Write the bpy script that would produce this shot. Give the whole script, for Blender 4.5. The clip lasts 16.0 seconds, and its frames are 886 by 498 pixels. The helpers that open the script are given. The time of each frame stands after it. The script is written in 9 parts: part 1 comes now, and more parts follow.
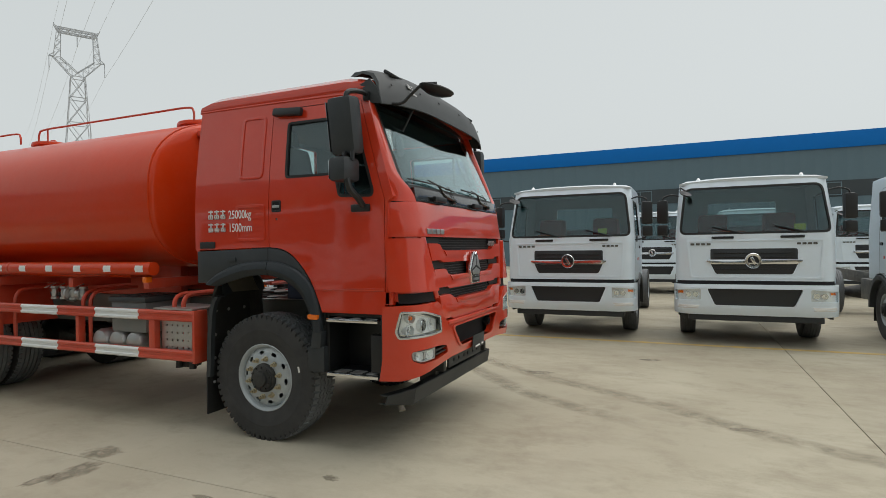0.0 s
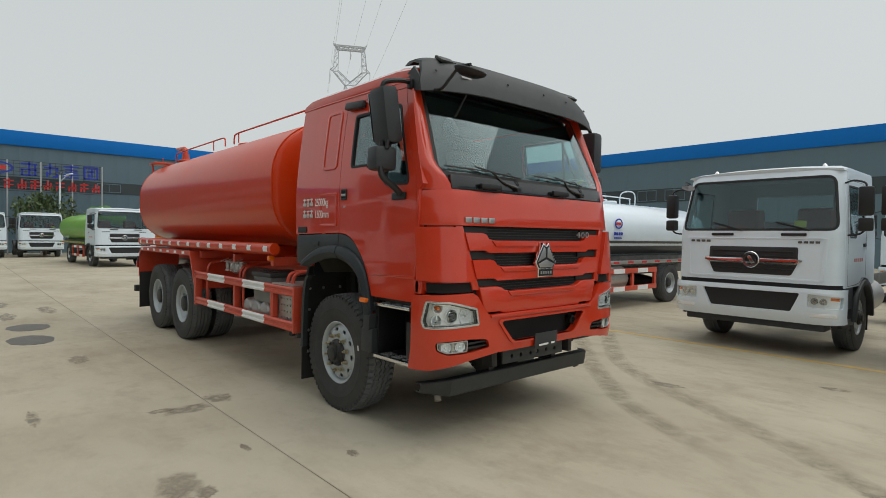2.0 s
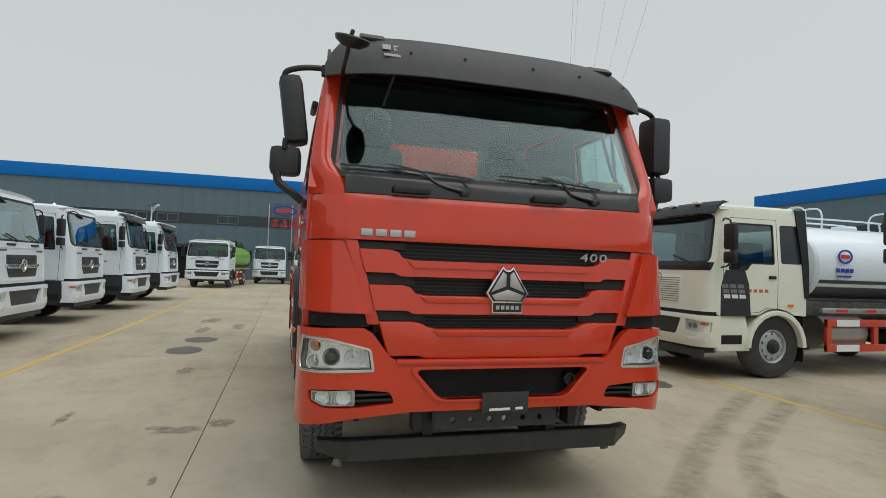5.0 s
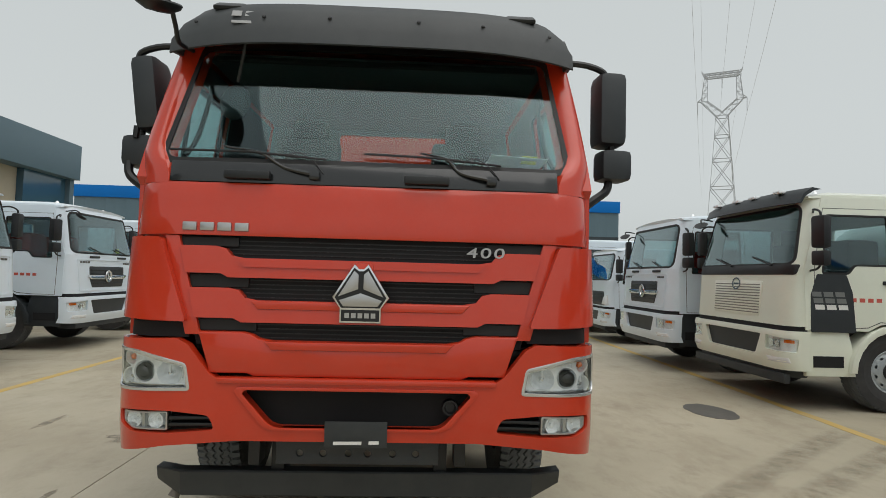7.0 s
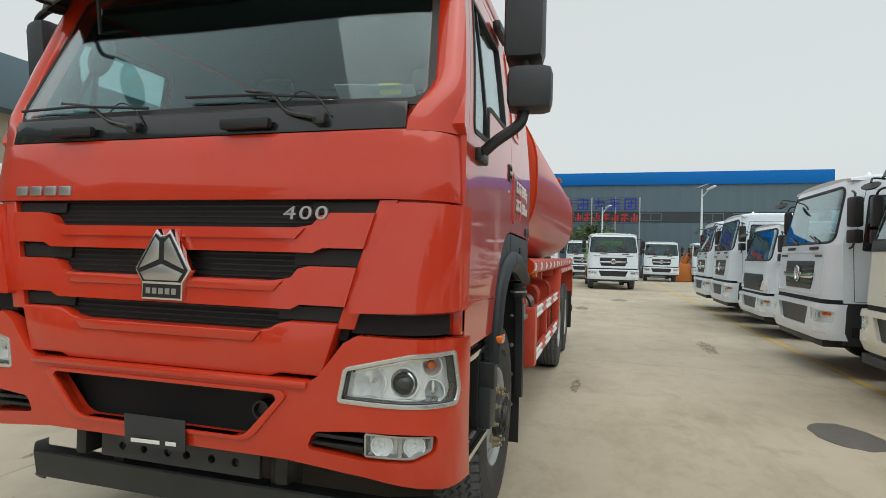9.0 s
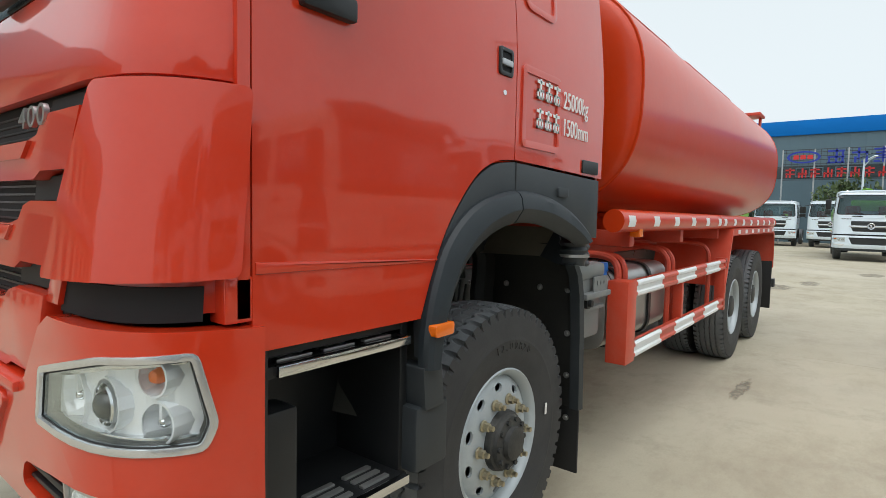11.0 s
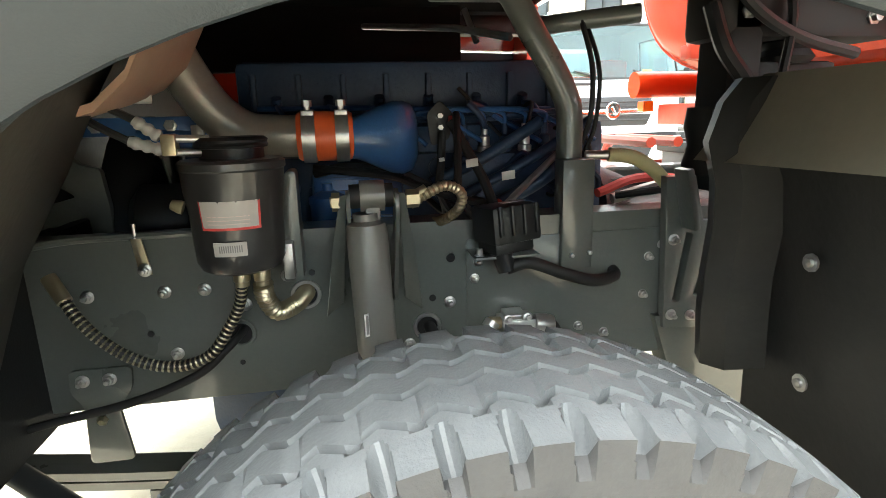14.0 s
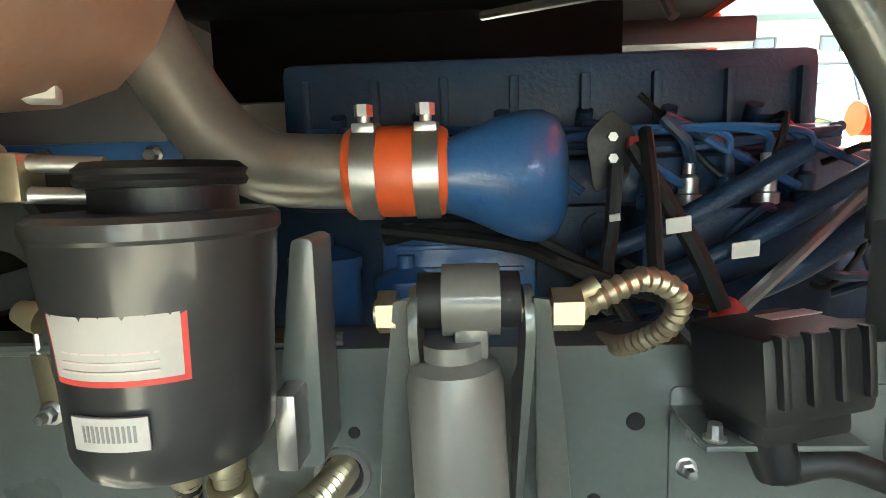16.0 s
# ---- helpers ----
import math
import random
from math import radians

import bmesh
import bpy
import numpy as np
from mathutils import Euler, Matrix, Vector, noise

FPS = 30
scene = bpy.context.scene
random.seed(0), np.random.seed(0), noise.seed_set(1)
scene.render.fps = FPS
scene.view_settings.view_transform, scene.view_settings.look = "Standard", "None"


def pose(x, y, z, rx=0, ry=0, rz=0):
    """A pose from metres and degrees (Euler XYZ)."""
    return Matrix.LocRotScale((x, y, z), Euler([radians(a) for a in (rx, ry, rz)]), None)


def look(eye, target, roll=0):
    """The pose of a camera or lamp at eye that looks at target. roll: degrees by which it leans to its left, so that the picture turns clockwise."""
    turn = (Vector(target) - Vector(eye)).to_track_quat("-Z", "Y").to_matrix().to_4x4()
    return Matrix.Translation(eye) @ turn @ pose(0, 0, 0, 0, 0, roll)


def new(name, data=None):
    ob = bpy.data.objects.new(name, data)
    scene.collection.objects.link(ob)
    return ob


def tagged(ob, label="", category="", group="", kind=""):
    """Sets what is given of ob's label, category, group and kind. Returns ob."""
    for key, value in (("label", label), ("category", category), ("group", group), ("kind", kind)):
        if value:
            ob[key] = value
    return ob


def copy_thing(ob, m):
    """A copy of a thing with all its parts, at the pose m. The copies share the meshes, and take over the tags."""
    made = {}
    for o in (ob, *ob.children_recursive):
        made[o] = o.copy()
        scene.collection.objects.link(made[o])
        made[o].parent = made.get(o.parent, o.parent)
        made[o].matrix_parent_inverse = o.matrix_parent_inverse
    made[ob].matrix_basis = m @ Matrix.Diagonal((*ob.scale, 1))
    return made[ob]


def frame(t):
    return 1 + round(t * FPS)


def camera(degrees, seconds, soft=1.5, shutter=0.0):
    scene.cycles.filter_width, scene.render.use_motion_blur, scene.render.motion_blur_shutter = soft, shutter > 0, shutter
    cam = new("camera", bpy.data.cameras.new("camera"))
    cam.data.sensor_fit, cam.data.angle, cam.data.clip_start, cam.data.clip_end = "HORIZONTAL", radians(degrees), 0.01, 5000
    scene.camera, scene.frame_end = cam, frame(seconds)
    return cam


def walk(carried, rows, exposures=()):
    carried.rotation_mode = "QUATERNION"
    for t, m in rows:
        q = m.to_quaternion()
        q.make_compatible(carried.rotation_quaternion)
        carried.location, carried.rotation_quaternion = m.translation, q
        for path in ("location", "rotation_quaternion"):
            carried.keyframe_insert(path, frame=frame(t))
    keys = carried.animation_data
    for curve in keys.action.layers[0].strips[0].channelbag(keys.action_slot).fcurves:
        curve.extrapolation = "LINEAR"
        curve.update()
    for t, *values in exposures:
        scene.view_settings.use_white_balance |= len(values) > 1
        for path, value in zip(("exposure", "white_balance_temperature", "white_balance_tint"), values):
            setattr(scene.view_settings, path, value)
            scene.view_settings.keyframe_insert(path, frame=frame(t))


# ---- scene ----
cam = camera(77.5, 16.0, 0.5)
PATH = [
    (0, (3.405, -4.972, 1.665), (2.608, -3.138, 1.66), -0.8),
    (0.5, (3.756, -4.801, 1.64), (2.705, -3.1, 1.615), -0.8),
    (1, (4.105, -4.568, 1.637), (2.901, -2.971, 1.605), -0.4),
    (1.5, (4.431, -4.293, 1.654), (3.09, -2.81, 1.614), 0.3),
    (2, (4.607, -3.923, 1.669), (3.116, -2.59, 1.623), 0.8),
    (2.5, (4.76, -3.542, 1.664), (3.148, -2.358, 1.633), 1.3),
    (3, (4.873, -3.138, 1.643), (3.2, -2.042, 1.621), 1.5),
    (3.5, (4.897, -2.684, 1.659), (3.179, -1.66, 1.664), 1.5),
    (4, (4.901, -2.245, 1.657), (3.101, -1.375, 1.7), 1.9),
    (4.2, (4.913, -2.07, 1.632), (3.075, -1.282, 1.68), 1.9),
    (6.3, (4.575, -0.235, 1.588), (2.598, 0.054, 1.689), 1.9),
    (6.5, (4.544, -0.079, 1.606), (2.561, 0.158, 1.708), 1.8),
    (7, (4.403, 0.285, 1.576), (2.407, 0.374, 1.673), 1.5),
    (7.5, (4.248, 0.676, 1.562), (2.25, 0.644, 1.646), 1.2),
    (8, (4.042, 1.074, 1.563), (2.056, 0.841, 1.617), 1.1),
    (8.5, (3.75, 1.419, 1.567), (1.787, 1.039, 1.601), 1.1),
    (9, (3.492, 1.782, 1.547), (1.571, 1.226, 1.566), 1.4),
    (9.5, (3.155, 2.041, 1.504), (1.304, 1.284, 1.508), 1.4),
    (10, (2.782, 2.255, 1.48), (0.977, 1.394, 1.463), 1.3),
    (10.2, (2.633, 2.336, 1.48), (0.864, 1.403, 1.453), 1.3),
    (12.3, (1.004, 2.292, 1.42), (-0.154, 0.696, 1.085), -0.5),
    (12.5, (0.869, 2.227, 1.401), (-0.217, 0.587, 1.04), -0.9),
    (13, (0.56, 2.038, 1.396), (-0.319, 0.295, 0.957), -0.8),
    (13.5, (0.367, 1.784, 1.384), (-0.249, -0.059, 0.912), -1.1),
    (14, (0.222, 1.567, 1.368), (-0.115, -0.348, 0.901), -1.5),
    (14.5, (0.138, 1.376, 1.367), (0.18, -0.575, 0.93), -1.3),
    (15, (0.139, 1.217, 1.344), (0.279, -0.738, 0.944), -1.4),
    (15.5, (0.169, 1.118, 1.34), (0.28, -0.848, 0.99), -1.3),
    (16, (0.176, 1.012, 1.33), (0.272, -0.968, 1.066), -1.6),
]
walk(cam, [(t, look(eye, target, roll)) for t, eye, target, roll in PATH],
     [(0, .04, 6500, 10), (3, -.03, 6500, 10), (7, -.02, 6500, 10), (9, .2, 6500, 10), (10.2, .25, 6500, 10), (12.3, 1.2, 5650, 7), (12.8, 1.6, 5650, 6),
      (13.5, 2.8, 6250, 8), (14.5, 3.9, 6500, 5), (15.2, 4.25, 6400, 2), (16, 4.75, 6200, 1)])

# ---- world ----
world = bpy.data.worlds.new("overcast_sky")
scene.world = world
world.use_nodes = True
wn, wl = world.node_tree.nodes, world.node_tree.links
sky = wn.new("ShaderNodeTexSky")
sky.sky_type, sky.sun_disc = "NISHITA", False
sky.sun_elevation, sky.sun_rotation = radians(70), radians(49)
sky.air_density, sky.dust_density, sky.ozone_density = 1.0, 4.0, 1.0
grey = wn.new("ShaderNodeHueSaturation")
grey.inputs["Saturation"].default_value = 0.14
back = wn["Background"]
back.inputs["Strength"].default_value = 0.129
cloud = wn.new("ShaderNodeMix")
cloud.data_type = "RGBA"
cloud.inputs["Factor"].default_value = 0.72
cloud.inputs["B"].default_value = (5.15, 5.55, 5.52, 1)
wl.new(sky.outputs[0], grey.inputs["Color"])
wl.new(grey.outputs[0], cloud.inputs["A"])
wl.new(cloud.outputs["Result"], back.inputs["Color"])
sun = new("sun", bpy.data.lights.new("sun", "SUN"))
sun.data.energy, sun.data.angle, sun.data.color = 1.3, radians(70), (1.0, 0.97, 0.92)
sun.matrix_basis = look((14, 12, 50), (0, 0, 0))

# ---- shapes ----
def rounded(poly, r, n=4):
    """The polygon with its corners rounded by r, or by a list of radii."""
    out, m = [], len(poly)
    for i, p in enumerate(poly):
        p, a, b = Vector(p), Vector(poly[i - 1]), Vector(poly[(i + 1) % m])
        rad = r[i] if isinstance(r, (list, tuple)) else r
        da, db = a - p, b - p
        d = min(rad, 0.45 * da.length, 0.45 * db.length)
        if d < 1e-4:
            out.append(tuple(p))
            continue
        p0, p1 = p + da.normalized() * d, p + db.normalized() * d
        for k in range(n + 1):
            f = k / n
            out.append(tuple((1 - f) ** 2 * p0 + 2 * f * (1 - f) * p + f * f * p1))
    return out


def rect(u0, u1, v0, v1, r=0.0, n=4):
    p = [(u0, v0), (u1, v0), (u1, v1), (u0, v1)]
    return rounded(p, r, n) if r else p


def circle(cu, cv, r, n=16, rv=None):
    rv = rv or r
    return [(cu + r * math.cos(2 * math.pi * k / n), cv + rv * math.sin(2 * math.pi * k / n)) for k in range(n)]


def mirror2(poly):
    return [(-u, v) for u, v in reversed(poly)]


def box(bm, x0, x1, y0, y1, z0, z1, bev=0.0, seg=2):
    m = Matrix.Translation(((x0 + x1) / 2, (y0 + y1) / 2, (z0 + z1) / 2)) @ Matrix.Diagonal((abs(x1 - x0), abs(y1 - y0), abs(z1 - z0), 1))
    vs = bmesh.ops.create_cube(bm, size=1, matrix=m)["verts"]
    if bev:
        es = list({e for v in vs for e in v.link_edges})
        bmesh.ops.bevel(bm, geom=es, offset=bev, segments=seg, affect="EDGES", profile=0.6)
    return bm


def obox(bm, m, sx, sy, sz, bev=0.0):
    """A box of that size, centred on the pose m."""
    vs = bmesh.ops.create_cube(bm, size=1, matrix=m @ Matrix.Diagonal((sx, sy, sz, 1)))["verts"]
    if bev:
        bmesh.ops.bevel(bm, geom=list({e for v in vs for e in v.link_edges}), offset=bev, segments=2, affect="EDGES", profile=0.6)
    return bm


def rings(bm, loops, close_ends=True, closed=True, wrap=False):
    """Skin a row of equal loops of points."""
    vs = [[bm.verts.new(p) for p in loop] for loop in loops]
    n = len(vs[0])
    pairs = list(zip(vs, vs[1:])) + ([(vs[-1], vs[0])] if wrap else [])
    for a, b in pairs:
        for k in range(n if closed else n - 1):
            j = (k + 1) % n
            bm.faces.new((a[k], a[j], b[j], b[k]))
    if close_ends and closed and not wrap:
        bm.faces.new(list(reversed(vs[0])))
        bm.faces.new(vs[-1])
    return vs


def smooth_path(pts, n=6):
    """A Catmull-Rom line through the points."""
    P = [Vector(p) for p in pts]
    P = [2 * P[0] - P[1]] + P + [2 * P[-1] - P[-2]]
    out = []
    for i in range(1, len(P) - 2):
        a, b, c, d = P[i - 1:i + 3]
        for k in range(n):
            t = k / n
            out.append(0.5 * (2 * b + (c - a) * t + (2 * a - 5 * b + 4 * c - d) * t * t + (3 * b - a - 3 * c + d) * t ** 3))
    out.append(P[-2])
    return out


def tube(bm, pts, r, n=10, ribs=0):
    """A round bar or pipe along the points; r may be a list."""
    P = [Vector(p) for p in pts]
    m = len(P)
    tang = [(P[min(i + 1, m - 1)] - P[max(i - 1, 0)]).normalized() for i in range(m)]
    side = tang[0].orthogonal().normalized()
    loops = []
    for i in range(m):
        side = (side - tang[i] * side.dot(tang[i])).normalized()
        up = tang[i].cross(side)
        rad = r[i] if isinstance(r, (list, tuple)) else r
        if ribs and i % 2:
            rad *= ribs
        loops.append([P[i] + (side * math.cos(2 * math.pi * k / n) + up * math.sin(2 * math.pi * k / n)) * rad for k in range(n)])
    rings(bm, loops)
    return bm


def pipe(bm, pts, r, n=10, k=6):
    return tube(bm, smooth_path(pts, k), r, n)


def hose(bm, pts, r, n=8, step=0.006):
    """A ribbed hose."""
    P = smooth_path(pts, 12)
    length = sum((b - a).length for a, b in zip(P, P[1:]))
    m = max(8, int(length / step))
    cum = [0]
    for a, b in zip(P, P[1:]):
        cum.append(cum[-1] + (b - a).length)
    even, j = [], 0
    for i in range(m + 1):
        d = length * i / m
        while j < len(P) - 2 and cum[j + 1] < d:
            j += 1
        even.append(P[j].lerp(P[j + 1], (d - cum[j]) / max(1e-9, cum[j + 1] - cum[j])))
    return tube(bm, even, r, n, ribs=0.8)


def lathe(bm, prof, m, n=32, arc=None):
    """Turn the profile (radius, height) round the z axis of the pose m."""
    loops = [[m @ Vector((r * math.cos(2 * math.pi * k / n), r * math.sin(2 * math.pi * k / n), h)) for k in range(n)] for r, h in prof]
    rings(bm, loops)
    return bm


def plate(outer, holes=(), thick=0.02, fn=None, cu=(), cv=(), bev=0.0):
    """A sheet with openings: cut along the values cu and cv, thickened, then bent by fn(u, v, depth)."""
    bm = bmesh.new()
    es = []
    for loop in (outer, *holes):
        vs = [bm.verts.new((u, v, 0)) for u, v in loop]
        es += [bm.edges.new((vs[k - 1], vs[k])) for k in range(len(vs))]
    bmesh.ops.triangle_fill(bm, use_beauty=True, use_dissolve=False, edges=es)
    for axis, cuts in ((0, cu), (1, cv)):
        for c in cuts:
            co, no = [0, 0, 0], [0, 0, 0]
            co[axis], no[axis] = c, 1
            bmesh.ops.bisect_plane(bm, geom=bm.verts[:] + bm.edges[:] + bm.faces[:], plane_co=co, plane_no=no)
    faces = bm.faces[:]
    for f in faces:
        f.normal_update()
        if f.normal.z > 0:
            f.normal_flip()
    ret = bmesh.ops.extrude_face_region(bm, geom=faces)
    for v in (g for g in ret["geom"] if isinstance(g, bmesh.types.BMVert)):
        v.co.z = thick
    bm.normal_update()
    if bev:
        rim = [e for e in bm.edges if len(e.link_faces) == 2 and e.calc_face_angle(0) > 1.2 and all(abs(v.co.z) < 1e-6 for v in e.verts)]
        if rim:
            bmesh.ops.bevel(bm, geom=rim, offset=bev, segments=2, affect="EDGES", profile=0.5, clamp_overlap=True)
    if fn:
        for v in bm.verts:
            v.co = Vector(fn(*v.co))
    return bm


def ring_of(poly, width):
    """The same outline drawn in by width, towards its middle."""
    c = sum((Vector(p) for p in poly), Vector((0, 0))) / len(poly)
    out, m = [], len(poly)
    for i, p in enumerate(poly):
        a, b = Vector(poly[i - 1]), Vector(poly[(i + 1) % m])
        t = (b - a).normalized()
        nn = Vector((-t.y, t.x))
        if nn.dot(c - Vector(p)) < 0:
            nn = -nn
        out.append(tuple(Vector(p) + nn * width))
    return out


def span(a, b, n):
    return [a + (b - a) * k / n for k in range(1, n)]


def part(name, bm, material, parent=None, label="", angle=38):
    """Links the shape as one mesh object under a thing or a part."""
    bmesh.ops.remove_doubles(bm, verts=bm.verts, dist=1e-5)
    bmesh.ops.recalc_face_normals(bm, faces=bm.faces)
    me = bpy.data.meshes.new(name)
    bm.to_mesh(me)
    bm.free()
    return mesh_part(name, me, material, parent, label, angle)


def mesh_part(name, me, material, parent=None, label="", angle=38):
    if material and not me.materials:
        me.materials.append(material)
    me.shade_smooth()
    me.set_sharp_from_angle(angle=radians(angle))
    ob = new(name, me)
    ob.parent = parent
    if label:
        ob["label"] = label
    return ob


def again(ob, m, parent=None):
    """Another object on the same mesh, at the pose m."""
    o = new(ob.name.split(".")[0], ob.data)
    o.parent = parent or ob.parent
    o.matrix_basis = m
    if ob.get("label"):
        o["label"] = ob["label"]
    return o


def thing(name, label, category, group="", at=None, kind=""):
    ob = new(name)
    ob.empty_display_size = 0.2
    if at is not None:
        ob.matrix_basis = at
    return tagged(ob, label, category, group, kind)


def one(fn, *a, **k):
    """A fresh bmesh filled by one shape function."""
    bm = bmesh.new()
    fn(bm, *a, **k)
    return bm


def lettering(name, body, size, material, m, parent, depth=0.004, squeeze=1.0, bold=0.0):
    """Raised writing in the built-in font: x along the line, y up, z towards the reader."""
    cu = bpy.data.curves.new(name, "FONT")
    cu.body, cu.size, cu.extrude, cu.offset = body, size, depth, bold
    tmp = bpy.data.objects.new(name, cu)
    scene.collection.objects.link(tmp)
    me = bpy.data.meshes.new_from_object(tmp.evaluated_get(bpy.context.evaluated_depsgraph_get()))
    bpy.data.objects.remove(tmp)
    me.transform(m @ Matrix.Diagonal((squeeze, 1, 1, 1)))
    me.materials.clear()
    return mesh_part(name, me, material, parent)


# ---- materials ----
def mat(name, col, rough=0.5, metal=0.0, var=0.12, scale=3.0, grain=60.0, bump=0.0, coat=0.0, dust=0.0, dust_col=(0.42, 0.39, 0.33), rvar=0.08, piece=0.0, spec=0.5, sheen=0.06):
    """Paint, plastic, rubber, metal or stone: a base colour that wanders at two scales, dust, fine relief."""
    m = bpy.data.materials.new(name)
    m.use_nodes = True
    n, l = m.node_tree.nodes, m.node_tree.links
    b = n["Principled BSDF"]
    b.inputs["Metallic"].default_value = metal
    b.inputs["Specular IOR Level"].default_value = spec
    b.inputs["Coat Weight"].default_value = coat
    b.inputs["Coat Roughness"].default_value = sheen
    tc = n.new("ShaderNodeTexCoord")
    big, fine = n.new("ShaderNodeTexNoise"), n.new("ShaderNodeTexNoise")
    big.inputs["Scale"].default_value, big.inputs["Detail"].default_value = scale, 5
    fine.inputs["Scale"].default_value, fine.inputs["Detail"].default_value = grain, 3
    for t in (big, fine):
        l.new(tc.outputs["Object"], t.inputs["Vector"])
    add = n.new("ShaderNodeMath")
    add.operation = "MULTIPLY_ADD"
    l.new(big.outputs["Fac"], add.inputs[0])
    add.inputs[1].default_value = 0.7
    half = n.new("ShaderNodeMath")
    half.operation = "MULTIPLY"
    half.inputs[1].default_value = 0.3
    l.new(fine.outputs["Fac"], half.inputs[0])
    l.new(half.outputs[0], add.inputs[2])
    ramp = n.new("ShaderNodeMapRange")
    ramp.inputs["From Min"].default_value, ramp.inputs["From Max"].default_value = 0.25, 0.75
    ramp.inputs["To Min"].default_value, ramp.inputs["To Max"].default_value = 1 - var, 1 + var
    l.new(add.outputs[0], ramp.inputs["Value"])
    value = ramp.outputs[0]
    if piece:
        info = n.new("ShaderNodeObjectInfo")
        pr = n.new("ShaderNodeMapRange")
        pr.inputs["To Min"].default_value, pr.inputs["To Max"].default_value = 1 - piece, 1 + piece
        l.new(info.outputs["Random"], pr.inputs["Value"])
        mul = n.new("ShaderNodeMath")
        mul.operation = "MULTIPLY"
        l.new(value, mul.inputs[0])
        l.new(pr.outputs[0], mul.inputs[1])
        value = mul.outputs[0]
    tint = n.new("ShaderNodeVectorMath")
    tint.operation = "SCALE"
    tint.inputs[0].default_value = col
    l.new(value, tint.inputs["Scale"])
    colour = tint.outputs["Vector"]
    if dust:
        dn = n.new("ShaderNodeTexNoise")
        dn.inputs["Scale"].default_value, dn.inputs["Detail"].default_value, dn.inputs["Roughness"].default_value = 4.5, 8, 0.7
        l.new(tc.outputs["Object"], dn.inputs["Vector"])
        dr = n.new("ShaderNodeMapRange")
        dr.inputs["From Min"].default_value, dr.inputs["From Max"].default_value = 0.4, 0.75
        dr.inputs["To Max"].default_value = dust
        l.new(dn.outputs["Fac"], dr.inputs["Value"])
        mx = n.new("ShaderNodeMix")
        mx.data_type = "RGBA"
        l.new(dr.outputs[0], mx.inputs["Factor"])
        l.new(colour, mx.inputs["A"])
        mx.inputs["B"].default_value = (*dust_col, 1)
        colour = mx.outputs["Result"]
    l.new(colour, b.inputs["Base Color"])
    rr = n.new("ShaderNodeMapRange")
    rr.inputs["To Min"].default_value, rr.inputs["To Max"].default_value = max(0.02, rough - rvar), min(1, rough + rvar)
    l.new(big.outputs["Fac"], rr.inputs["Value"])
    l.new(rr.outputs[0], b.inputs["Roughness"])
    if bump:
        bp = n.new("ShaderNodeBump")
        bp.inputs["Strength"].default_value, bp.inputs["Distance"].default_value = min(1, bump), 0.004
        l.new(fine.outputs["Fac"], bp.inputs["Height"])
        l.new(bp.outputs[0], b.inputs["Normal"])
    return m


def glass(name, tint, rough=0.0, ior=1.52):
    m = bpy.data.materials.new(name)
    m.use_nodes = True
    n, l = m.node_tree.nodes, m.node_tree.links
    out = n["Material Output"]
    n.remove(n["Principled BSDF"])
    tr, gl, mx, lw = n.new("ShaderNodeBsdfTransparent"), n.new("ShaderNodeBsdfGlossy"), n.new("ShaderNodeMixShader"), n.new("ShaderNodeLayerWeight")
    pw, fr = n.new("ShaderNodeMath"), n.new("ShaderNodeMath")
    pw.operation, fr.operation = "POWER", "MULTIPLY_ADD"
    r0 = ((ior - 1) / (ior + 1)) ** 2
    lw.inputs["Blend"].default_value = 0.5
    l.new(lw.outputs["Facing"], pw.inputs[0])
    pw.inputs[1].default_value = 3.2
    l.new(pw.outputs[0], fr.inputs[0])
    fr.inputs[1].default_value, fr.inputs[2].default_value = 1 - r0, r0
    tr.inputs["Color"].default_value = (*tint, 1)
    gl.inputs["Roughness"].default_value = 0.02 + rough
    gl.inputs["Color"].default_value = (0.88, 0.98, 1.0, 1)
    l.new(fr.outputs[0], mx.inputs["Fac"])
    l.new(tr.outputs[0], mx.inputs[1])
    l.new(gl.outputs[0], mx.inputs[2])
    l.new(mx.outputs[0], out.inputs["Surface"])
    return m


RED = mat("red_truck_paint", (0.545, 0.034, 0.008), 0.34, coat=1.0, spec=0.2, var=0.05, scale=1.2, dust=0.04, dust_col=(0.5, 0.3, 0.24), rvar=0.05, sheen=0.05)
TANKRED = mat("red_tank_paint", (0.57, 0.042, 0.004), 0.36, coat=0.4, spec=0.12, var=0.07, scale=1.0, grain=25, dust=0.05, dust_col=(0.5, 0.3, 0.22), rvar=0.05, bump=0.05, sheen=0.14)
FRAMERED = mat("red_frame_paint", (0.56, 0.055, 0.02), 0.45, coat=0.2, var=0.08, dust=0.12)
TRIM = mat("dark_grey_plastic", (0.022, 0.027, 0.031), 0.5, var=0.10, grain=400, bump=0.12, dust=0.10, dust_col=(0.12, 0.12, 0.115))
ARCH = mat("grey_arch_plastic", (0.017, 0.023, 0.028), 0.50, spec=0.4, var=0.08, grain=500, bump=0.12, dust=0.08, dust_col=(0.11, 0.115, 0.12))
BLACK = mat("black_plastic", (0.009, 0.010, 0.011), 0.44, var=0.15, grain=200, bump=0.08, dust=0.05, dust_col=(0.08, 0.08, 0.075))
GLOSSBLACK = mat("glossy_black_plastic", (0.008, 0.009, 0.010), 0.25, coat=0.6, var=0.1, dust=0.05, dust_col=(0.07, 0.07, 0.065))
VOID = mat("black_mesh", (0.006, 0.006, 0.007), 0.8, var=0.1)
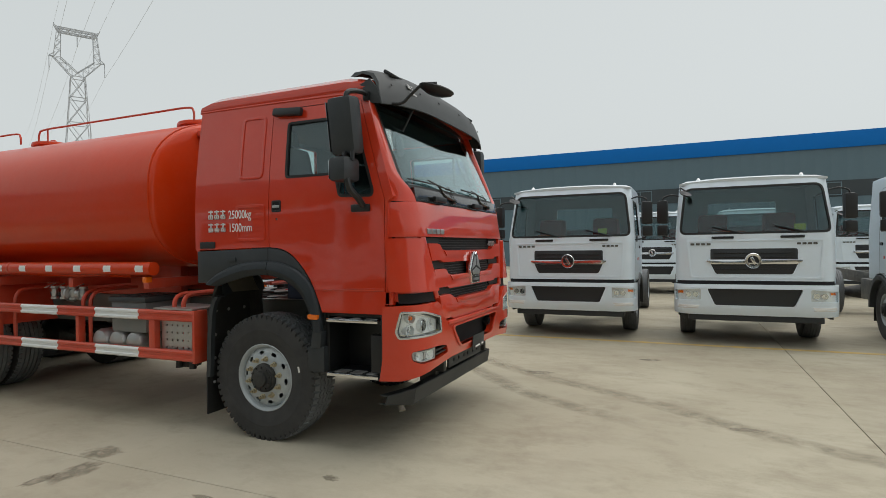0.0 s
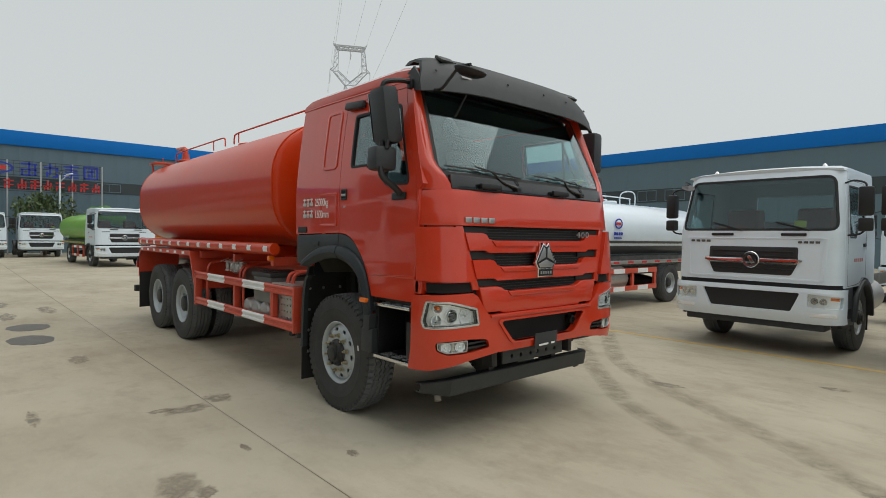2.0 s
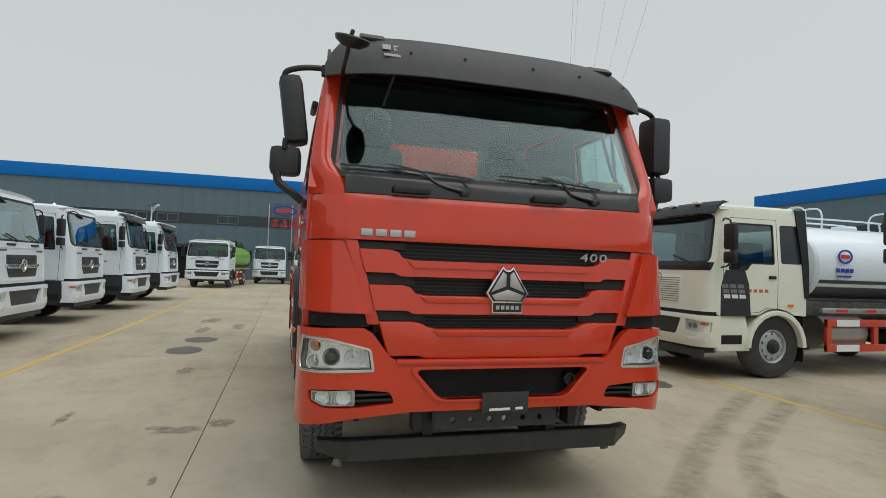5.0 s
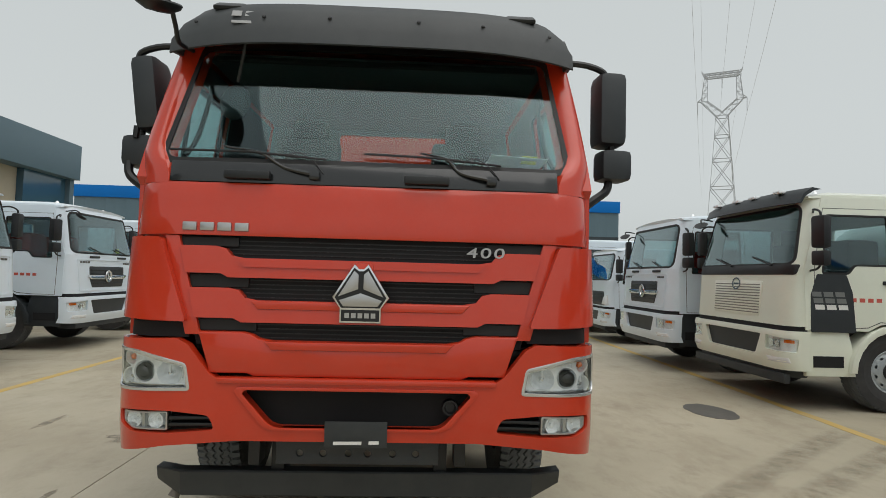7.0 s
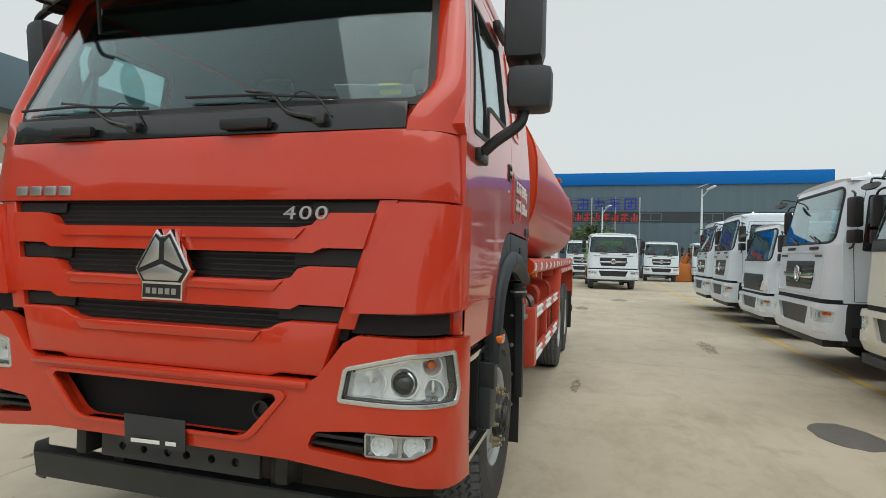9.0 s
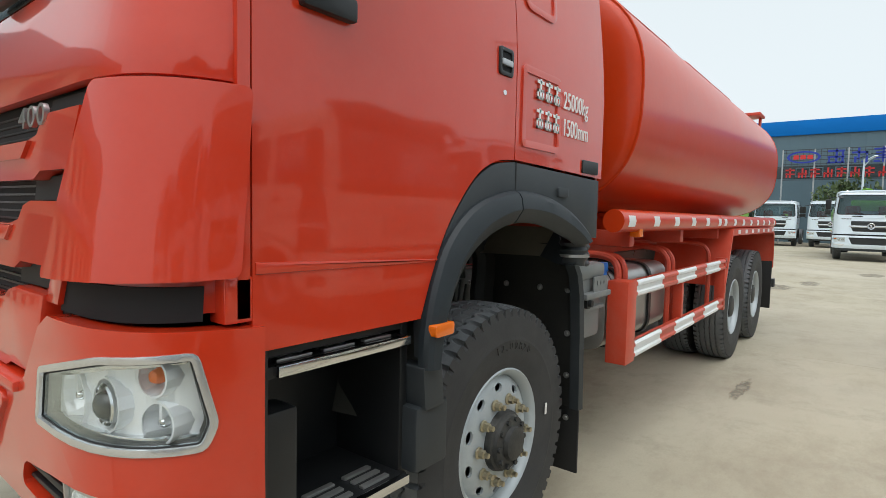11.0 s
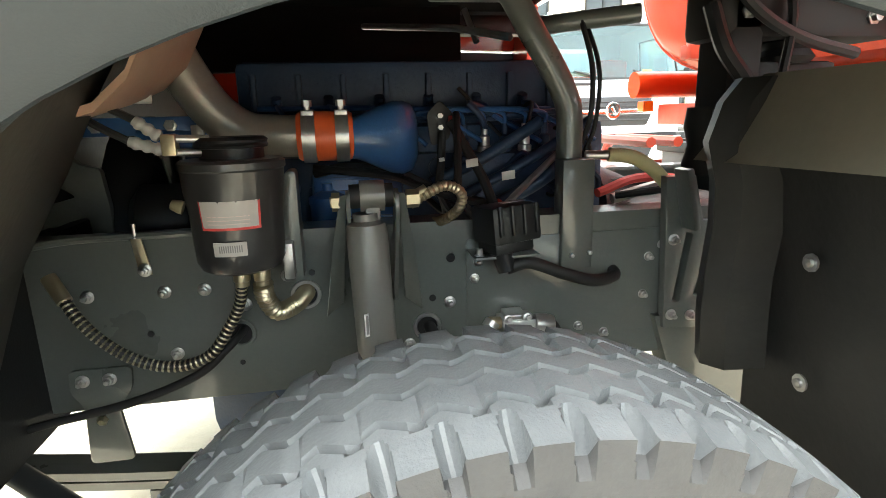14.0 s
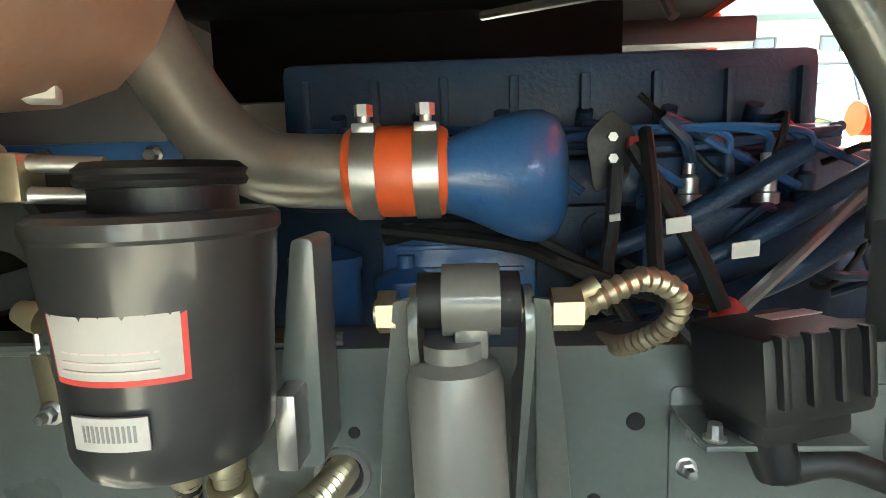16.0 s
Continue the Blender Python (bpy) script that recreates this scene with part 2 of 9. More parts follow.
RUBBER = mat("tyre_rubber", (0.029, 0.029, 0.030), 0.70, var=0.14, scale=6, grain=180, bump=0.25, dust=0.38, dust_col=(0.085, 0.083, 0.078))
TREAD = mat("tyre_tread_rubber", (0.10, 0.108, 0.114), 0.55, var=0.12, scale=8, grain=220, bump=0.3, dust=0.5, dust_col=(0.21, 0.218, 0.22))
SEAL = mat("black_rubber", (0.010, 0.010, 0.010), 0.6, var=0.1)
RIM = mat("silver_grey_rim_paint", (0.42, 0.46, 0.48), 0.42, metal=0.25, var=0.06, grain=120, dust=0.15, dust_col=(0.3, 0.29, 0.26))
HUB = mat("dark_hub_iron", (0.03, 0.032, 0.034), 0.5, metal=0.4, var=0.2, grain=90, bump=0.2, dust=0.15)
BRASSY = mat("yellow_zinc_steel", (0.47, 0.41, 0.28), 0.36, metal=0.85, var=0.15, grain=200, dust=0.1)
ZINC = mat("zinc_steel", (0.50, 0.50, 0.49), 0.34, metal=0.9, var=0.15, grain=160, dust=0.08)
CHROME = mat("chrome", (0.72, 0.73, 0.74), 0.12, metal=1.0, var=0.04, rvar=0.04)
SATIN = mat("satin_silver", (0.50, 0.50, 0.50), 0.32, metal=0.9, var=0.06, grain=300)
ALU = mat("dull_aluminium", (0.48, 0.48, 0.47), 0.40, metal=0.85, var=0.12, scale=4, grain=120, dust=0.15)
STEELPIPE = mat("brushed_steel_pipe", (0.43, 0.41, 0.37), 0.34, metal=0.65, var=0.14, scale=7, grain=150, dust=0.25, dust_col=(0.26, 0.235, 0.2))
RAILGREY = mat("dark_grey_frame_paint", (0.105, 0.116, 0.107), 0.30, coat=0.5, var=0.14, scale=5, grain=120, bump=0.08, dust=0.30, dust_col=(0.17, 0.16, 0.14))
UBAR = mat("charcoal_bar_paint", (0.027, 0.031, 0.033), 0.55, var=0.1, grain=150, dust=0.15, dust_col=(0.12, 0.12, 0.11))
BLUE = mat("engine_blue_paint", (0.026, 0.105, 0.28), 0.36, coat=0.35, var=0.2, scale=7, grain=140, bump=0.15, dust=0.22, dust_col=(0.12, 0.13, 0.15))
DARKBLUE = mat("dusty_dark_blue_iron", (0.014, 0.040, 0.092), 0.45, var=0.25, scale=9, grain=120, bump=0.3, dust=0.35, dust_col=(0.07, 0.068, 0.07))
ORANGE = mat("orange_silicone", (0.72, 0.115, 0.030), 0.42, var=0.07, grain=120)
FILTER = mat("black_filter_can", (0.028, 0.028, 0.029), 0.34, coat=0.4, var=0.2, scale=6, grain=120, dust=0.30, dust_col=(0.09, 0.08, 0.068))
CANGREY = mat("grey_plastic_canister", (0.17, 0.18, 0.178), 0.5, var=0.06, grain=250, bump=0.1, dust=0.12)
PAPER = mat("white_sticker", (0.76, 0.75, 0.72), 0.55, var=0.05)
PRINT = mat("grey_print", (0.22, 0.21, 0.20), 0.6)
REDPRINT = mat("red_print", (0.60, 0.06, 0.05), 0.55)
WHITEMARK = mat("white_reflective_tape", (0.78, 0.80, 0.80), 0.35, var=0.06, grain=300, dust=0.12)
WHITEPRINT = mat("white_lettering", (0.80, 0.78, 0.76), 0.5)
AMBER = mat("amber_lens", (0.80, 0.16, 0.005), 0.22, coat=0.6, var=0.06)
LAMPFRAME = mat("bright_silver_lamp_frame", (0.62, 0.63, 0.63), 0.22, metal=0.75, var=0.08, scale=20)
LENSWHITE = mat("reflector_silver", (0.88, 0.90, 0.91), 0.25, metal=0.25, var=0.06)
BLUECAP = mat("blue_cap", (0.02, 0.13, 0.45), 0.4)
SEAT = mat("grey_seat_cloth", (0.035, 0.037, 0.038), 0.85, var=0.15, grain=300, bump=0.2)
DASH = mat("grey_dashboard", (0.05, 0.052, 0.053), 0.6, var=0.1, grain=250)
WINDGLASS = glass("windscreen_glass", (0.76, 0.89, 0.89), ior=1.44)
YARDGLASS = glass("tinted_yard_glass", (0.56, 0.67, 0.68), ior=1.6)
SIDEGLASS = glass("side_glass", (0.66, 0.78, 0.78), ior=1.62)
CLEAR = glass("clear_lens", (0.98, 0.99, 0.99), ior=1.45)
WHITEPAINT = mat("white_truck_paint", (0.72, 0.81, 0.88), 0.34, coat=0.5, var=0.03, dust=0.06)
CREAM = mat("cream_truck_paint", (0.78, 0.81, 0.69), 0.34, coat=0.5, var=0.03, dust=0.06)
GREEN = mat("bright_green_paint", (0.18, 0.42, 0.04), 0.4, coat=0.3, var=0.08)
REDCLOTH = mat("red_seat_cover", (0.45, 0.04, 0.03), 0.7)
YELLOW = mat("yellow_note", (0.85, 0.75, 0.05), 0.6)
FENDERRED = mat("dusty_faded_red_sheet", (0.33, 0.19, 0.13), 0.5, var=0.12, scale=5, grain=80, dust=0.7, dust_col=(0.36, 0.29, 0.22))
DUSTYPAPER = mat("dusty_sticker", (0.46, 0.43, 0.40), 0.6, var=0.12, scale=12)
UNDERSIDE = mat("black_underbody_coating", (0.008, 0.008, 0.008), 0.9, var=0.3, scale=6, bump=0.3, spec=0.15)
LINER = mat("dusty_black_liner", (0.015, 0.015, 0.014), 0.45, var=0.2, scale=5, grain=60, bump=0.2, dust=0.4, dust_col=(0.045, 0.042, 0.036), spec=0.5)
FRONTLINER = mat("dusty_dark_grey_liner", (0.045, 0.044, 0.038), 0.55, var=0.2, scale=5, grain=60, bump=0.2, dust=0.5, dust_col=(0.085, 0.078, 0.062), spec=0.3)
LIP = mat("dusty_brown_grey_sheet", (0.16, 0.145, 0.11), 0.5, var=0.15, scale=6, grain=60, dust=0.5, dust_col=(0.19, 0.17, 0.13))
# ---- ground ----
def concrete(name, joint=False):
    m = bpy.data.materials.new(name)
    m.use_nodes = True
    n, l = m.node_tree.nodes, m.node_tree.links
    b = n["Principled BSDF"]
    geo = n.new("ShaderNodeNewGeometry")
    pos = geo.outputs["Position"]

    def noise_node(scale, detail, rough=0.6, src=pos):
        t = n.new("ShaderNodeTexNoise")
        t.inputs["Scale"].default_value, t.inputs["Detail"].default_value, t.inputs["Roughness"].default_value = scale, detail, rough
        l.new(src, t.inputs["Vector"])
        return t.outputs["Fac"]

    def ranged(src, a, b0, lo, hi):
        r = n.new("ShaderNodeMapRange")
        for k, v in zip(("From Min", "From Max", "To Min", "To Max"), (a, b0, lo, hi)):
            r.inputs[k].default_value = v
        l.new(src, r.inputs["Value"])
        return r.outputs[0]

    def mixed(fac, a, col):
        x = n.new("ShaderNodeMix")
        x.data_type = "RGBA"
        l.new(fac, x.inputs["Factor"])
        if isinstance(a, tuple):
            x.inputs["A"].default_value = (*a, 1)
        else:
            l.new(a, x.inputs["A"])
        x.inputs["B"].default_value = (*col, 1)
        return x.outputs["Result"]

    stretch = n.new("ShaderNodeMapping")
    stretch.inputs["Scale"].default_value = (0.6, 1.15, 1)
    l.new(pos, stretch.inputs["Vector"])
    base = mixed(ranged(noise_node(0.35, 6), 0.35, 0.7, 0, 1), (0.35, 0.307, 0.222), (0.465, 0.422, 0.318))
    base = mixed(ranged(noise_node(1.1, 9, 0.75, stretch.outputs[0]), 0.47, 0.76, 0, 0.7), base, (0.225, 0.18, 0.12))
    base = mixed(ranged(noise_node(2.6, 8, 0.7), 0.53, 0.76, 0, 0.55), base, (0.22, 0.18, 0.125))
    base = mixed(ranged(noise_node(90, 3), 0.5, 0.9, 0, 0.45), base, (0.24, 0.22, 0.18))
    base = mixed(ranged(noise_node(0.13, 4), 0.5, 0.75, 0, 0.45), base, (0.50, 0.465, 0.385))
    # slab to slab
    info = n.new("ShaderNodeObjectInfo")
    sc = n.new("ShaderNodeVectorMath")
    sc.operation = "SCALE"
    l.new(base, sc.inputs[0])
    l.new(ranged(info.outputs["Random"], 0, 1, 0.94, 1.05), sc.inputs["Scale"])
    l.new(sc.outputs["Vector"], b.inputs["Base Color"])
    l.new(ranged(noise_node(0.9, 5), 0.3, 0.7, 0.62, 0.85), b.inputs["Roughness"])
    bp = n.new("ShaderNodeBump")
    bp.inputs["Strength"].default_value, bp.inputs["Distance"].default_value = 0.25, 0.003
    l.new(noise_node(140, 4), bp.inputs["Height"])
    l.new(bp.outputs[0], b.inputs["Normal"])
    return m


CONCRETE = concrete("worn_concrete")
JOINT = mat("dark_joint", (0.16, 0.145, 0.12), 0.9, var=0.2, scale=2)
YLINE = mat("faded_yellow_road_paint", (0.55, 0.37, 0.09), 0.7, var=0.15, scale=2, grain=30, dust=0.55, dust_col=(0.40, 0.36, 0.28))
STAIN = mat("dark_oil_stain", (0.235, 0.205, 0.155), 0.6, var=0.35, scale=6, grain=30, dust=1.0, dust_col=(0.38, 0.335, 0.25))
TRACK = mat("tyre_track_grime", (0.30, 0.263, 0.196), 0.8, var=0.25, scale=3, grain=40, dust=1.0, dust_col=(0.39, 0.345, 0.26))
IRON = mat("manhole_iron", (0.09, 0.085, 0.075), 0.6, var=0.25, scale=8, grain=60, bump=0.4, dust=0.4, dust_col=(0.18, 0.165, 0.14))

ground = part("ground", one(box, -1500, 1500, -1500, 1500, -0.4, -0.012), JOINT)
tagged(ground, "pale worn concrete yard under the trucks", "ground", kind="structure")
far_yard = bmesh.new()
for x0, x1, y0, y1 in ((-1400, -65.16, -1400, 1400), (24.84, 1400, -1400, 1400), (-65.16, 24.84, -1400, -32.03), (-65.16, 24.84, 47.97, 1400)):
    box(far_yard, x0, x1, y0, y1, -0.3, 0.0)
fy = part("far_yard", far_yard, CONCRETE, ground)
fy["kind"] = "stuff"
slab_mesh = None
for i in range(9):
    for j in range(8):
        m = Matrix.Translation((-60.16 + 10 * i, -27.03 + 10 * j, 0))
        if slab_mesh is None:
            slab_mesh = part("slab", one(box, -4.9965, 4.9965, -4.9965, 4.9965, -0.2, 0.0, 0.003, 1), CONCRETE, ground)
            slab_mesh.matrix_basis = m
        else:
            again(slab_mesh, m)


def fading(m, edge=0.55):
    """Lets the material wear away to nothing where the mesh's fade value falls to zero."""
    n, l = m.node_tree.nodes, m.node_tree.links
    at, ns, mx, tr, gain, mul = n.new("ShaderNodeAttribute"), n.new("ShaderNodeTexNoise"), n.new("ShaderNodeMixShader"), n.new("ShaderNodeBsdfTransparent"), n.new("ShaderNodeMapRange"), n.new("ShaderNodeMath")
    at.attribute_name = "fade"
    ns.inputs["Scale"].default_value, ns.inputs["Detail"].default_value, ns.inputs["Roughness"].default_value = 5.0, 8, 0.7
    geo = n.new("ShaderNodeNewGeometry")
    l.new(geo.outputs["Position"], ns.inputs["Vector"])
    gain.inputs["From Min"].default_value, gain.inputs["From Max"].default_value = 0.34, 0.62
    l.new(ns.outputs["Fac"], gain.inputs["Value"])
    mul.operation = "MULTIPLY"
    l.new(at.outputs["Fac"], mul.inputs[0])
    l.new(gain.outputs[0], mul.inputs[1])
    l.new(mul.outputs[0], mx.inputs["Fac"])
    l.new(tr.outputs[0], mx.inputs[1])
    l.new(n["Principled BSDF"].outputs[0], mx.inputs[2])
    l.new(mx.outputs[0], n["Material Output"].inputs["Surface"])


for worn in (STAIN, TRACK):
    fading(worn)


def film_of(name, loops, fades, material, closed):
    """A dried film on the concrete: rows of points with their strength."""
    k = len(loops[0])
    faces = [(i * k + j, i * k + (j + 1) % k, (i + 1) * k + (j + 1) % k, (i + 1) * k + j) for i in range(len(loops) - 1) for j in range(k if closed else k - 1)]
    me = bpy.data.meshes.new(name)
    me.from_pydata([p for row in loops for p in row], [], faces)
    me.attributes.new("fade", "FLOAT", "POINT").data.foreach_set("value", [f for row in fades for f in row])
    return mesh_part(name, me, material)


def flat_patch(outline, z=0.0015):
    bm = bmesh.new()
    bm.faces.new([bm.verts.new((x, y, z)) for x, y in outline])
    bmesh.ops.triangulate(bm, faces=bm.faces)
    ret = bmesh.ops.extrude_face_region(bm, geom=bm.faces[:])
    for v in (g for g in ret["geom"] if isinstance(g, bmesh.types.BMVert)):
        v.co.z -= 0.02
    return bm


def stripe(path, width, rough=0.01, z=0.003):
    """A painted or worn band along a line, with an uneven edge."""
    P = smooth_path([(*p, 0) for p in path], 14)
    a, b = [], []
    for i, p in enumerate(P):
        t = (P[min(i + 1, len(P) - 1)] - P[max(i - 1, 0)]).normalized()
        nn = Vector((-t.y, t.x, 0))
        a.append(p + nn * (width / 2 + random.uniform(-rough, rough)))
        b.append(p - nn * (width / 2 + random.uniform(-rough, rough)))
    bm = bmesh.new()
    rings(bm, [[(p.x, p.y, z), (q.x, q.y, z), (q.x, q.y, z - 0.02), (p.x, p.y, z - 0.02)] for p, q in zip(a, b)])
    return bm


for y, x0, x1 in ((5.05, -36, 9), (-4.85, -34, 2)):
    line = part("parking_line", stripe([(x0 + (x1 - x0) * k / 12, y + 0.02 * math.sin(k * 1.7)) for k in range(13)], 0.12, 0.008), YLINE)
    tagged(line, "faded yellow painted parking line on concrete", "parking line", kind="structure")


def blob(cx, cy, rx, ry, seed, rag=0.25):
    rnd = random.Random(seed)
    ph = [rnd.uniform(0, 6.28) for _ in range(4)]
    out = []
    for k in range(64):
        a = 2 * math.pi * k / 64
        r = 1 + rag * (0.5 * math.sin(2 * a + ph[0]) + 0.3 * math.sin(5 * a + ph[1]) + 0.3 * math.sin(9 * a + ph[2]) + 0.2 * math.sin(13 * a + ph[3]))
        out.append((cx + rx * r * math.cos(a), cy + ry * r * math.sin(a)))
    return out


STAINS = ((-7.19, -2.92, .42, .30), (-5.80, -3.01, .44, .30), (-2.30, 3.92, .40, .27), (-12.5, 0.6, .5, .4), (-9.6, -2.4, .5, .15), (-11, -3.2, .6, .2),
          (-1.05, -1.9, .16, .10), (-.85, -2.25, .10, .20), (-.95, -2.45, .05, .12), (.80, -2.81, .20, .13), (.98, -2.70, .08, .06), (-3.85, -2.68, .22, .10), (1.04, -1.63, .06, .04),
          (.41, -2.21, .07, .03), (2.96, 3.52, .12, .07), (1.64, 2.2, .16, .08), (-1.43, -3.38, .2, .05), (-8.84, -3.11, .5, .12), (-14, 1.2, .5, .2), (-18, 2.4, .6, .25),
          (6.3, 4.2, .16, .1), (-9.3, 5.9, .3, .5), (-16.5, 5.6, .3, .5), (3.9, 0.6, .12, .05), (-7.3, 3.6, .7, .1), (-3.4, 1.5, .3, .05))
for k, (cx, cy, rx, ry) in enumerate(STAINS):
    if k < 3:
        ob = part("manhole_cover", flat_patch(blob(cx, cy, rx, ry, k, 0.06), 0.004), IRON)
    else:
        rim = blob(cx, cy, rx * 1.25, ry * 1.25, k, 0.24)
        ob = film_of("oil_stain", [[(cx + (x - cx) * q, cy + (y - cy) * q, .0015) for x, y in rim] for q in (1, .8, .55, .3, .02)], [[g] * len(rim) for g in (0, .55, .9, 1, 1)], STAIN, True)
    if k < 3:
        tagged(ob, "dark round iron manhole cover set in concrete", "manhole cover", "manhole covers", "structure")
    else:
        tagged(ob, "dark dried oil stain on the concrete", "stain", kind="stuff")

for path, w in (([(-1.7, 5.3), (-.94, 4.24), (.2, 2.79), (1.11, 1.79), (1.93, 1.04), (3.2, .35)], .20), ([(-1.2, 5.5), (-.6, 4.6), (.5, 3.05), (1.3, 2.3), (2.05, 1.82), (3.05, 1.23), (4.0, .55), (5.6, -.3)], .20)):
    mid = smooth_path([(*p, 0) for p in path], 20)
    side_by_side = []
    for i, p in enumerate(mid):
        t = (mid[min(i + 1, len(mid) - 1)] - mid[max(i - 1, 0)]).normalized()
        side_by_side.append([(p.x - t.y * w * e, p.y + t.x * w * e, .002) for e in (-.75, -.5, -.25, .25, .5, .75)])
    ends = [min(1, i / 12, (len(mid) - 1 - i) / 12) for i in range(len(mid))]
    tagged(film_of("tyre_track", side_by_side, [[e * f for f in (0, .32, .5, .5, .32, 0)] for e in ends], TRACK, False), "faint curved tyre track on the concrete", "tyre track", kind="stuff")

# ---- halls ----
CLAD = mat("grey_ribbed_cladding", (0.105, 0.165, 0.20), 0.5, var=0.05, scale=0.4, grain=4, metal=0.1)
CLADBLUE = mat("blue_cladding", (0.002, 0.15, 0.50), 0.6, var=0.05, scale=0.4, grain=4, spec=0.2)
CLADDARK = mat("dark_window_band", (0.035, 0.046, 0.052), 0.25, var=0.15, scale=0.6)
BLUEGLASS = mat("blue_glass", (0.045, 0.105, 0.15), 0.12, var=0.1, scale=0.8, coat=0.5)
BEIGE = mat("beige_plaster", (0.46, 0.40, 0.30), 0.8, var=0.08, scale=0.8)
ROOFGREY = mat("grey_roof_sheet", (0.20, 0.21, 0.21), 0.6, var=0.08)


def cladding(length, z0, z1, depth=0.05, pitch=0.9):
    """Ribbed sheet in the xz plane facing -y, from x = 0."""
    bm = bmesh.new()
    x, prof = 0.0, []
    while x < length:
        prof += [(x, 0), (x + 0.06, depth), (x + 0.16, depth), (x + 0.22, 0)]
        x += pitch
    prof.append((length, 0))
    a = [bm.verts.new((px, -d, z0)) for px, d in prof]
    b = [bm.verts.new((px, -d, z1)) for px, d in prof]
    for k in range(len(prof) - 1):
        bm.faces.new((a[k], a[k + 1], b[k + 1], b[k]))
    return bm


def hall(m, length, depth, top, label, w0, w1):
    """A factory hall: facade along x, facing -y."""
    h = thing("factory_hall", label, "building", at=m, kind="structure")
    part("wall", one(box, 0, length, 0.02, depth, 0, top - 0.1), CLAD, h)
    part("lower_cladding", cladding(length, 0, w0, 0.015), CLAD, h)
    part("upper_cladding", cladding(length, w1, 0.88 * top, 0.015), CLAD, h)
    part("blue_parapet", one(box, -0.1, length + 0.1, -0.14, depth, 0.88 * top, top, 0.02), CLADBLUE, h, "bright blue band along the roof edge")
    part("roof", one(box, 0.3, length - 0.3, 0.6, depth - 0.3, top, top + 0.06), ROOFGREY, h)
    part("window_band", one(box, 0, length, -0.03, 0.1, w0, w1), CLADDARK, h)
    x, k = 2.0, 0
    pane = None
    while x < length - 3:
        if k % 5 in (1, 2, 4):
            mm = Matrix.Translation((x, 0, 0))
            if pane is None:
                pane = part("window", plate(rect(0, 1.7, w0 + .1, w1 - .1), [rect(.06, .82, w0 + .1 + .06, w1 - .1 - .06), rect(.88, 1.64, w0 + .1 + .06, w1 - .1 - .06)], 0.05, lambda u, v, w: (u, -0.07 + w, v)), CLAD, h)
                pane.matrix_basis = mm
            else:
                again(pane, mm)
        x += 2.4
        k += 1
    return h


# the hall at the end of the yard faces +x, the long hall at the side faces -y
rear_hall = hall(Matrix.Translation((-46.5, 0, 0)) @ pose(0, 0, 0, 0, 0, 90) @ Matrix.Translation((-30.8, 0, 0)), 49.8, 40, 8.95, "long grey metal-clad factory hall with a blue roof band", 4.7, 5.6)
part("blue_window", one(box, 43.5, 48.5, -0.10, 0, 3.5, 5.15), BLUEGLASS, rear_hall, "blue glazed corner window")
part("canopy", one(box, 18, 24, -1.3, 0, 2.65, 2.9), CLADDARK, rear_hall)
part("doorway", one(box, 18.4, 23.6, -0.06, 0, 0, 2.65), VOID, rear_hall, "open dark hall door")
hall(Matrix.Translation((-36, 40, 0)), 95, 40, 9.15, "long grey factory hall with a blue band and dark windows", 4.75, 5.85)

# roof sign on posts before the end hall
SIGNBLUE = mat("blue_sign_letter", (0.02, 0.04, 0.36), 0.5)
SIGNDARK = mat("dark_sign_steel", (0.05, 0.055, 0.065), 0.6)
SIGNRED = mat("red_sign_letter", (0.62, 0.03, 0.03), 0.5)
POST = mat("galvanised_steel", (0.45, 0.46, 0.47), 0.5, metal=0.6, var=0.1)
sign = thing("sign_frame", "blue and red lettered advertising frame on steel posts", "sign", at=pose(-43, -2.85, 0) @ Matrix.Diagonal((1, .84, .866, 1)))
for k in range(5):
    part("post", one(box, -0.06, 0.06, 2.2 * k - 0.05, 2.2 * k + 0.05, 0, 7.45), POST, sign)
for z in (5.05, 5.4, 5.75, 6.15, 6.3, 6.6, 6.9, 7.2, 7.42):
    part("rail", one(box, -0.03, 0.03, 0, 8.8, z - 0.02, z + 0.02), SIGNDARK, sign)
for k in range(22):
    part("frame_bar", one(box, -0.03, 0.02, .4 * k + .2, .4 * k + .23, 6.2, 7.42), SIGNDARK, sign)
part("round_emblem", plate(circle(1.45, 6.82, 1.15, 28, .48), [circle(1.45, 6.82, .98, 28, .36)], 0.06, lambda u, v, w: (0.12 - w, u, v)), SIGNBLUE, sign)
for k in range(3):
    part("emblem_bar", one(box, 0.06, 0.12, 0.75 + .48 * k, 1.13 + .48 * k, 6.66, 6.98), SIGNRED, sign)
STROKES = (((0, 1.1, .86, 1.0), (0, 1.1, .42, .54), (.5, .64, 0, 1.1), (0.05, .17, 0, .5), (.9, 1.04, 0, .92), (0, 1.1, 0, .12)),
           ((.1, 1.1, .68, .82), (.95, 1.1, 0, .8), (.45, .6, .2, 1.1), (.25, .4, 0, .45), (.7, .95, 0, .13)),
           ((0, 1.1, .9, 1.02), (.1, 1.0, .66, .76), (.1, 1.0, .44, .54), (.5, .62, 0, 1.1), (0, .4, .0, .14), (.7, 1.1, 0, .14), (0, 1.1, .25, .35)),
           ((0, 1.1, .95, 1.08), (0, .14, 0, 1.0), (.96, 1.1, 0, 1.0), (0, 1.1, 0, .13), (.25, .85, .62, .74), (.55, .68, .2, .9), (.3, .5, .2, .45)))
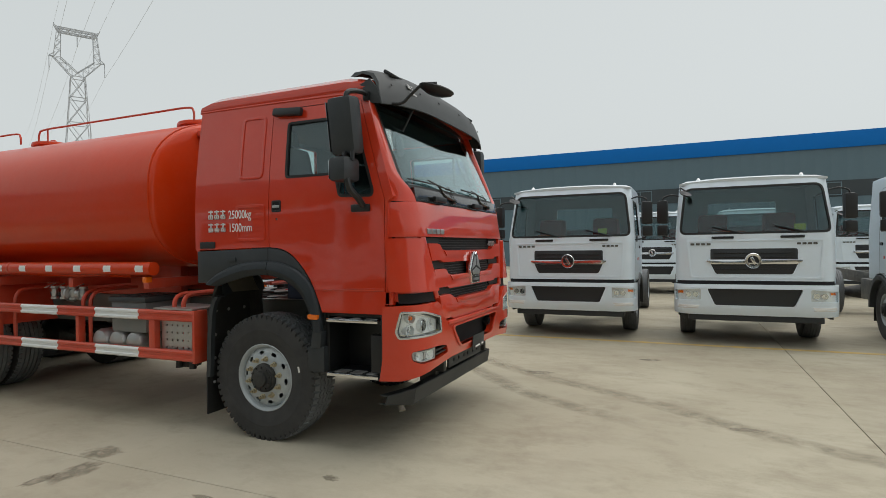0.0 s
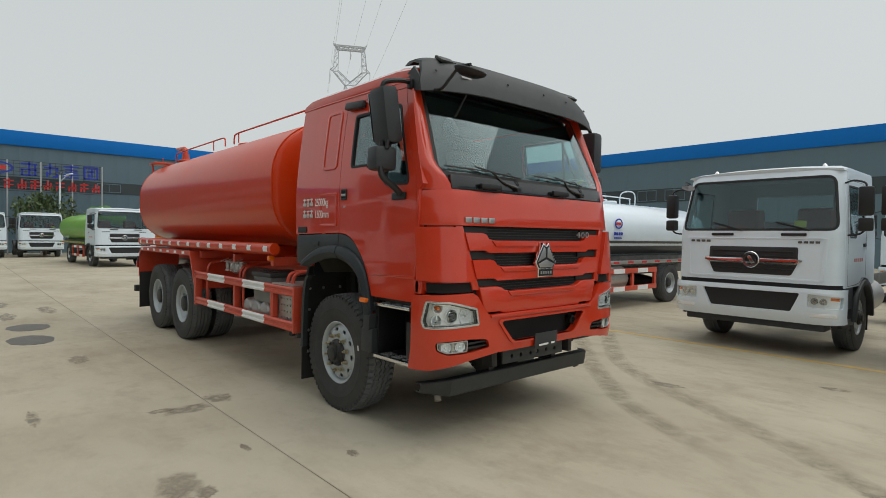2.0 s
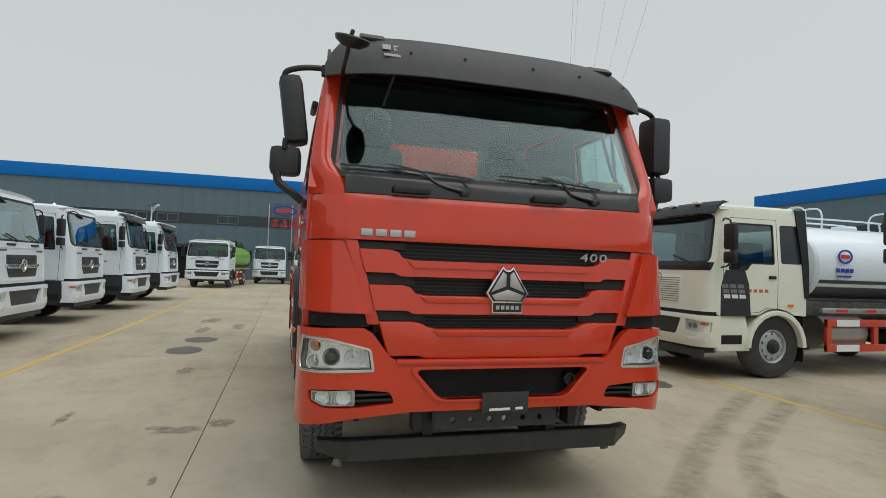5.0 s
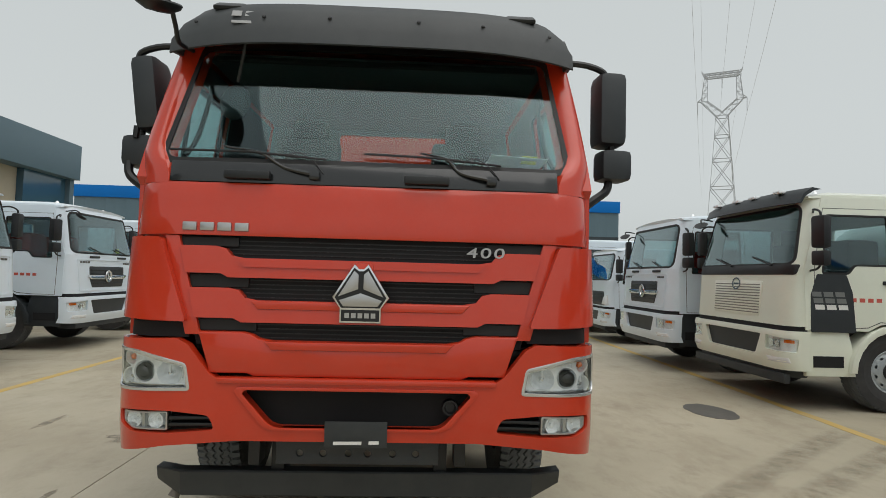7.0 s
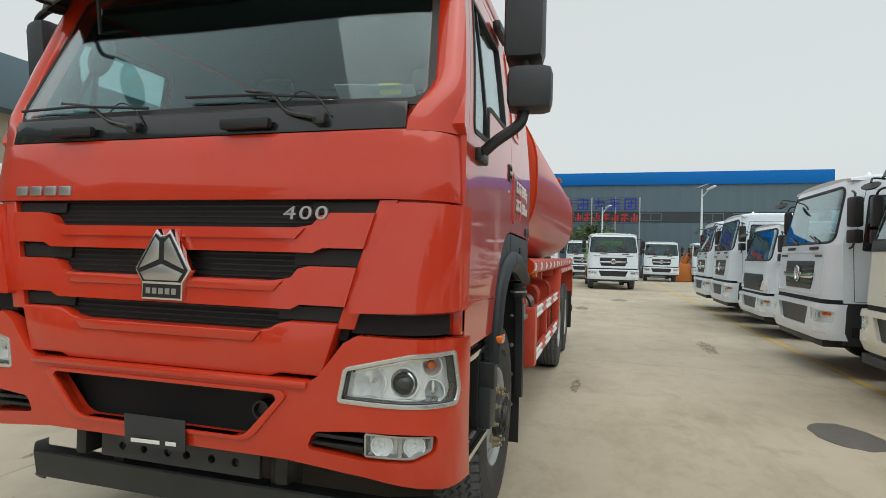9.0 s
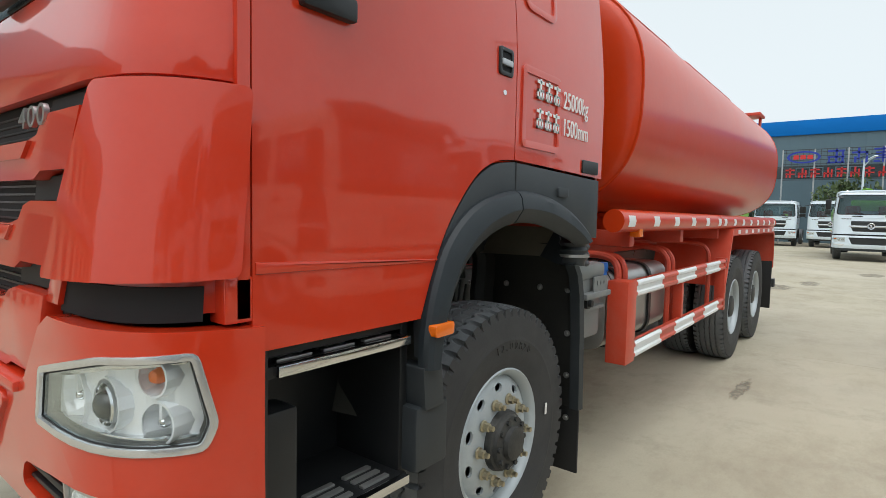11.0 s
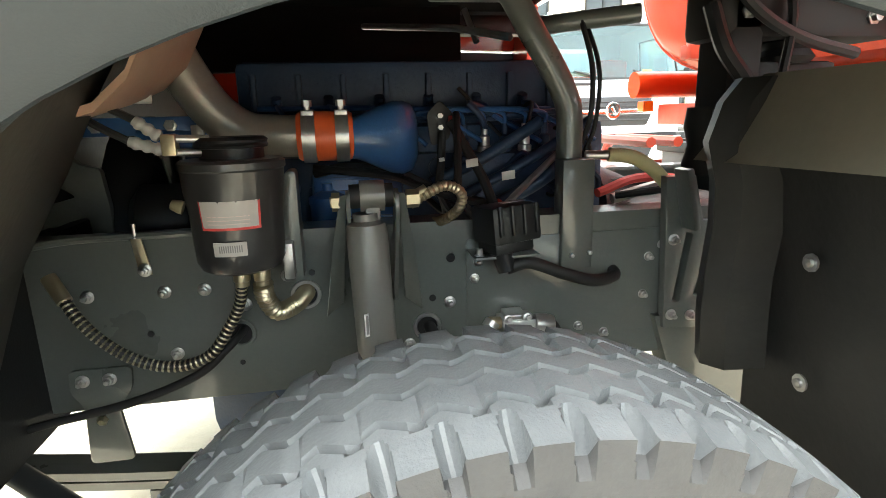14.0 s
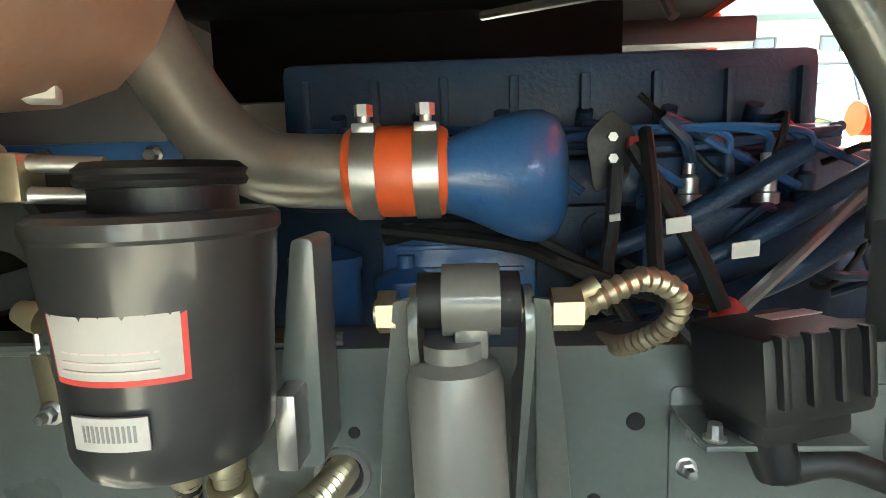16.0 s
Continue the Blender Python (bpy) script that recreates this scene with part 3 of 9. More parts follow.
for k, strokes in enumerate(STROKES):
    y = 3.05 + 1.45 * k
    g = bmesh.new()
    for a, b, c, d in strokes:
        box(g, 0.06, 0.12, y + a, y + b, 6.28 + c, 6.28 + d)
    part("blue_glyph", g, SIGNBLUE, sign)
for k in range(10):
    g = bmesh.new()
    y = .25 + .86 * k
    for a, b, c, d in ((0, .64, .55, .66), (.26, .38, 0, .75), (0, .64, .25, .34), (.03, .14, 0, .4), (.5, .6, 0, .6))[k % 2:4 + k % 2]:
        box(g, 0.06, 0.10, y + a, y + b, 5.22 + c, 5.22 + d)
    part("red_glyph", g, SIGNRED, sign)

# office block on the other side of the yard, facing +y
office = thing("office_block", "grey and beige office block with blue glass corner", "building", at=pose(-27.5, -20, 0) @ Matrix.Diagonal((1, 1, .935, 1)), kind="structure")
part("wall", one(box, 0, 60, -14, 0, 0, 6.9), BEIGE, office)
part("parapet", one(box, -0.3, 60, -14, 0.9, 6.9, 9.0, 0.03), CLAD, office, "deep grey metal parapet")
part("roof", one(box, 0.2, 59.5, -13.8, 0.5, 9.0, 9.05), ROOFGREY, office)
part("blue_glass", one(box, 0.1, 3.4, -13, 0.35, 0, 6.9), BLUEGLASS, office, "blue glass corner")
part("grey_end", one(box, -0.25, 0.12, -14, 0.6, 0, 6.9), CLAD, office)
part("balcony", one(box, 3.4, 60, 0, 0.8, 3.1, 3.8, 0.02), CLAD, office)
part("glass_rail", one(box, 3.4, 60, 0.74, 0.77, 3.8, 4.7), CLEAR, office)
for k in range(18):
    x = 4.6 + 3.0 * k
    for z in (0.3, 4.1):
        w = part("window", plate(rect(x, x + 1.5, z, z + 2.2), [rect(x + .07, x + .7, z + .07, z + 2.13), rect(x + .8, x + 1.43, z + .07, z + 2.13)], 0.06, lambda u, v, d: (u, 0.06 - d, v)), BLACK, office)
        part("pane", one(box, x + .03, x + 1.47, 0.005, 0.025, z + .03, z + 2.17), CLADDARK, w)

# ---- pylon, street lamps, trees ----
def lattice_tower(at):
    t = thing("pylon", "tall grey lattice power pylon with horned top", "pylon", at=at)

    def leg(z):
        return 4.1 - 2.8 * min(1, z / 22)
    body = bmesh.new()
    zs = [0, 5, 9.5, 13.5, 17, 20, 22.5]
    for z0, z1 in zip(zs, zs[1:]):
        a, b = leg(z0), leg(z1)
        ca = [(-a, -a), (a, -a), (a, a), (-a, a)]
        cb = [(-b, -b), (b, -b), (b, b), (-b, b)]
        for k in range(4):
            j = (k + 1) % 4
            for p, q in (((*ca[k], z0), (*cb[k], z1)), ((*ca[k], z0), (*cb[j], z1)), ((*ca[j], z0), (*cb[k], z1)), ((*cb[k], z1), (*cb[j], z1))):
                tube(body, [p, q], 0.06, 4)
    part("tower_body", body, POST, t)
    head = bmesh.new()
    for s in (-1, 1):
        outline = [(1.0 * s, 22.5), (4.3 * s, 24.6), (3.6 * s, 27.8), (4.2 * s, 28.5)]
        inner = [(0, 23.1), (3.0 * s, 24.6), (2.9 * s, 27.5), (3.4 * s, 28.1)]
        for yy in (-0.5, 0.5):
            for line in (outline, inner):
                for p, q in zip(line, line[1:]):
                    tube(head, [(yy, p[0], p[1]), (yy, q[0], q[1])], 0.07, 4)
            for k in range(3):
                for f in (0, 0.33, 0.66):
                    p = Vector(outline[k]).lerp(Vector(outline[k + 1]), f)
                    q = Vector(inner[k]).lerp(Vector(inner[k + 1]), min(1, f + 0.33))
                    r = Vector(inner[k]).lerp(Vector(inner[k + 1]), f)
                    tube(head, [(yy, *p), (yy, *q)], 0.04, 4)
                    tube(head, [(yy, *p), (yy, *r)], 0.04, 4)
        tube(head, [(0, 4.3 * s, 24.6), (0, 5.0 * s, 24.7)], 0.10, 4)
        tube(head, [(0, 3.9 * s, 25.2), (0, 5.0 * s, 24.7)], 0.07, 4)
        tube(head, [(0, 5.0 * s, 24.7), (0, 5.0 * s, 23.0)], 0.08, 5)
    for yy in (-.5, .5):
        tube(head, [(yy, -3.4, 27.6), (yy, 3.4, 27.6)], 0.1, 4)
        tube(head, [(yy, -3.4, 28.1), (yy, 3.4, 28.1)], 0.1, 4)
        for k in range(6):
            tube(head, [(yy, -3.4 + 1.13 * k, 27.6), (yy, -2.27 + 1.13 * k, 28.1)], 0.06, 4)
    tube(head, [(0, 0, 27.6), (0, 0, 26.2)], 0.09, 5)
    part("tower_head", head, POST, t)
    return t


PYL = (-60.1, 36.6)
pylon = lattice_tower(pose(PYL[0], PYL[1], 0, 0, 0, -28) @ Matrix.Diagonal((.57, .535, .965, 1)))
wires = bmesh.new()
for off, z in ((-2.7, 22.2), (0, 25.3), (2.7, 22.2), (-2.2, 27.5), (2.2, 27.5)):
    c, s = math.cos(radians(-28)), math.sin(radians(-28))
    p0 = Vector((PYL[0] - s * off, PYL[1] + c * off, z))
    for d in (1, -1):
        pts = [p0 + Vector((c * 130 * d * f, s * 130 * d * f, -14 * f * (1 - f) + 9 * f)) for f in [k / 14 for k in range(15)]]
        tube(wires, pts, 0.012, 4)
tagged(part("power_line", wires, POST), "thin power cables hung from the pylon", "power line", kind="stuff")


def street_lamp(at, h=6.0):
    t = thing("street_lamp", "slim white solar street lamp in the yard", "street lamp", "street lamps", at=at)
    part("pole", one(tube, [(0, 0, 0), (0, 0, h)], [0.09, 0.05], 10), WHITEPAINT, t)
    part("base", one(lathe, [(.02, 0), (.2, 0), (.2, .03), (.11, .08), (.02, .08)], pose(0, 0, 0), 12), POST, t)
    part("arm", one(tube, [(0, 0, h - .5), (.35, .3, h - .1)], 0.03, 8), WHITEPAINT, t)
    part("lamp_head", one(obox, pose(.5, .42, h, 0, -18, 40), .55, .22, .07, .02), WHITEPAINT, t)
    part("solar_panel", one(obox, pose(0, 0, h + .15, 25, 0, 20), .8, .6, .04, .005), CLADDARK, t)
    return t


street_lamp(pose(-33, 7.5, 0), 5.9)
street_lamp(pose(-40, -11, 0), 5.4)
street_lamp(pose(-41, 1.7, 0), 5.5)

BARK = mat("bark", (0.12, 0.09, 0.06), 0.9, bump=0.5, grain=30)
LEAF = mat("green_leaves", (0.055, 0.085, 0.025), 0.6, var=0.4, scale=2, grain=12, piece=0.1)


def tree(at, h, r, seed):
    rnd = random.Random(seed)
    t = thing("tree", "low round green tree before the hall", "tree", "trees", at=at)
    tr = one(tube, [(0, 0, 0), (0.05, 0, h * .25), (0, .04, h * .6)], [.12, .09, .05], 8)
    for k in range(7):
        a = k * 0.9
        tube(tr, [(0, 0, h * (.25 + .04 * k)), (r * .6 * math.cos(a), r * .6 * math.sin(a), h * (.5 + .05 * k))], [.05, .015], 5)
    part("trunk", tr, BARK, t)
    verts, faces = [], []
    for k in range(1500):
        a, b = rnd.uniform(0, 6.283), rnd.uniform(-0.5, 1.45)
        q = rnd.uniform(0.55, 1.0) * (1 + .18 * math.sin(3 * a + seed) + .12 * math.sin(5 * b + a))
        c = Vector((r * q * math.cos(a) * math.cos(b), r * q * math.sin(a) * math.cos(b), h * .55 + h * .45 * q * math.sin(b)))
        s = rnd.uniform(.10, .2)
        e = Euler((rnd.uniform(0, 6), rnd.uniform(0, 6), rnd.uniform(0, 6)))
        i = len(verts)
        for p in ((-s, 0, 0), (0, -s * .5, .02), (s, 0, 0), (0, s * .5, .02)):
            w = Vector(p)
            w.rotate(e)
            verts.append(c + w)
        faces.append((i, i + 1, i + 2, i + 3))
    me = bpy.data.meshes.new("crown")
    me.from_pydata(verts, [], faces)
    mesh_part("crown", me, LEAF, t)
    return t


tree(pose(-41.5, .9, 0), 4.2, 2.2, 3)
tree(pose(-42.5, 9.5, 0), 3.0, 1.2, 5)
tree(pose(-42, -5.6, 0), 3.0, 1.3, 8)

# ---- wheels ----
def tyre_mesh(R=0.56, W=0.305, pitches=58, fine=True):
    """A tyre round the y axis: zigzag ribs with sipes, scooped shoulder slots, bulged walls."""
    phases = [0, .03, .09, .16, .24, .31, .37, .40, .47, .52, .70, .86] if fine else [0, .05, .36, .41]
    sub = len(phases)
    n = pitches * sub
    half = W / 2
    # across the tread: place, depth, zigzag share, half width of the shoulder slot there, its depth
    cols = [(-.885, 0, 0, .185, .034), (-.80, 0, 0, .175, .029), (-.70, 0, 0, .14, .022), (-.63, 0, 0, .07, .014), (-.60, 0, .3, 0, 0), (-.535, 0, 1, 0, 0), (-.515, .014, 1, 0, 0), (-.465, .014, 1, 0, 0), (-.445, 0, 1, 0, 0),
            (-.20, 0, 1, 0, 0), (-.18, .014, 1, 0, 0), (-.13, .014, 1, 0, 0), (-.11, 0, 1, 0, 0)]
    cols = cols + [(-w, d, z, k, e) for w, d, z, k, e in reversed(cols)]
    side = [(.925, .012), (.945, .032), (.955, .048), (.985, .085), (1.0, .125), (1.0, .135), (1.008, .138), (1.008, .143), (.998, .147), (.985, .185), (.93, .225), (.86, .258), (.84, .272)]
    verts, faces = [], []
    m = len(cols) + 2 * len(side)
    for i in range(n):
        ph = phases[i % sub]
        a = 2 * math.pi * (i // sub + ph) / pitches
        zig = (abs(2 * ((ph + 0.35) % 1) - 1) - 0.5) * 0.26
        sipe = fine and .465 < ph < .525
        off = abs(ph - .20)
        row = []
        for k, (w, d) in enumerate(side):
            if k < 2 and off < (.17, .12)[k]:
                w, d = w - (.06, .03)[k], d + (.020, .008)[k]
            row.append((w, R - d))
        left = [(-w, r) for w, r in reversed(row)]
        mid = []
        for w, d, z, slot, deep in cols:
            r = R - d - 0.012 * (abs(w) / .88) ** 3
            if off < slot:
                r -= deep * (1 - .35 * (off / slot) ** 2)
            elif sipe and not d and z == 1 and .40 < abs(w) < .56:
                r -= .008
            mid.append((w + zig * z * 0.55, r))
        for w, r in left + mid + row:
            verts.append((r * math.sin(a), w * half, r * math.cos(a)))
    for i in range(n):
        j = (i + 1) % n
        for k in range(m - 1):
            faces.append((i * m + k, i * m + k + 1, j * m + k + 1, j * m + k))
        faces.append((i * m + m - 1, i * m, j * m, j * m + m - 1))
    me = bpy.data.meshes.new("tyre")
    me.from_pydata(verts, [], faces)
    me.materials.append(RUBBER)
    me.materials.append(TREAD)
    ns = len(side)
    for p in me.polygons:
        k = p.index % m
        p.material_index = 1 if ns - 1 <= k < ns + len(cols) else 0
    return me


TYRE_FINE = tyre_mesh()
TYRE_PLAIN = tyre_mesh(fine=False)


def rim_plate(holes, front):
    """The dished disc of a wheel with its hand holes, round y; front wheels bulge out, rear ones sink in."""
    hs = []
    for k in range(holes):
        a = 2 * math.pi * (k + .5) / holes
        c, s = math.cos(a), math.sin(a)
        hs.append([(c * u - s * v, s * u + c * v) for u, v in circle(.218, 0, .017, 12, .027)])

    def fn(u, v, w):
        r = math.hypot(u, v)
        d = np.interp(r, [0, .15, .165, .19, .235, .262], [.030, .030, .028, .022, .010, -.012]) if front else np.interp(r, [0, .14, .17, .20, .25, .262], [-.13, -.13, -.125, -.09, -.04, -.03])
        return (u, d - w, v)
    rad = [.15, .165, .19, .235]
    return plate(circle(0, 0, .262, 40), hs, .012, fn, cu=span(-.26, .26, 14), cv=span(-.26, .26, 14))


def wheel(parent, at, front=True, nuts=True, plain=False, name="wheel"):
    """A wheel round its y axis, outside towards +y."""
    w = new(name)
    w.parent, w.matrix_basis, w.empty_display_size = parent, at, 0.1
    mesh_part("tyre", TYRE_PLAIN if plain else TYRE_FINE, RUBBER, w, angle=30)
    ypos = 0.112 if front else 0.118
    mm = Matrix.Translation((0, ypos, 0)) @ pose(0, 0, 0, -90, 0, 0)
    part("rim", one(lathe, [(.262, -.10), (.262, -.03), (.268, .0), (.283, .018), (.291, .022), (.297, .018), (.298, .004), (.288, -.006), (.276, -.02), (.272, -.10)], mm, 48), RIM, w, "grey painted steel rim")
    disc = part("disc", rim_plate(10, front), RIM, w)
    disc.matrix_basis = Matrix.Translation((0, ypos - (.012 if front else 0.0), 0))
    part("backing", one(lathe, [(.01, -.16), (.26, -.16), (.262, -.10), (.258, -.10), (.255, -.152), (.01, -.152)], mm, 24), VOID, w)
    if front:
        part("hub", one(lathe, [(.128, .0), (.127, .03), (.122, .045), (.112, .05), (.108, .066), (.088, .07), (.070, .072), (.066, .092), (.052, .097), (.01, .097)], mm, 24), HUB, w, "dark iron hub")
        out = .030
    else:
        part("hub", one(lathe, [(.145, -.12), (.14, -.06), (.12, -.05), (.115, .0), (.09, .01), (.01, .012)], mm, 20), HUB, w, "dark iron hub")
        out = -.118
    if nuts:
        first = None
        for k in range(10):
            a = 2 * math.pi * (k + .5) / 10
            m = Matrix.Translation((0.167 * math.sin(a), ypos + out - .012, 0.167 * math.cos(a))) @ pose(0, 0, 0, -90, 0, 0)
            if first is None:
                bm = one(lathe, [(.001, 0), (.024, 0), (.024, .006), (.019, .009)], pose(0, 0, 0), 12)
                lathe(bm, [(.0175, .008), (.0175, .03), (.011, .033), (.011, .05), (.001, .05)], pose(0, 0, 0), 6)
                first = part("wheel_nut", bm, BRASSY, w)
                first.matrix_basis = m
            else:
                again(first, m)
        if front and not plain:
            for k in range(10):
                a = 2 * math.pi * (k + .5) / 10
                m = Matrix.Translation((0.095 * math.sin(a), ypos + .064, 0.097 * math.cos(a))) @ pose(0, 0, 0, -90, 0, 0)
                if k == 0:
                    hb = part("hub_bolt", one(lathe, [(.001, 0), (.011, 0), (.011, .014), (.001, .014)], pose(0, 0, 0), 6), HUB, w)
                    hb.matrix_basis = m
                else:
                    again(hb, m)
    return w


# ---- the red water truck: front axle at x = 0, facing +x ----
truck = thing("water_truck", "red three-axle water tank truck with dark grey trim, parked on concrete", "truck")

# plan line of the nose: length along it from the middle -> x, y
_nose = [(1.565, 0.85 * k / 10) for k in range(11)]
for k in range(1, 41):
    a = math.pi / 2 * k / 40
    _nose.append((1.165 + .4 * math.cos(a) ** .6, .85 + .40 * math.sin(a) ** .6))
_nose.append((0.9, 1.25))
_len = [0]
for p, q in zip(_nose, _nose[1:]):
    _len.append(_len[-1] + math.hypot(q[0] - p[0], q[1] - p[1]))


def nose(u, z, w=0.0):
    """A place on the cab's front: u along the curve, z up, w inwards."""
    a = abs(u)
    x, y = np.interp(a, _len, [p[0] for p in _nose]), np.interp(a, _len, [p[1] for p in _nose])
    x2, y2 = np.interp(a + .01, _len, [p[0] for p in _nose]), np.interp(a + .01, _len, [p[1] for p in _nose])
    t = Vector((x2 - x, y2 - y)).normalized()
    nx, ny = -t.y, t.x
    x += np.interp(z, [.6, .72, .82, 1.2, 1.3, 1.75, 2.03, 2.16], [-.04, -.012, 0, 0, -.005, -.05, -.09, -.112])
    return (x + nx * w, math.copysign(y + ny * w, u) if u else 0.0, z)


UCUT = [s * v for s in (-1, 1) for v in (.3, .6, .85, .95, 1.02, 1.08, 1.13, 1.17, 1.21, 1.25, 1.29, 1.34, 1.40, 1.47, 1.55)]


def side(s):
    """The cab's flank on side s, leaning in above the waist."""
    def fn(u, v, w):
        y = 1.245 - .13 * max(0.0, (v - 2.05) / 1.05) ** 1.4
        return (u, s * (y - w), v)
    return fn


VCUT = [2.05, 2.2, 2.35, 2.5, 2.65, 2.8, 2.9]

# front panels
part("front_panel", plate([(-1.324, 1.75), (-1.0, 1.755), (1.0, 1.755), (1.324, 1.75), (1.324, 2.02), (1.03, 2.035), (-1.03, 2.035), (-1.324, 2.02)], (), .03, nose, UCUT, [1.85, 1.95], .008), RED, truck)
cowl = part("windscreen_cowl", plate([(-1.03, 2.04), (1.03, 2.04), (1.03, 2.15), (-1.03, 2.15)], (), .04, nose, UCUT, (), .005), GLOSSBLACK, truck, "glossy black wiper cowl")
for s in (-1, 1):
    cp = rounded([(s * u, v) for u, v in ((1.025, 1.74), (1.350, 1.74), (1.360, 1.33), (.865, 1.315))], .02)
    part("corner_panel", plate(cp, (), .05, lambda u, v, w: nose(u, v, w - .028), UCUT, span(1.33, 1.74, 3), .014), RED, truck)
    part("corner_seam", plate([(s * u, v) for u, v in ((.86, 1.25), (1.360, 1.25), (1.360, 1.76), (.99, 1.76))], (), .02, lambda u, v, w: nose(u, v, w + .03), UCUT), RED, truck)
    part("corner_vent", plate([(s * u, v) for u, v in ((.86, 1.235), (1.300, 1.235), (1.300, 1.31), (.88, 1.31))], (), .02, lambda u, v, w: nose(u, v, w + .02), UCUT), VOID, truck, "black slot under the corner panel")
part("grille_backing", plate([(-.83, 1.20), (.83, 1.20), (1.0, 1.76), (-1.0, 1.76)], (), .03, lambda u, v, w: nose(u, v, w + .045), UCUT), VOID, truck, "black grille mesh")
slats = bmesh.new()
for k in range(24):
    z = 1.21 + .54 * k / 24
    hw = .82 + .16 * (z - 1.2) / .55
    p = nose(0, z, .042)
    box(slats, p[0] - .006, p[0], -hw + .05, hw - .05, z, z + .006)
part("grille_slats", slats, BLACK, truck)


def bar_outline(top_end, top_mid, bot_end, bot_mid, y_top, y_bot, step):
    half = [(0, top_mid), (step - .10, top_mid), (step - .03, top_mid + .012), (step, top_end - .012), (step + .05, top_end), (y_top, top_end),
            (y_bot, bot_end), (step + .02, bot_end), (step - .02, bot_mid), (0, bot_mid)]
    return half[:-1] + [(0, bot_mid)] + [(-u, v) for u, v in reversed(half[1:-1])]


for te, tm, be, bmid, yt, yb, st in ((1.70, 1.64, 1.56, 1.54, .935, .895, .70), (1.487, 1.427, 1.335, 1.315, .872, .835, .62), (1.268, 1.225, 1.06, 1.045, .812, .745, .54)):
    bar = plate(bar_outline(te, tm, be, bmid, yt, yb, st), (), .07, lambda u, v, w: nose(u, v, w - .004), UCUT, (), .016)
    part("grille_bar", bar, RED, truck)
    # raised lip along the middle of the bar
    lip = plate([(-st + .06, tm - .002), (st - .06, tm - .002), (st - .10, tm - .045), (-st + .10, tm - .045)], (), .03, lambda u, v, w: nose(u, v, w - .014), UCUT, (), .012)
    part("bar_ridge", lip, RED, truck)
for s in (-1, 1):
    for te, be, yt in ((1.745, 1.70, .95), (1.55, 1.49, .885), (1.325, 1.272, .83)):
        part("grille_end_plate", plate(rect(*sorted((s * (yt - .30), s * yt)), be, te), (), .02, lambda u, v, w: nose(u, v, w + .030), UCUT), SEAL, truck)
    part("grille_side_frame", plate([(s * u, v) for u, v in ((.948, 1.752), (1.022, 1.752), (.875, 1.25), (.802, 1.25))], (), .03, lambda u, v, w: nose(u, v, w + .008), UCUT, (1.35, 1.5, 1.62), .006), RED, truck)

# emblem: plain shield in satin metal with a dark plate below
em = part("emblem", plate([(-.012, 1.60), (-.035, 1.625), (-.145, 1.455), (-.105, 1.40), (-.105, 1.325), (.105, 1.325), (.105, 1.40), (.145, 1.455), (.035, 1.625), (.012, 1.60)][::1], (), .03, lambda u, v, w: (1.585 - w, u, v), (), (), .006), CHROME, truck, "chrome emblem plate")
part("emblem_ground", plate([(-.012, 1.588), (-.036, 1.606), (-.130, 1.454), (-.097, 1.402), (.097, 1.402), (.130, 1.454), (.036, 1.606), (.012, 1.588)], (), .003, lambda u, v, w: (1.588 - w, u, v)), BLACK, em)
for poly in ([(-.013, 1.570), (-.035, 1.590), (-.114, 1.458), (-.013, 1.497)], [(.013, 1.570), (.035, 1.590), (.114, 1.458), (.013, 1.497)], [(-.108, 1.440), (-.086, 1.409), (.086, 1.409), (.108, 1.440), (0, 1.477)]):
    part("emblem_field", plate(poly, (), .005, lambda u, v, w: (1.592 - w, u, v), (), (), .0015), SATIN, em)
part("emblem_plate", plate(rect(-.096, .096, 1.335, 1.392), (), .003, lambda u, v, w: (1.588 - w, u, v)), BLACK, em)
for k in range(5):
    part("emblem_bar", one(box, 1.587, 1.5895, -.078 + .033 * k, -.055 + .033 * k, 1.351, 1.376), SATIN, em)
part("emblem_mount", one(box, 1.50, 1.555, -.06, .06, 1.33, 1.63, .02), RED, truck)
for k in range(4):
    y = -.93 + .088 * k
    g = bmesh.new()
    p = nose(y + .035, 1.80)
    box(g, p[0] - .004, p[0] + .012, y, y + .072, 1.778, 1.822, .006)
    part("name_plate_bar", g, SATIN, truck, "satin metal name bar on the bonnet")
for k, ch in enumerate("400"):
    lettering("model_digit", ch, .075, SATIN, Matrix.Translation((1.525, .535 + .071 * k, 1.674)) @ Matrix(((0, 0, 1, 0), (1, .12, 0, 0), (0, 1, 0, 0), (0, 0, 0, 1))), truck, .006, 1.6, .0004)

# bumper with its openings
BOWLS = ((.945, 1.052, .063, "bulb"), (1.085, 1.058, .055, "projector"), (1.215, 1.022, .044, "bulb"), (1.203, 1.122, .040, "indicator"))
BU = 1.425
lamp_hole = rounded([(.825, .975), (1.30, .965), (1.325, 1.02), (1.285, 1.18), (1.10, 1.172), (.85, 1.11)], .02, 3)
fog_hole = rounded([(.70, .785), (.93, .765), (1.12, .765), (1.205, .80), (1.21, .865), (1.1, .875), (.93, .875), (.73, .855)], .025, 3)
mouth = rounded([(-.42, .80), (.42, .80), (.57, .965), (.555, .985), (-.555, .985), (-.57, .965)], [.05, .05, .02, .02, .02, .02], 4)
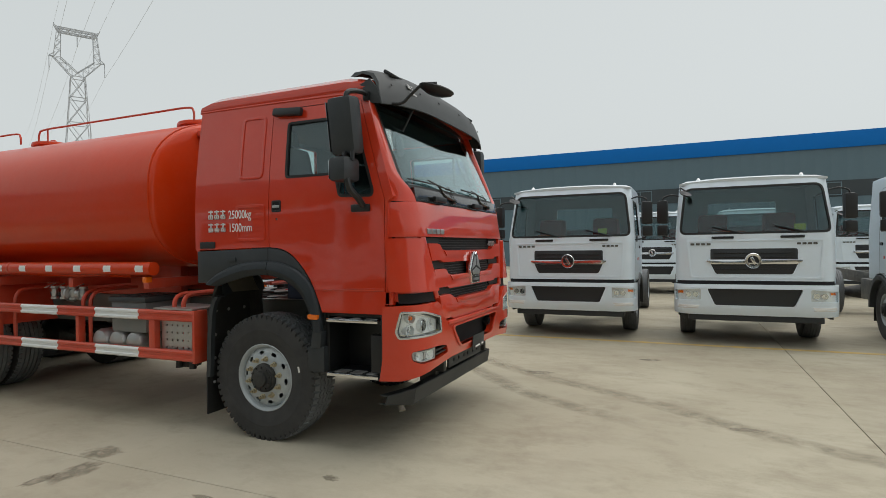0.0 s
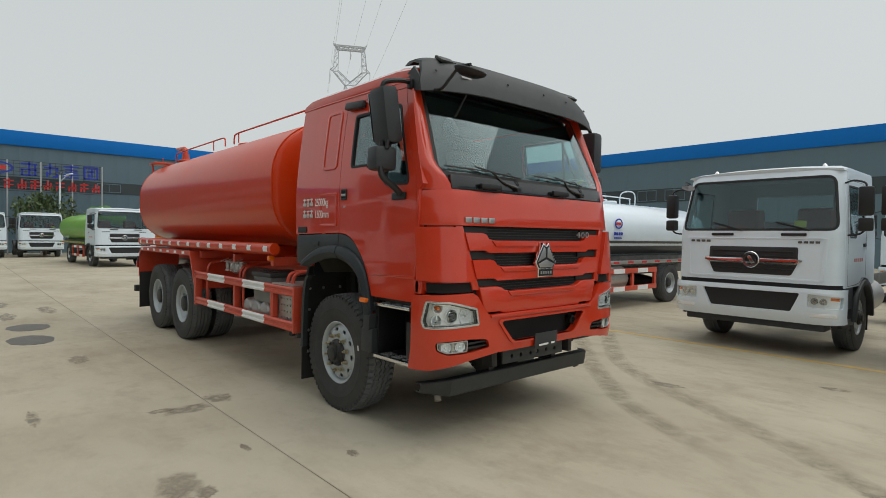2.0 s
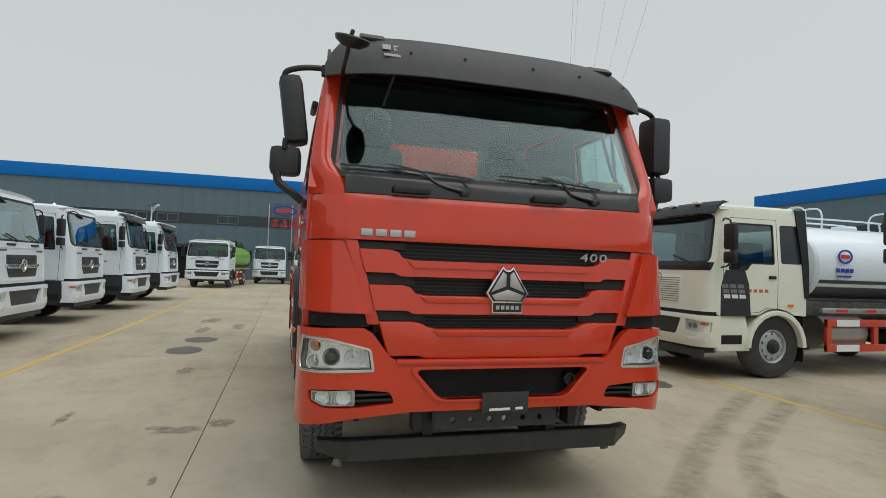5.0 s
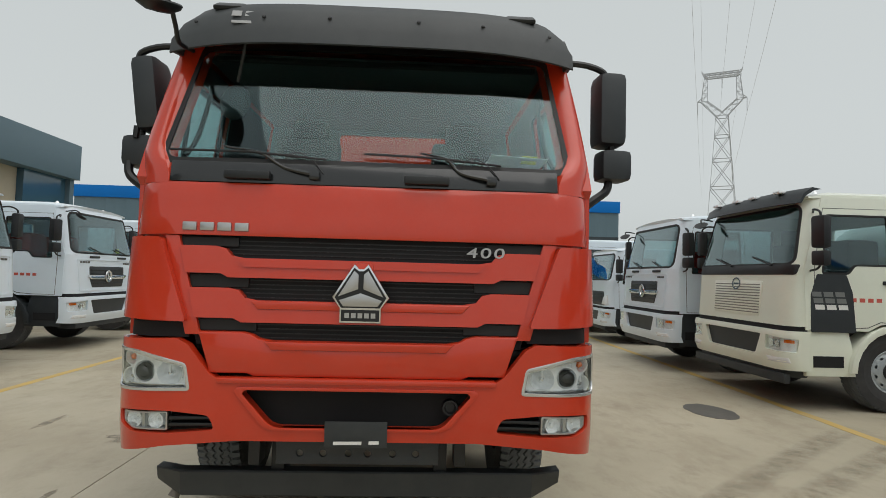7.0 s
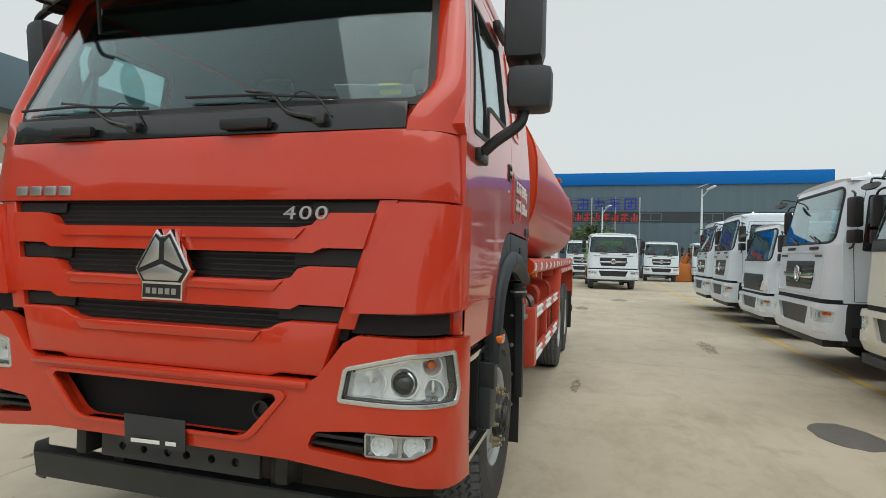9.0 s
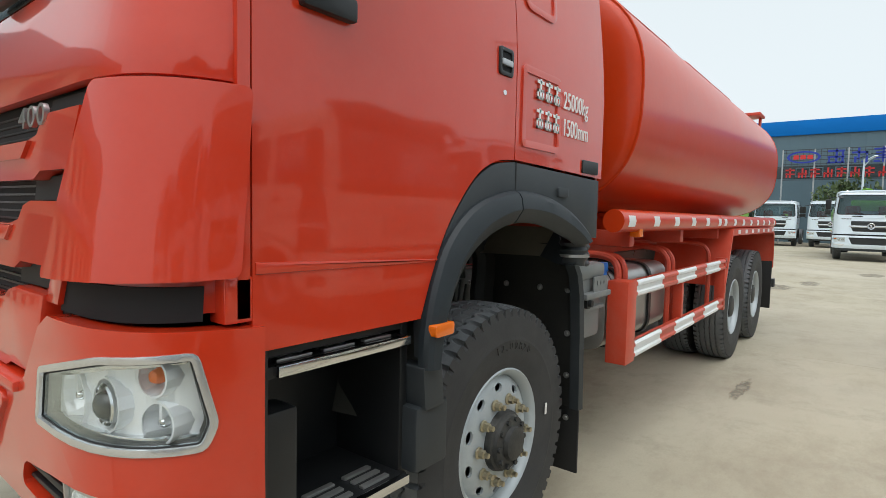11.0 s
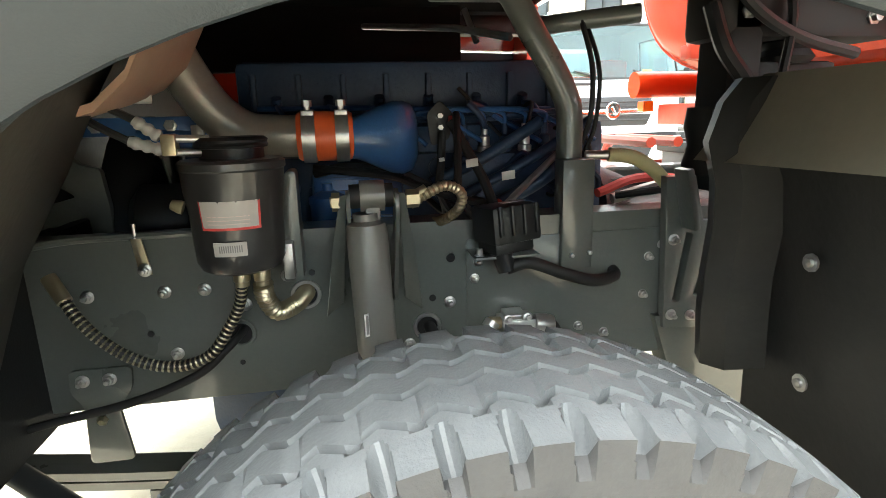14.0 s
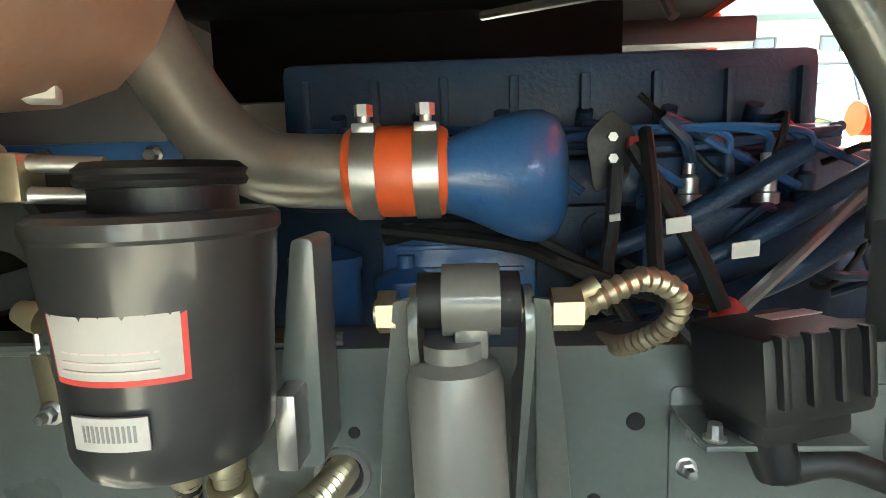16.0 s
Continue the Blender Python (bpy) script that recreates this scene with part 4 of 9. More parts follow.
outline = [(-BU, .64), (-1.25, .645), (-.95, .70), (-.6, .73), (.6, .73), (.95, .70), (1.25, .645), (BU, .64), (BU, 1.215), (1.30, 1.222), (.90, 1.232), (.845, 1.20), (.74, 1.065), (.70, 1.04), (-.70, 1.04), (-.74, 1.065), (-.845, 1.20), (-.90, 1.232), (-1.30, 1.222), (-BU, 1.215)]
part("bumper", plate(outline, [lamp_hole, mirror2(lamp_hole), fog_hole, mirror2(fog_hole), mouth], .06, lambda u, v, w: nose(u, v, w - .02), UCUT, [.8, .9, 1.0, 1.1], .016), RED, truck, "red bumper with lamps and lower intake")
part("bumper_ledge", one(box, 1.50, 1.60, -.70, .70, 1.015, 1.045, .012), RED, truck)
mr = plate([(u * 1.07, .892 + (v - .892) * 1.16) for u, v in mouth], [[(u, v) for u, v in mouth]], .05, lambda u, v, w: nose(u, v, w - .032), [-.3, .3], (), .014)
part("mouth_frame", mr, RED, truck)
part("mouth_mesh", plate(rect(-.62, .62, .76, 1.02), (), .01, lambda u, v, w: nose(u, v, w + .08)), VOID, truck)
part("tow_eye", one(lathe, [(.024, 0), (.04, 0), (.04, .05), (.03, .05), (.024, .03)], pose(1.50, .47, .90, 0, 90, 0), 14), BLACK, truck)
part("skirt_inner", plate(rect(-1.45, 1.45, .70, 1.2), (), .01, lambda u, v, w: nose(u, v, w + .14), UCUT), BLACK, truck)
for s in (-1, 1):
    hl = part("headlight", plate([(s * u, v) for u, v in lamp_hole], [[(s * u, v) for u, v in ring_of(lamp_hole, .016)]], .06, lambda u, v, w: nose(u, v, w - .024), UCUT, (), .005), LAMPFRAME, truck, "clear headlight in a silver frame")
    part("gasket", plate([(s * u, v) for u, v in ring_of(lamp_hole, .014)], [[(s * u, v) for u, v in ring_of(lamp_hole, .0185)]], .04, lambda u, v, w: nose(u, v, w - .016), UCUT), SEAL, hl)
    flutes = [s * (.83 + .0125 * k) for k in range(40)]
    part("reflector_tray", plate([(s * u, v) for u, v in lamp_hole], [circle(s * u, z, r + .003, 20) for u, z, r, _ in BOWLS], .008, lambda u, v, w: nose(u, v, w + .020 + .003 * (round(abs(u) / .0125) % 2)), flutes, (1.03, 1.09)), LENSWHITE, hl)
    part("lens", plate([(s * u, v) for u, v in ring_of(lamp_hole, .020)], (), .004, lambda u, v, w: nose(u, v, w - .014), UCUT), CLEAR, hl, "clear headlight lens").visible_shadow = False
    for u, z, r, what in BOWLS:
        p = Vector(nose(s * u, z, .03))
        m = Matrix.Translation(p) @ Vector((1, s * (.25 if u > 1.1 else 0), 0)).to_track_quat("Z", "Y").to_matrix().to_4x4()
        part("reflector_bowl", one(lathe, [(.004, -.042), (r * .4, -.038), (r * .7, -.024), (r * .9, -.004), (r, .014), (r + .005, .014), (r + .005, -.046), (.004, -.046)], m, 14), LENSWHITE, hl, angle=12)
        if what == "bulb":
            part("bulb", one(lathe, [(.010, -.04), (.010, -.012), (.013, -.01), (.013, .0), (.007, .008), (.001, .009)], m, 12), CHROME, hl)
            part("bulb_bridge", one(obox, m @ Matrix.Translation((0, r * .45, .002)), .010, r * .9, .012, .003), LENSWHITE, hl)
        elif what == "projector":
            part("projector_ring", one(lathe, [(.040, -.02), (.046, .018), (.042, .022), (.036, .010), (.036, -.02)], m, 24), CHROME, hl)
            part("projector", one(lathe, [(.036, .004), (.033, .020), (.024, .032), (.012, .038), (.001, .040)], m, 20), GLOSSBLACK, hl, "dark projector lens")
        else:
            part("indicator_bulb", one(lathe, [(.016, -.03), (.018, .0), (.013, .012), (.001, .016)], m, 14), AMBER, hl, "amber indicator bulb")
    part("lamp_sill", plate([(s * u, v) for u, v in ((.86, .985), (1.29, .98), (1.30, .996), (.87, 1.0))], (), .05, lambda u, v, w: nose(u, v, w + .008), UCUT, (), .003), CHROME, hl)
    part("lamp_brow", plate([(s * u, v) for u, v in ((.875, 1.098), (1.10, 1.150), (1.27, 1.160), (1.27, 1.150), (1.10, 1.136), (.875, 1.085))], (), .05, lambda u, v, w: nose(u, v, w + .012), UCUT, (), .003), CHROME, hl)
    fog_lens = rounded([(.935, .775), (1.12, .775), (1.195, .805), (1.20, .86), (.935, .868)], .012, 3)
    fl = part("fog_lamp", plate([(s * u, v) for u, v in fog_lens], [[(s * u, v) for u, v in ring_of(fog_lens, .008)]], .04, lambda u, v, w: nose(u, v, w - .006), UCUT, (), .003), SATIN, truck, "small clear fog lamp")
    part("reflector_tray", plate([(s * u, v) for u, v in fog_lens], (), .008, lambda u, v, w: nose(u, v, w + .034 + .004 * (round(abs(u) / .012) % 2)), [s * (.936 + .012 * k) for k in range(22)]), LENSWHITE, fl)
    part("lens", plate([(s * u, v) for u, v in ring_of(fog_lens, .008)], (), .004, nose, UCUT), CLEAR, fl).visible_shadow = False
    for u in (1.0, 1.13):
        p = Vector(nose(s * u, .82, .02))
        m = Matrix.Translation(p) @ Vector((1, s * .3, 0)).to_track_quat("Z", "Y").to_matrix().to_4x4()
        part("reflector_bowl", one(lathe, [(.003, -.026), (.02, -.022), (.034, -.006), (.040, .010), (.043, .010), (.043, -.03), (.003, -.03)], m, 12), LENSWHITE, fl, angle=12)
        part("bulb", one(lathe, [(.007, -.02), (.007, -.002), (.001, .002)], m, 10), LENSWHITE, fl)
    part("lamp_divider", plate([(s * u, v) for u, v in ((1.062, .78), (1.078, .78), (1.078, .862), (1.062, .862))], (), .03, lambda u, v, w: nose(u, v, w + .01), UCUT), SATIN, fl)
    part("fog_backing", plate([(s * u, v) for u, v in fog_hole], (), .01, lambda u, v, w: nose(u, v, w + .06), UCUT), VOID, truck)
    for z in (.80, .833):
        part("vent_slat", plate([(s * u, v) for u, v in ((.70, z), (.93, z - .006), (.93, z + .012), (.72, z + .014))], (), .05, lambda u, v, w: nose(u, v, w - .004), UCUT, (), .004), BLACK, truck, "black bumper vent slat")
    part("fender_block", one(box, 1.29, 1.36, *sorted((s * 1.18, s * 1.245)), 1.225, 1.33, .008), RED, truck)
tag = part("number_plate_holder", one(obox, pose(1.60, 0, .775, 0, 4, 0), .006, .31, .13, .002), UBAR, truck, "bare grey plate holder with torn white tape")
for y, z, w in ((-.06, .825, .06), (.0, .828, .10), (.08, .825, .04), (-.04, .735, .14), (.09, .738, .05)):
    part("tape_scrap", one(obox, pose(1.605 + (.775 - z) * .07, y, z, 0, 4, 3), .002, w, .016), PAPER, tag)

# windscreen and pillars
def screen(u, v, w=0.0):
    """u from -1 to 1 across, v from 0 to 1 up the windscreen."""
    hw = 1.138 - .082 * v
    return (1.452 + (1.145 - 1.452) * v - (.06 + .02 * v) * abs(u) ** 4 - w, u * hw, 2.145 + .765 * v)


gb = rounded([(-.985, .015), (.985, .015), (.985, .985), (-.985, .985)], .07, 5)
ws = part("windscreen", plate(gb, (), .006, lambda u, v, w: screen(u, v, w - .002), span(-1, 1, 16), span(0, 1, 6)), WINDGLASS, truck, "wide curved windscreen")
ws.visible_shadow = False
part("windscreen_seal", plate(rounded([(-1.0, 0), (1.0, 0), (1.0, 1), (-1.0, 1)], .06, 5), [rounded([(-.962, .04), (.962, .04), (.962, .975), (-.962, .975)], .08, 5)], .012, lambda u, v, w: screen(u, v, w - .004), span(-1, 1, 16), span(0, 1, 6)), SEAL, truck)
for s in (-1, 1):
    loops = []
    for k in range(20):
        z = 2.03 + .905 * k / 19
        a = Vector(screen(s * .985, max(0, (z - 2.145) / .765), .0))
        a.z = z
        b = Vector(side(s)(np.interp(z, [2.07, 2.95], [1.37, 1.085]), z, 0))
        mid = (a + b) / 2 + Vector((.028, s * .012, 0))
        row = [a, a.lerp(mid, .5) + Vector((.01, 0, 0)), mid, b.lerp(mid, .5) + Vector((.006, s * .006, 0)), b]
        f = min(1.0, max(0.0, (2.27 - z) / .22))
        f = f * f * (3 - 2 * f)
        row = [p.lerp(Vector(nose(s * u, z, -.002)), f) for p, u in zip(row, (1.035, 1.11, 1.18, 1.25, 1.315))]
        inn = Vector((-.05, -s * .05, 0))
        loops.append(row + [row[-1] + inn, row[0] + inn])
    bm = bmesh.new()
    rings(bm, loops)
    part("windscreen_pillar", bm, RED, truck)
part("header_panel", plate([(-1, .985), (1, .985), (1, 1.16), (-1, 1.16)], (), .04, screen, span(-1, 1, 12)), SEAL, truck)

# flanks, doors, glass
arch_edge = [(p.x, p.y) for p in smooth_path([(.172, 1.69, 0), (.30, 1.672, 0), (.41, 1.62, 0), (.505, 1.53, 0), (.588, 1.42, 0), (.654, 1.285, 0), (.705, 1.152, 0)], 4)]
door_line = [(1.292, 1.152), (1.296, 2.05), (1.04, 2.868), (.172, 2.868)] + arch_edge
win_line = rounded([(.335, 2.265), (.83, 2.265), (.875, 2.08), (1.19, 2.07), (1.205, 2.12), (1.005, 2.75), (.33, 2.75)], [.04, .06, .04, .05, .05, .04, .04], 4)
flank_line = [(-.68, 1.67), (.166, 1.69), (.166, 2.875), (1.043, 2.875), (1.30, 2.05), (1.298, 1.235), (1.33, 1.235), (1.33, 2.03), (1.372, 2.07), (1.085, 2.95), (-.68, 2.95)]
for s in (-1, 1):
    part("cab_flank", plate(flank_line, (), .05, side(s), span(-.6, 1.3, 4), VCUT, .005), RED, truck)
    door = part("door", plate(door_line, [win_line], .05, side(s), span(.2, 1.3, 3), VCUT + [1.3, 1.42], .006), RED, truck, "red cab door")
    part("window_seal", plate(win_line, [ring_of(win_line, .022)], .03, lambda u, v, w, f=side(s): f(u, v, w - .004), (), VCUT), SEAL, door)
    g = part("window", plate(ring_of(win_line, .015), (), .005, lambda u, v, w, f=side(s): f(u, v, w + .012), (), VCUT), SIDEGLASS, door, "tinted door glass")
    g.visible_shadow = False
    part("window_divider", plate([(.86, 2.1), (.885, 2.1), (.905, 2.74), (.88, 2.74)], (), .02, lambda u, v, w, f=side(s): f(u, v, w + .004), (), VCUT), BLACK, door)
    hb = part("door_handle", plate(rect(.205, .30, 1.985, 2.085, .015), [rect(.22, .285, 2.0, 2.07, .01)], .02, lambda u, v, w, f=side(s): f(u, v, w - .008), (), [2.05], .004), BLACK, door, "recessed black door handle")
    part("handle_cup", plate(rect(.215, .29, 1.995, 2.075), (), .005, lambda u, v, w, f=side(s): f(u, v, w - .002)), VOID, hb)
    part("handle_grip", plate(rect(.217, .288, 2.02, 2.042, .006), (), .012, lambda u, v, w, f=side(s): f(u, v, w - .012), (), (), .003), SATIN, hb)
    m = Matrix.Translation((.255, s * 1.245, 1.925)) @ pose(0, 0, 0, -90 * s, 0, 0)
    part("door_lock", one(lathe, [(.001, .004), (.010, .004), (.011, 0), (.011, -.01)], m, 12), CHROME, door)
    # crease low on the door and pressed panels behind it
    part("door_crease", plate([(.62, 1.335), (1.288, 1.36), (1.288, 1.33), (.64, 1.325)], (), .02, lambda u, v, w, f=side(s): f(u, v, w - .006), (), (), .008), RED, door)
    for u0, u1, v0, v1, rr in ((-.17, .10, 2.28, 2.84, .06), (-.19, .13, 1.745, 2.06, .03)):
        ring = rect(u0, u1, v0, v1, rr, 5)
        part("pressed_panel", plate(ring, [ring_of(ring, .028)], .02, lambda u, v, w, f=side(s): f(u, v, w - .007), (), VCUT, .009), RED, truck)
    part("badge", plate(rect(-.62, -.44, 1.685, 1.745, .01), (), .012, lambda u, v, w, f=side(s): f(u, v, w - .008), (), (), .003), BLACK, truck, "small dark badge with bars")
    # markings on the flank
    f = side(s)
    base = Matrix.Translation((-.51 if s < 0 else .02, s * 1.2525, 1.83))
    face = base @ (Matrix(((1, 0, 0, 0), (0, 0, -1, 0), (0, 1, 0, 0), (0, 0, 0, 1))) if s < 0 else Matrix(((-1, 0, 0, 0), (0, 0, 1, 0), (0, 1, 0, 0), (0, 0, 0, 1))))
    for row, num in ((0.115, "25000kg"), (0.0, "1500mm")):
        lettering("marking", num, .105, WHITEPRINT, face @ Matrix.Translation((.235, row, 0)), truck, .0015, .72)
        for k in range(3):
            gl = bmesh.new()
            x = .0 + .072 * k
            for a0, a1, b0, b1 in ((0, .055, .062, .074), (0, .055, .03, .04), (.022, .034, 0, .08), (0, .011, 0, .04), (.045, .055, 0, .04), (0, .055, 0, .01)):
                box(gl, x + a0, x + a1, row + b0, row + b1, -.001, .0015)
            bmesh.ops.transform(gl, matrix=face, verts=gl.verts)
            part("marking_glyph", gl, WHITEPRINT, truck)
    # dark lower trim with the arch
    trim_line = [(-.66, 1.375), (-.66, 1.66)] + [(x - .006, z - .008) for x, z in arch_edge[:-1]] + [(.692, 1.15), (.682, 1.02), (.60, 1.02), (.57, 1.18), (.48, 1.31), (.36, 1.41), (.18, 1.465), (0, 1.462), (-.2, 1.43), (-.34, 1.395), (-.44, 1.377)]
    part("lower_trim", plate(trim_line, (), .04, lambda u, v, w: (u, s * (1.243 - w), v), (), (), .006), TRIM, truck, "dark grey plastic lower cab trim")
    part("trim_seam", plate([(.148, 1.575), (.156, 1.575), (.156, 1.684), (.148, 1.684)], (), .004, lambda u, v, w: (u, s * (1.2445 - w), v)), SEAL, truck)
    part("side_reflector", plate(rect(-.30, -.20, 1.562, 1.605, .012), (), .014, lambda u, v, w: (u, s * (1.253 - w), v), (), (), .004), TRIM, truck)
    # arch flare: section swept round, in two pieces
    inner = smooth_path([(.616, .99, 0), (.586, 1.10, 0), (.542, 1.21, 0), (.467, 1.315, 0), (.335, 1.40, 0), (.16, 1.447, 0), (-.04, 1.442, 0), (-.20, 1.408, 0), (-.31, 1.38, 0), (-.37, 1.362, 0), (-.42, 1.346, 0)], 4)
    outer = smooth_path([(.702, .99, 0), (.698, 1.10, 0), (.663, 1.25, 0), (.584, 1.40, 0), (.425, 1.515, 0), (.17, 1.572, 0), (-.08, 1.560, 0), (-.27, 1.515, 0), (-.40, 1.463, 0), (-.49, 1.415, 0), (-.55, 1.368, 0)], 4)
    for name_k, (i0, i1) in enumerate(((0, 20), (20, 40))):
        loops = []
        for k in range(i0, i1 + 1):
            a, b = inner[k], outer[k]
            e = .004 if (k == 20) else 0
            sx = (e if name_k == 0 else -e)
            L = [(b, 1.235), (b, 1.256), (b.lerp(a, .07), 1.272), (b.lerp(a, .22), 1.283), (b.lerp(a, .56), 1.288), (b.lerp(a, .62), 1.284), (b.lerp(a, .93), 1.256), (a, 1.245), (a, 1.238), (a.lerp(b, .1), 1.232), (b.lerp(a, .5), 1.23)]
            loops.append([(p.x + sx, s * y, p.y) for p, y in L])
        bm = bmesh.new()
        rings(bm, loops)
        part("wheel_arch", bm, ARCH, truck, "grey plastic wheel arch flare", angle=24)
    part("arch_leg", plate(rounded([(.598, .86), (.692, .86), (.705, 1.0), (.614, 1.0)], .01), (), .10, lambda u, v, w: (u, s * (1.262 - w), v), (), (), .008), TRIM, truck)
    part("leg_bracket", one(box, .56, .72, *sorted((s * 1.12, s * 1.25)), .66, .87, .012), TRIM, truck)
    amb = part("side_marker", plate(rounded([(.597, 1.097), (.689, 1.095), (.691, 1.134), (.595, 1.138)], .012), (), .03, lambda u, v, w: (u, s * (1.296 - w), v), (), (), .006), AMBER, truck, "amber side marker lamp")
    # liner behind the arch and the flap
    loops = []
    for x, z in ((-.47, 1.345), (-.505, 1.25), (-.535, 1.10), (-.55, .9), (-.56, .52)):
        loops.append([(x, s * 1.195, z), (x - .012, s * 1.21, z), (x - .02, s * 1.21, z), (x - .042, s * .62, z), (x - .03, s * .62, z)])
    bm = bmesh.new()
    rings(bm, loops)
    liner = part("mud_flap", bm, LINER, truck, "black rubber mudguard and flap")
    part("flap_skirt", one(box, -.61, -.595, *sorted((s * .66, s * 1.21)), .17, .56, .004), SEAL, liner)
    for y in (.80, 1.0, 1.155):
        for z in (.46, .68, .895, 1.115):
            b0 = part("flap_bolt", one(lathe, [(.001, .008), (.008, .006), (.009, 0), (.016, 0), (.016, -.004)], Matrix.Translation((-.532 - (1.15 - z) * .045, s * y, z)) @ pose(0, 0, 0, 0, 90, 0), 10), ZINC, liner)
    # flared guide at the top of the liner, its cheek, the rim along the flap and the folded rubber edge
    def sheet(corners, back=.006):
        bm = bmesh.new()
        rings(bm, [[(x, s * y, z) for x, y, z in corners], [(x - back, s * y, z) for x, y, z in corners]])
        return bm
    part("liner_lip", sheet([(-.44, .60, 1.275), (-.44, 1.047, 1.282), (-.485, 1.075, 1.35), (-.50, 1.10, 1.425), (-.50, .69, 1.425)]), LIP, liner, "dusty brown guide sheet")
    part("lip_cheek", sheet([(-.438, 1.047, 1.282), (-.425, 1.157, 1.247), (-.43, 1.18, 1.29), (-.46, 1.15, 1.35), (-.498, 1.10, 1.425), (-.485, 1.07, 1.35)]), TRIM, liner)
    part("lip_ledge", sheet([(-.425, 1.157, 1.247), (-.43, 1.235, 1.255), (-.46, 1.235, 1.262), (-.46, 1.157, 1.256)], .004), TRIM, liner)
    bm = bmesh.new()
    rings(bm, [[(x + .006, s * 1.185, z), (x + .010, s * 1.235, z), (x - .03, s * 1.24, z), (x - .03, s * 1.18, z)] for x, z in ((-.435, 1.25), (-.478, 1.20), (-.508, 1.10), (-.528, .9), (-.545, .52))])
    part("flap_rim", bm, TRIM, liner)
    bm = bmesh.new()
    rings(bm, [[(-.53 + d, s * (.60 + e), z), (-.455 + d, s * (.62 + e), z), (-.435 + d, s * (.665 + e), z), (-.46 + d, s * (.705 + e), z), (-.54 + d, s * (.715 + e), z)]
               for z, d, e in ((1.42, -.03, .02), (1.38, .0, .015), (1.31, .012, .0), (1.24, .0, .012), (1.16, -.01, .004), (1.06, -.008, -.006), (.98, .0, .004), (.88, -.012, -.004))])
    part("rubber_edge", bm, LINER, liner)

    # steps
    step = part("step_box", one(box, .72, 1.265, *sorted((s * .86, s * .90)), .60, 1.15, .01), BLACK, truck, "black entry steps with bright treads")
    part("step_side", one(box, .70, .735, *sorted((s * .86, s * 1.19)), .60, 1.15, .008), BLACK, step)
    part("step_side", one(box, 1.235, 1.285, *sorted((s * .86, s * 1.225)), .62, 1.15, .01), BLACK, step)
    part("step_post", one(box, 1.13, 1.235, *sorted((s * 1.10, s * 1.20)), .68, .98, .012), BLACK, step)
    for z, yo in ((1.104, 1.232), (.665, 1.235)):
        part("step_board", one(box, .72, 1.25, *sorted((s * .88, s * (yo - .02))), z - .035, z - .004, .006), BLACK, step)
        part("step_edge", one(box, .735, 1.215, *sorted((s * (yo - .022), s * (yo + .004))), z - .028, z, .004), CHROME, step, "bright aluminium step edge")
        for k in range(3):
            for j in range(3):
                t0 = part("tread_bar", one(box, .78 + .15 * k, .89 + .15 * k, *sorted((s * (yo - .06 - .04 * j), s * (yo - .04 - .04 * j))), z - .004, z + .004, .002), ALU, step)
    part("sill", one(box, .74, 1.285, *sorted((s * 1.10, s * 1.20)), 1.118, 1.15, .008), SEAL, truck)

# roof, back wall, floor
loops = []
for k in range(15):
    x = -.70 + 1.84 * k / 14
    f = k / 14
    drop = .05 * max(0, f - .86) / .14 + .06 * max(0, 1 - k / 1.5) ** 2
    e = 1.13 - .0 * f
    sec = [(-e, 2.93), (-e - .012, 2.97), (-e + .004, 3.035 - drop * .6), (-1.05, 3.085 - drop), (-.9, 3.115 - drop), (-.5, 3.14 - drop), (0, 3.15 - drop), (.5, 3.14 - drop), (.9, 3.115 - drop), (1.05, 3.085 - drop), (e - .004, 3.035 - drop * .6), (e + .012, 2.97), (e, 2.93), (1.0, 2.92), (0, 2.98), (-1.0, 2.92)]
    loops.append([(x, y, z) for y, z in sec])
bm = bmesh.new()
rings(bm, loops)
part("cab_roof", bm, RED, truck)
for s in (-1, 1):
    part("roof_gutter", one(pipe, [(-.70, s * 1.135, 2.945), (0, s * 1.137, 2.943), (.8, s * 1.137, 2.93), (1.05, s * 1.13, 2.92)], .012, 8), RED, truck)
rw = rect(-.46, .55, 2.56, 2.84, .04)
part("cab_back", plate([(-1.22, 1.5), (-1.02, 1.5), (-.96, 1.83), (.96, 1.83), (1.02, 1.5), (1.22, 1.5), (1.24, 2.05), (1.12, 2.95), (.9, 3.045), (-.9, 3.045), (-1.12, 2.95), (-1.24, 2.05)], [rw], .04, lambda u, v, w: (-.685 + w, u, v), (), (), .01), RED, truck)
part("rear_window", plate(rw, (), .005, lambda u, v, w: (-.67 + w, u, v)), CLEAR, truck, "rear cab window").visible_shadow = False
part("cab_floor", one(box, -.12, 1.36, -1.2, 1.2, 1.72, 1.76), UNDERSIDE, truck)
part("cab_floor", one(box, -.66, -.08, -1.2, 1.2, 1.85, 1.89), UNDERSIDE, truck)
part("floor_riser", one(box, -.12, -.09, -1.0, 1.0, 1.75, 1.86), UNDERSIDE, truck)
part("floor_beam", one(box, -.60, .60, .55, .63, 1.66, 1.73, .012), BLACK, truck)
part("floor_beam", one(box, -.60, .60, -.63, -.55, 1.66, 1.73, .012), BLACK, truck)
# added black panel: closes the view over the engine, for the dark cab underside
part("noise_mat", one(box, -.20, .80, -.40, -.37, 1.52, 1.73, .01), UNDERSIDE, truck, "added black panel closing the view under the cab")
part("cab_nose_floor", one(box, .87, 1.44, -1.19, 1.19, 1.155, 1.185), TRIM, truck)
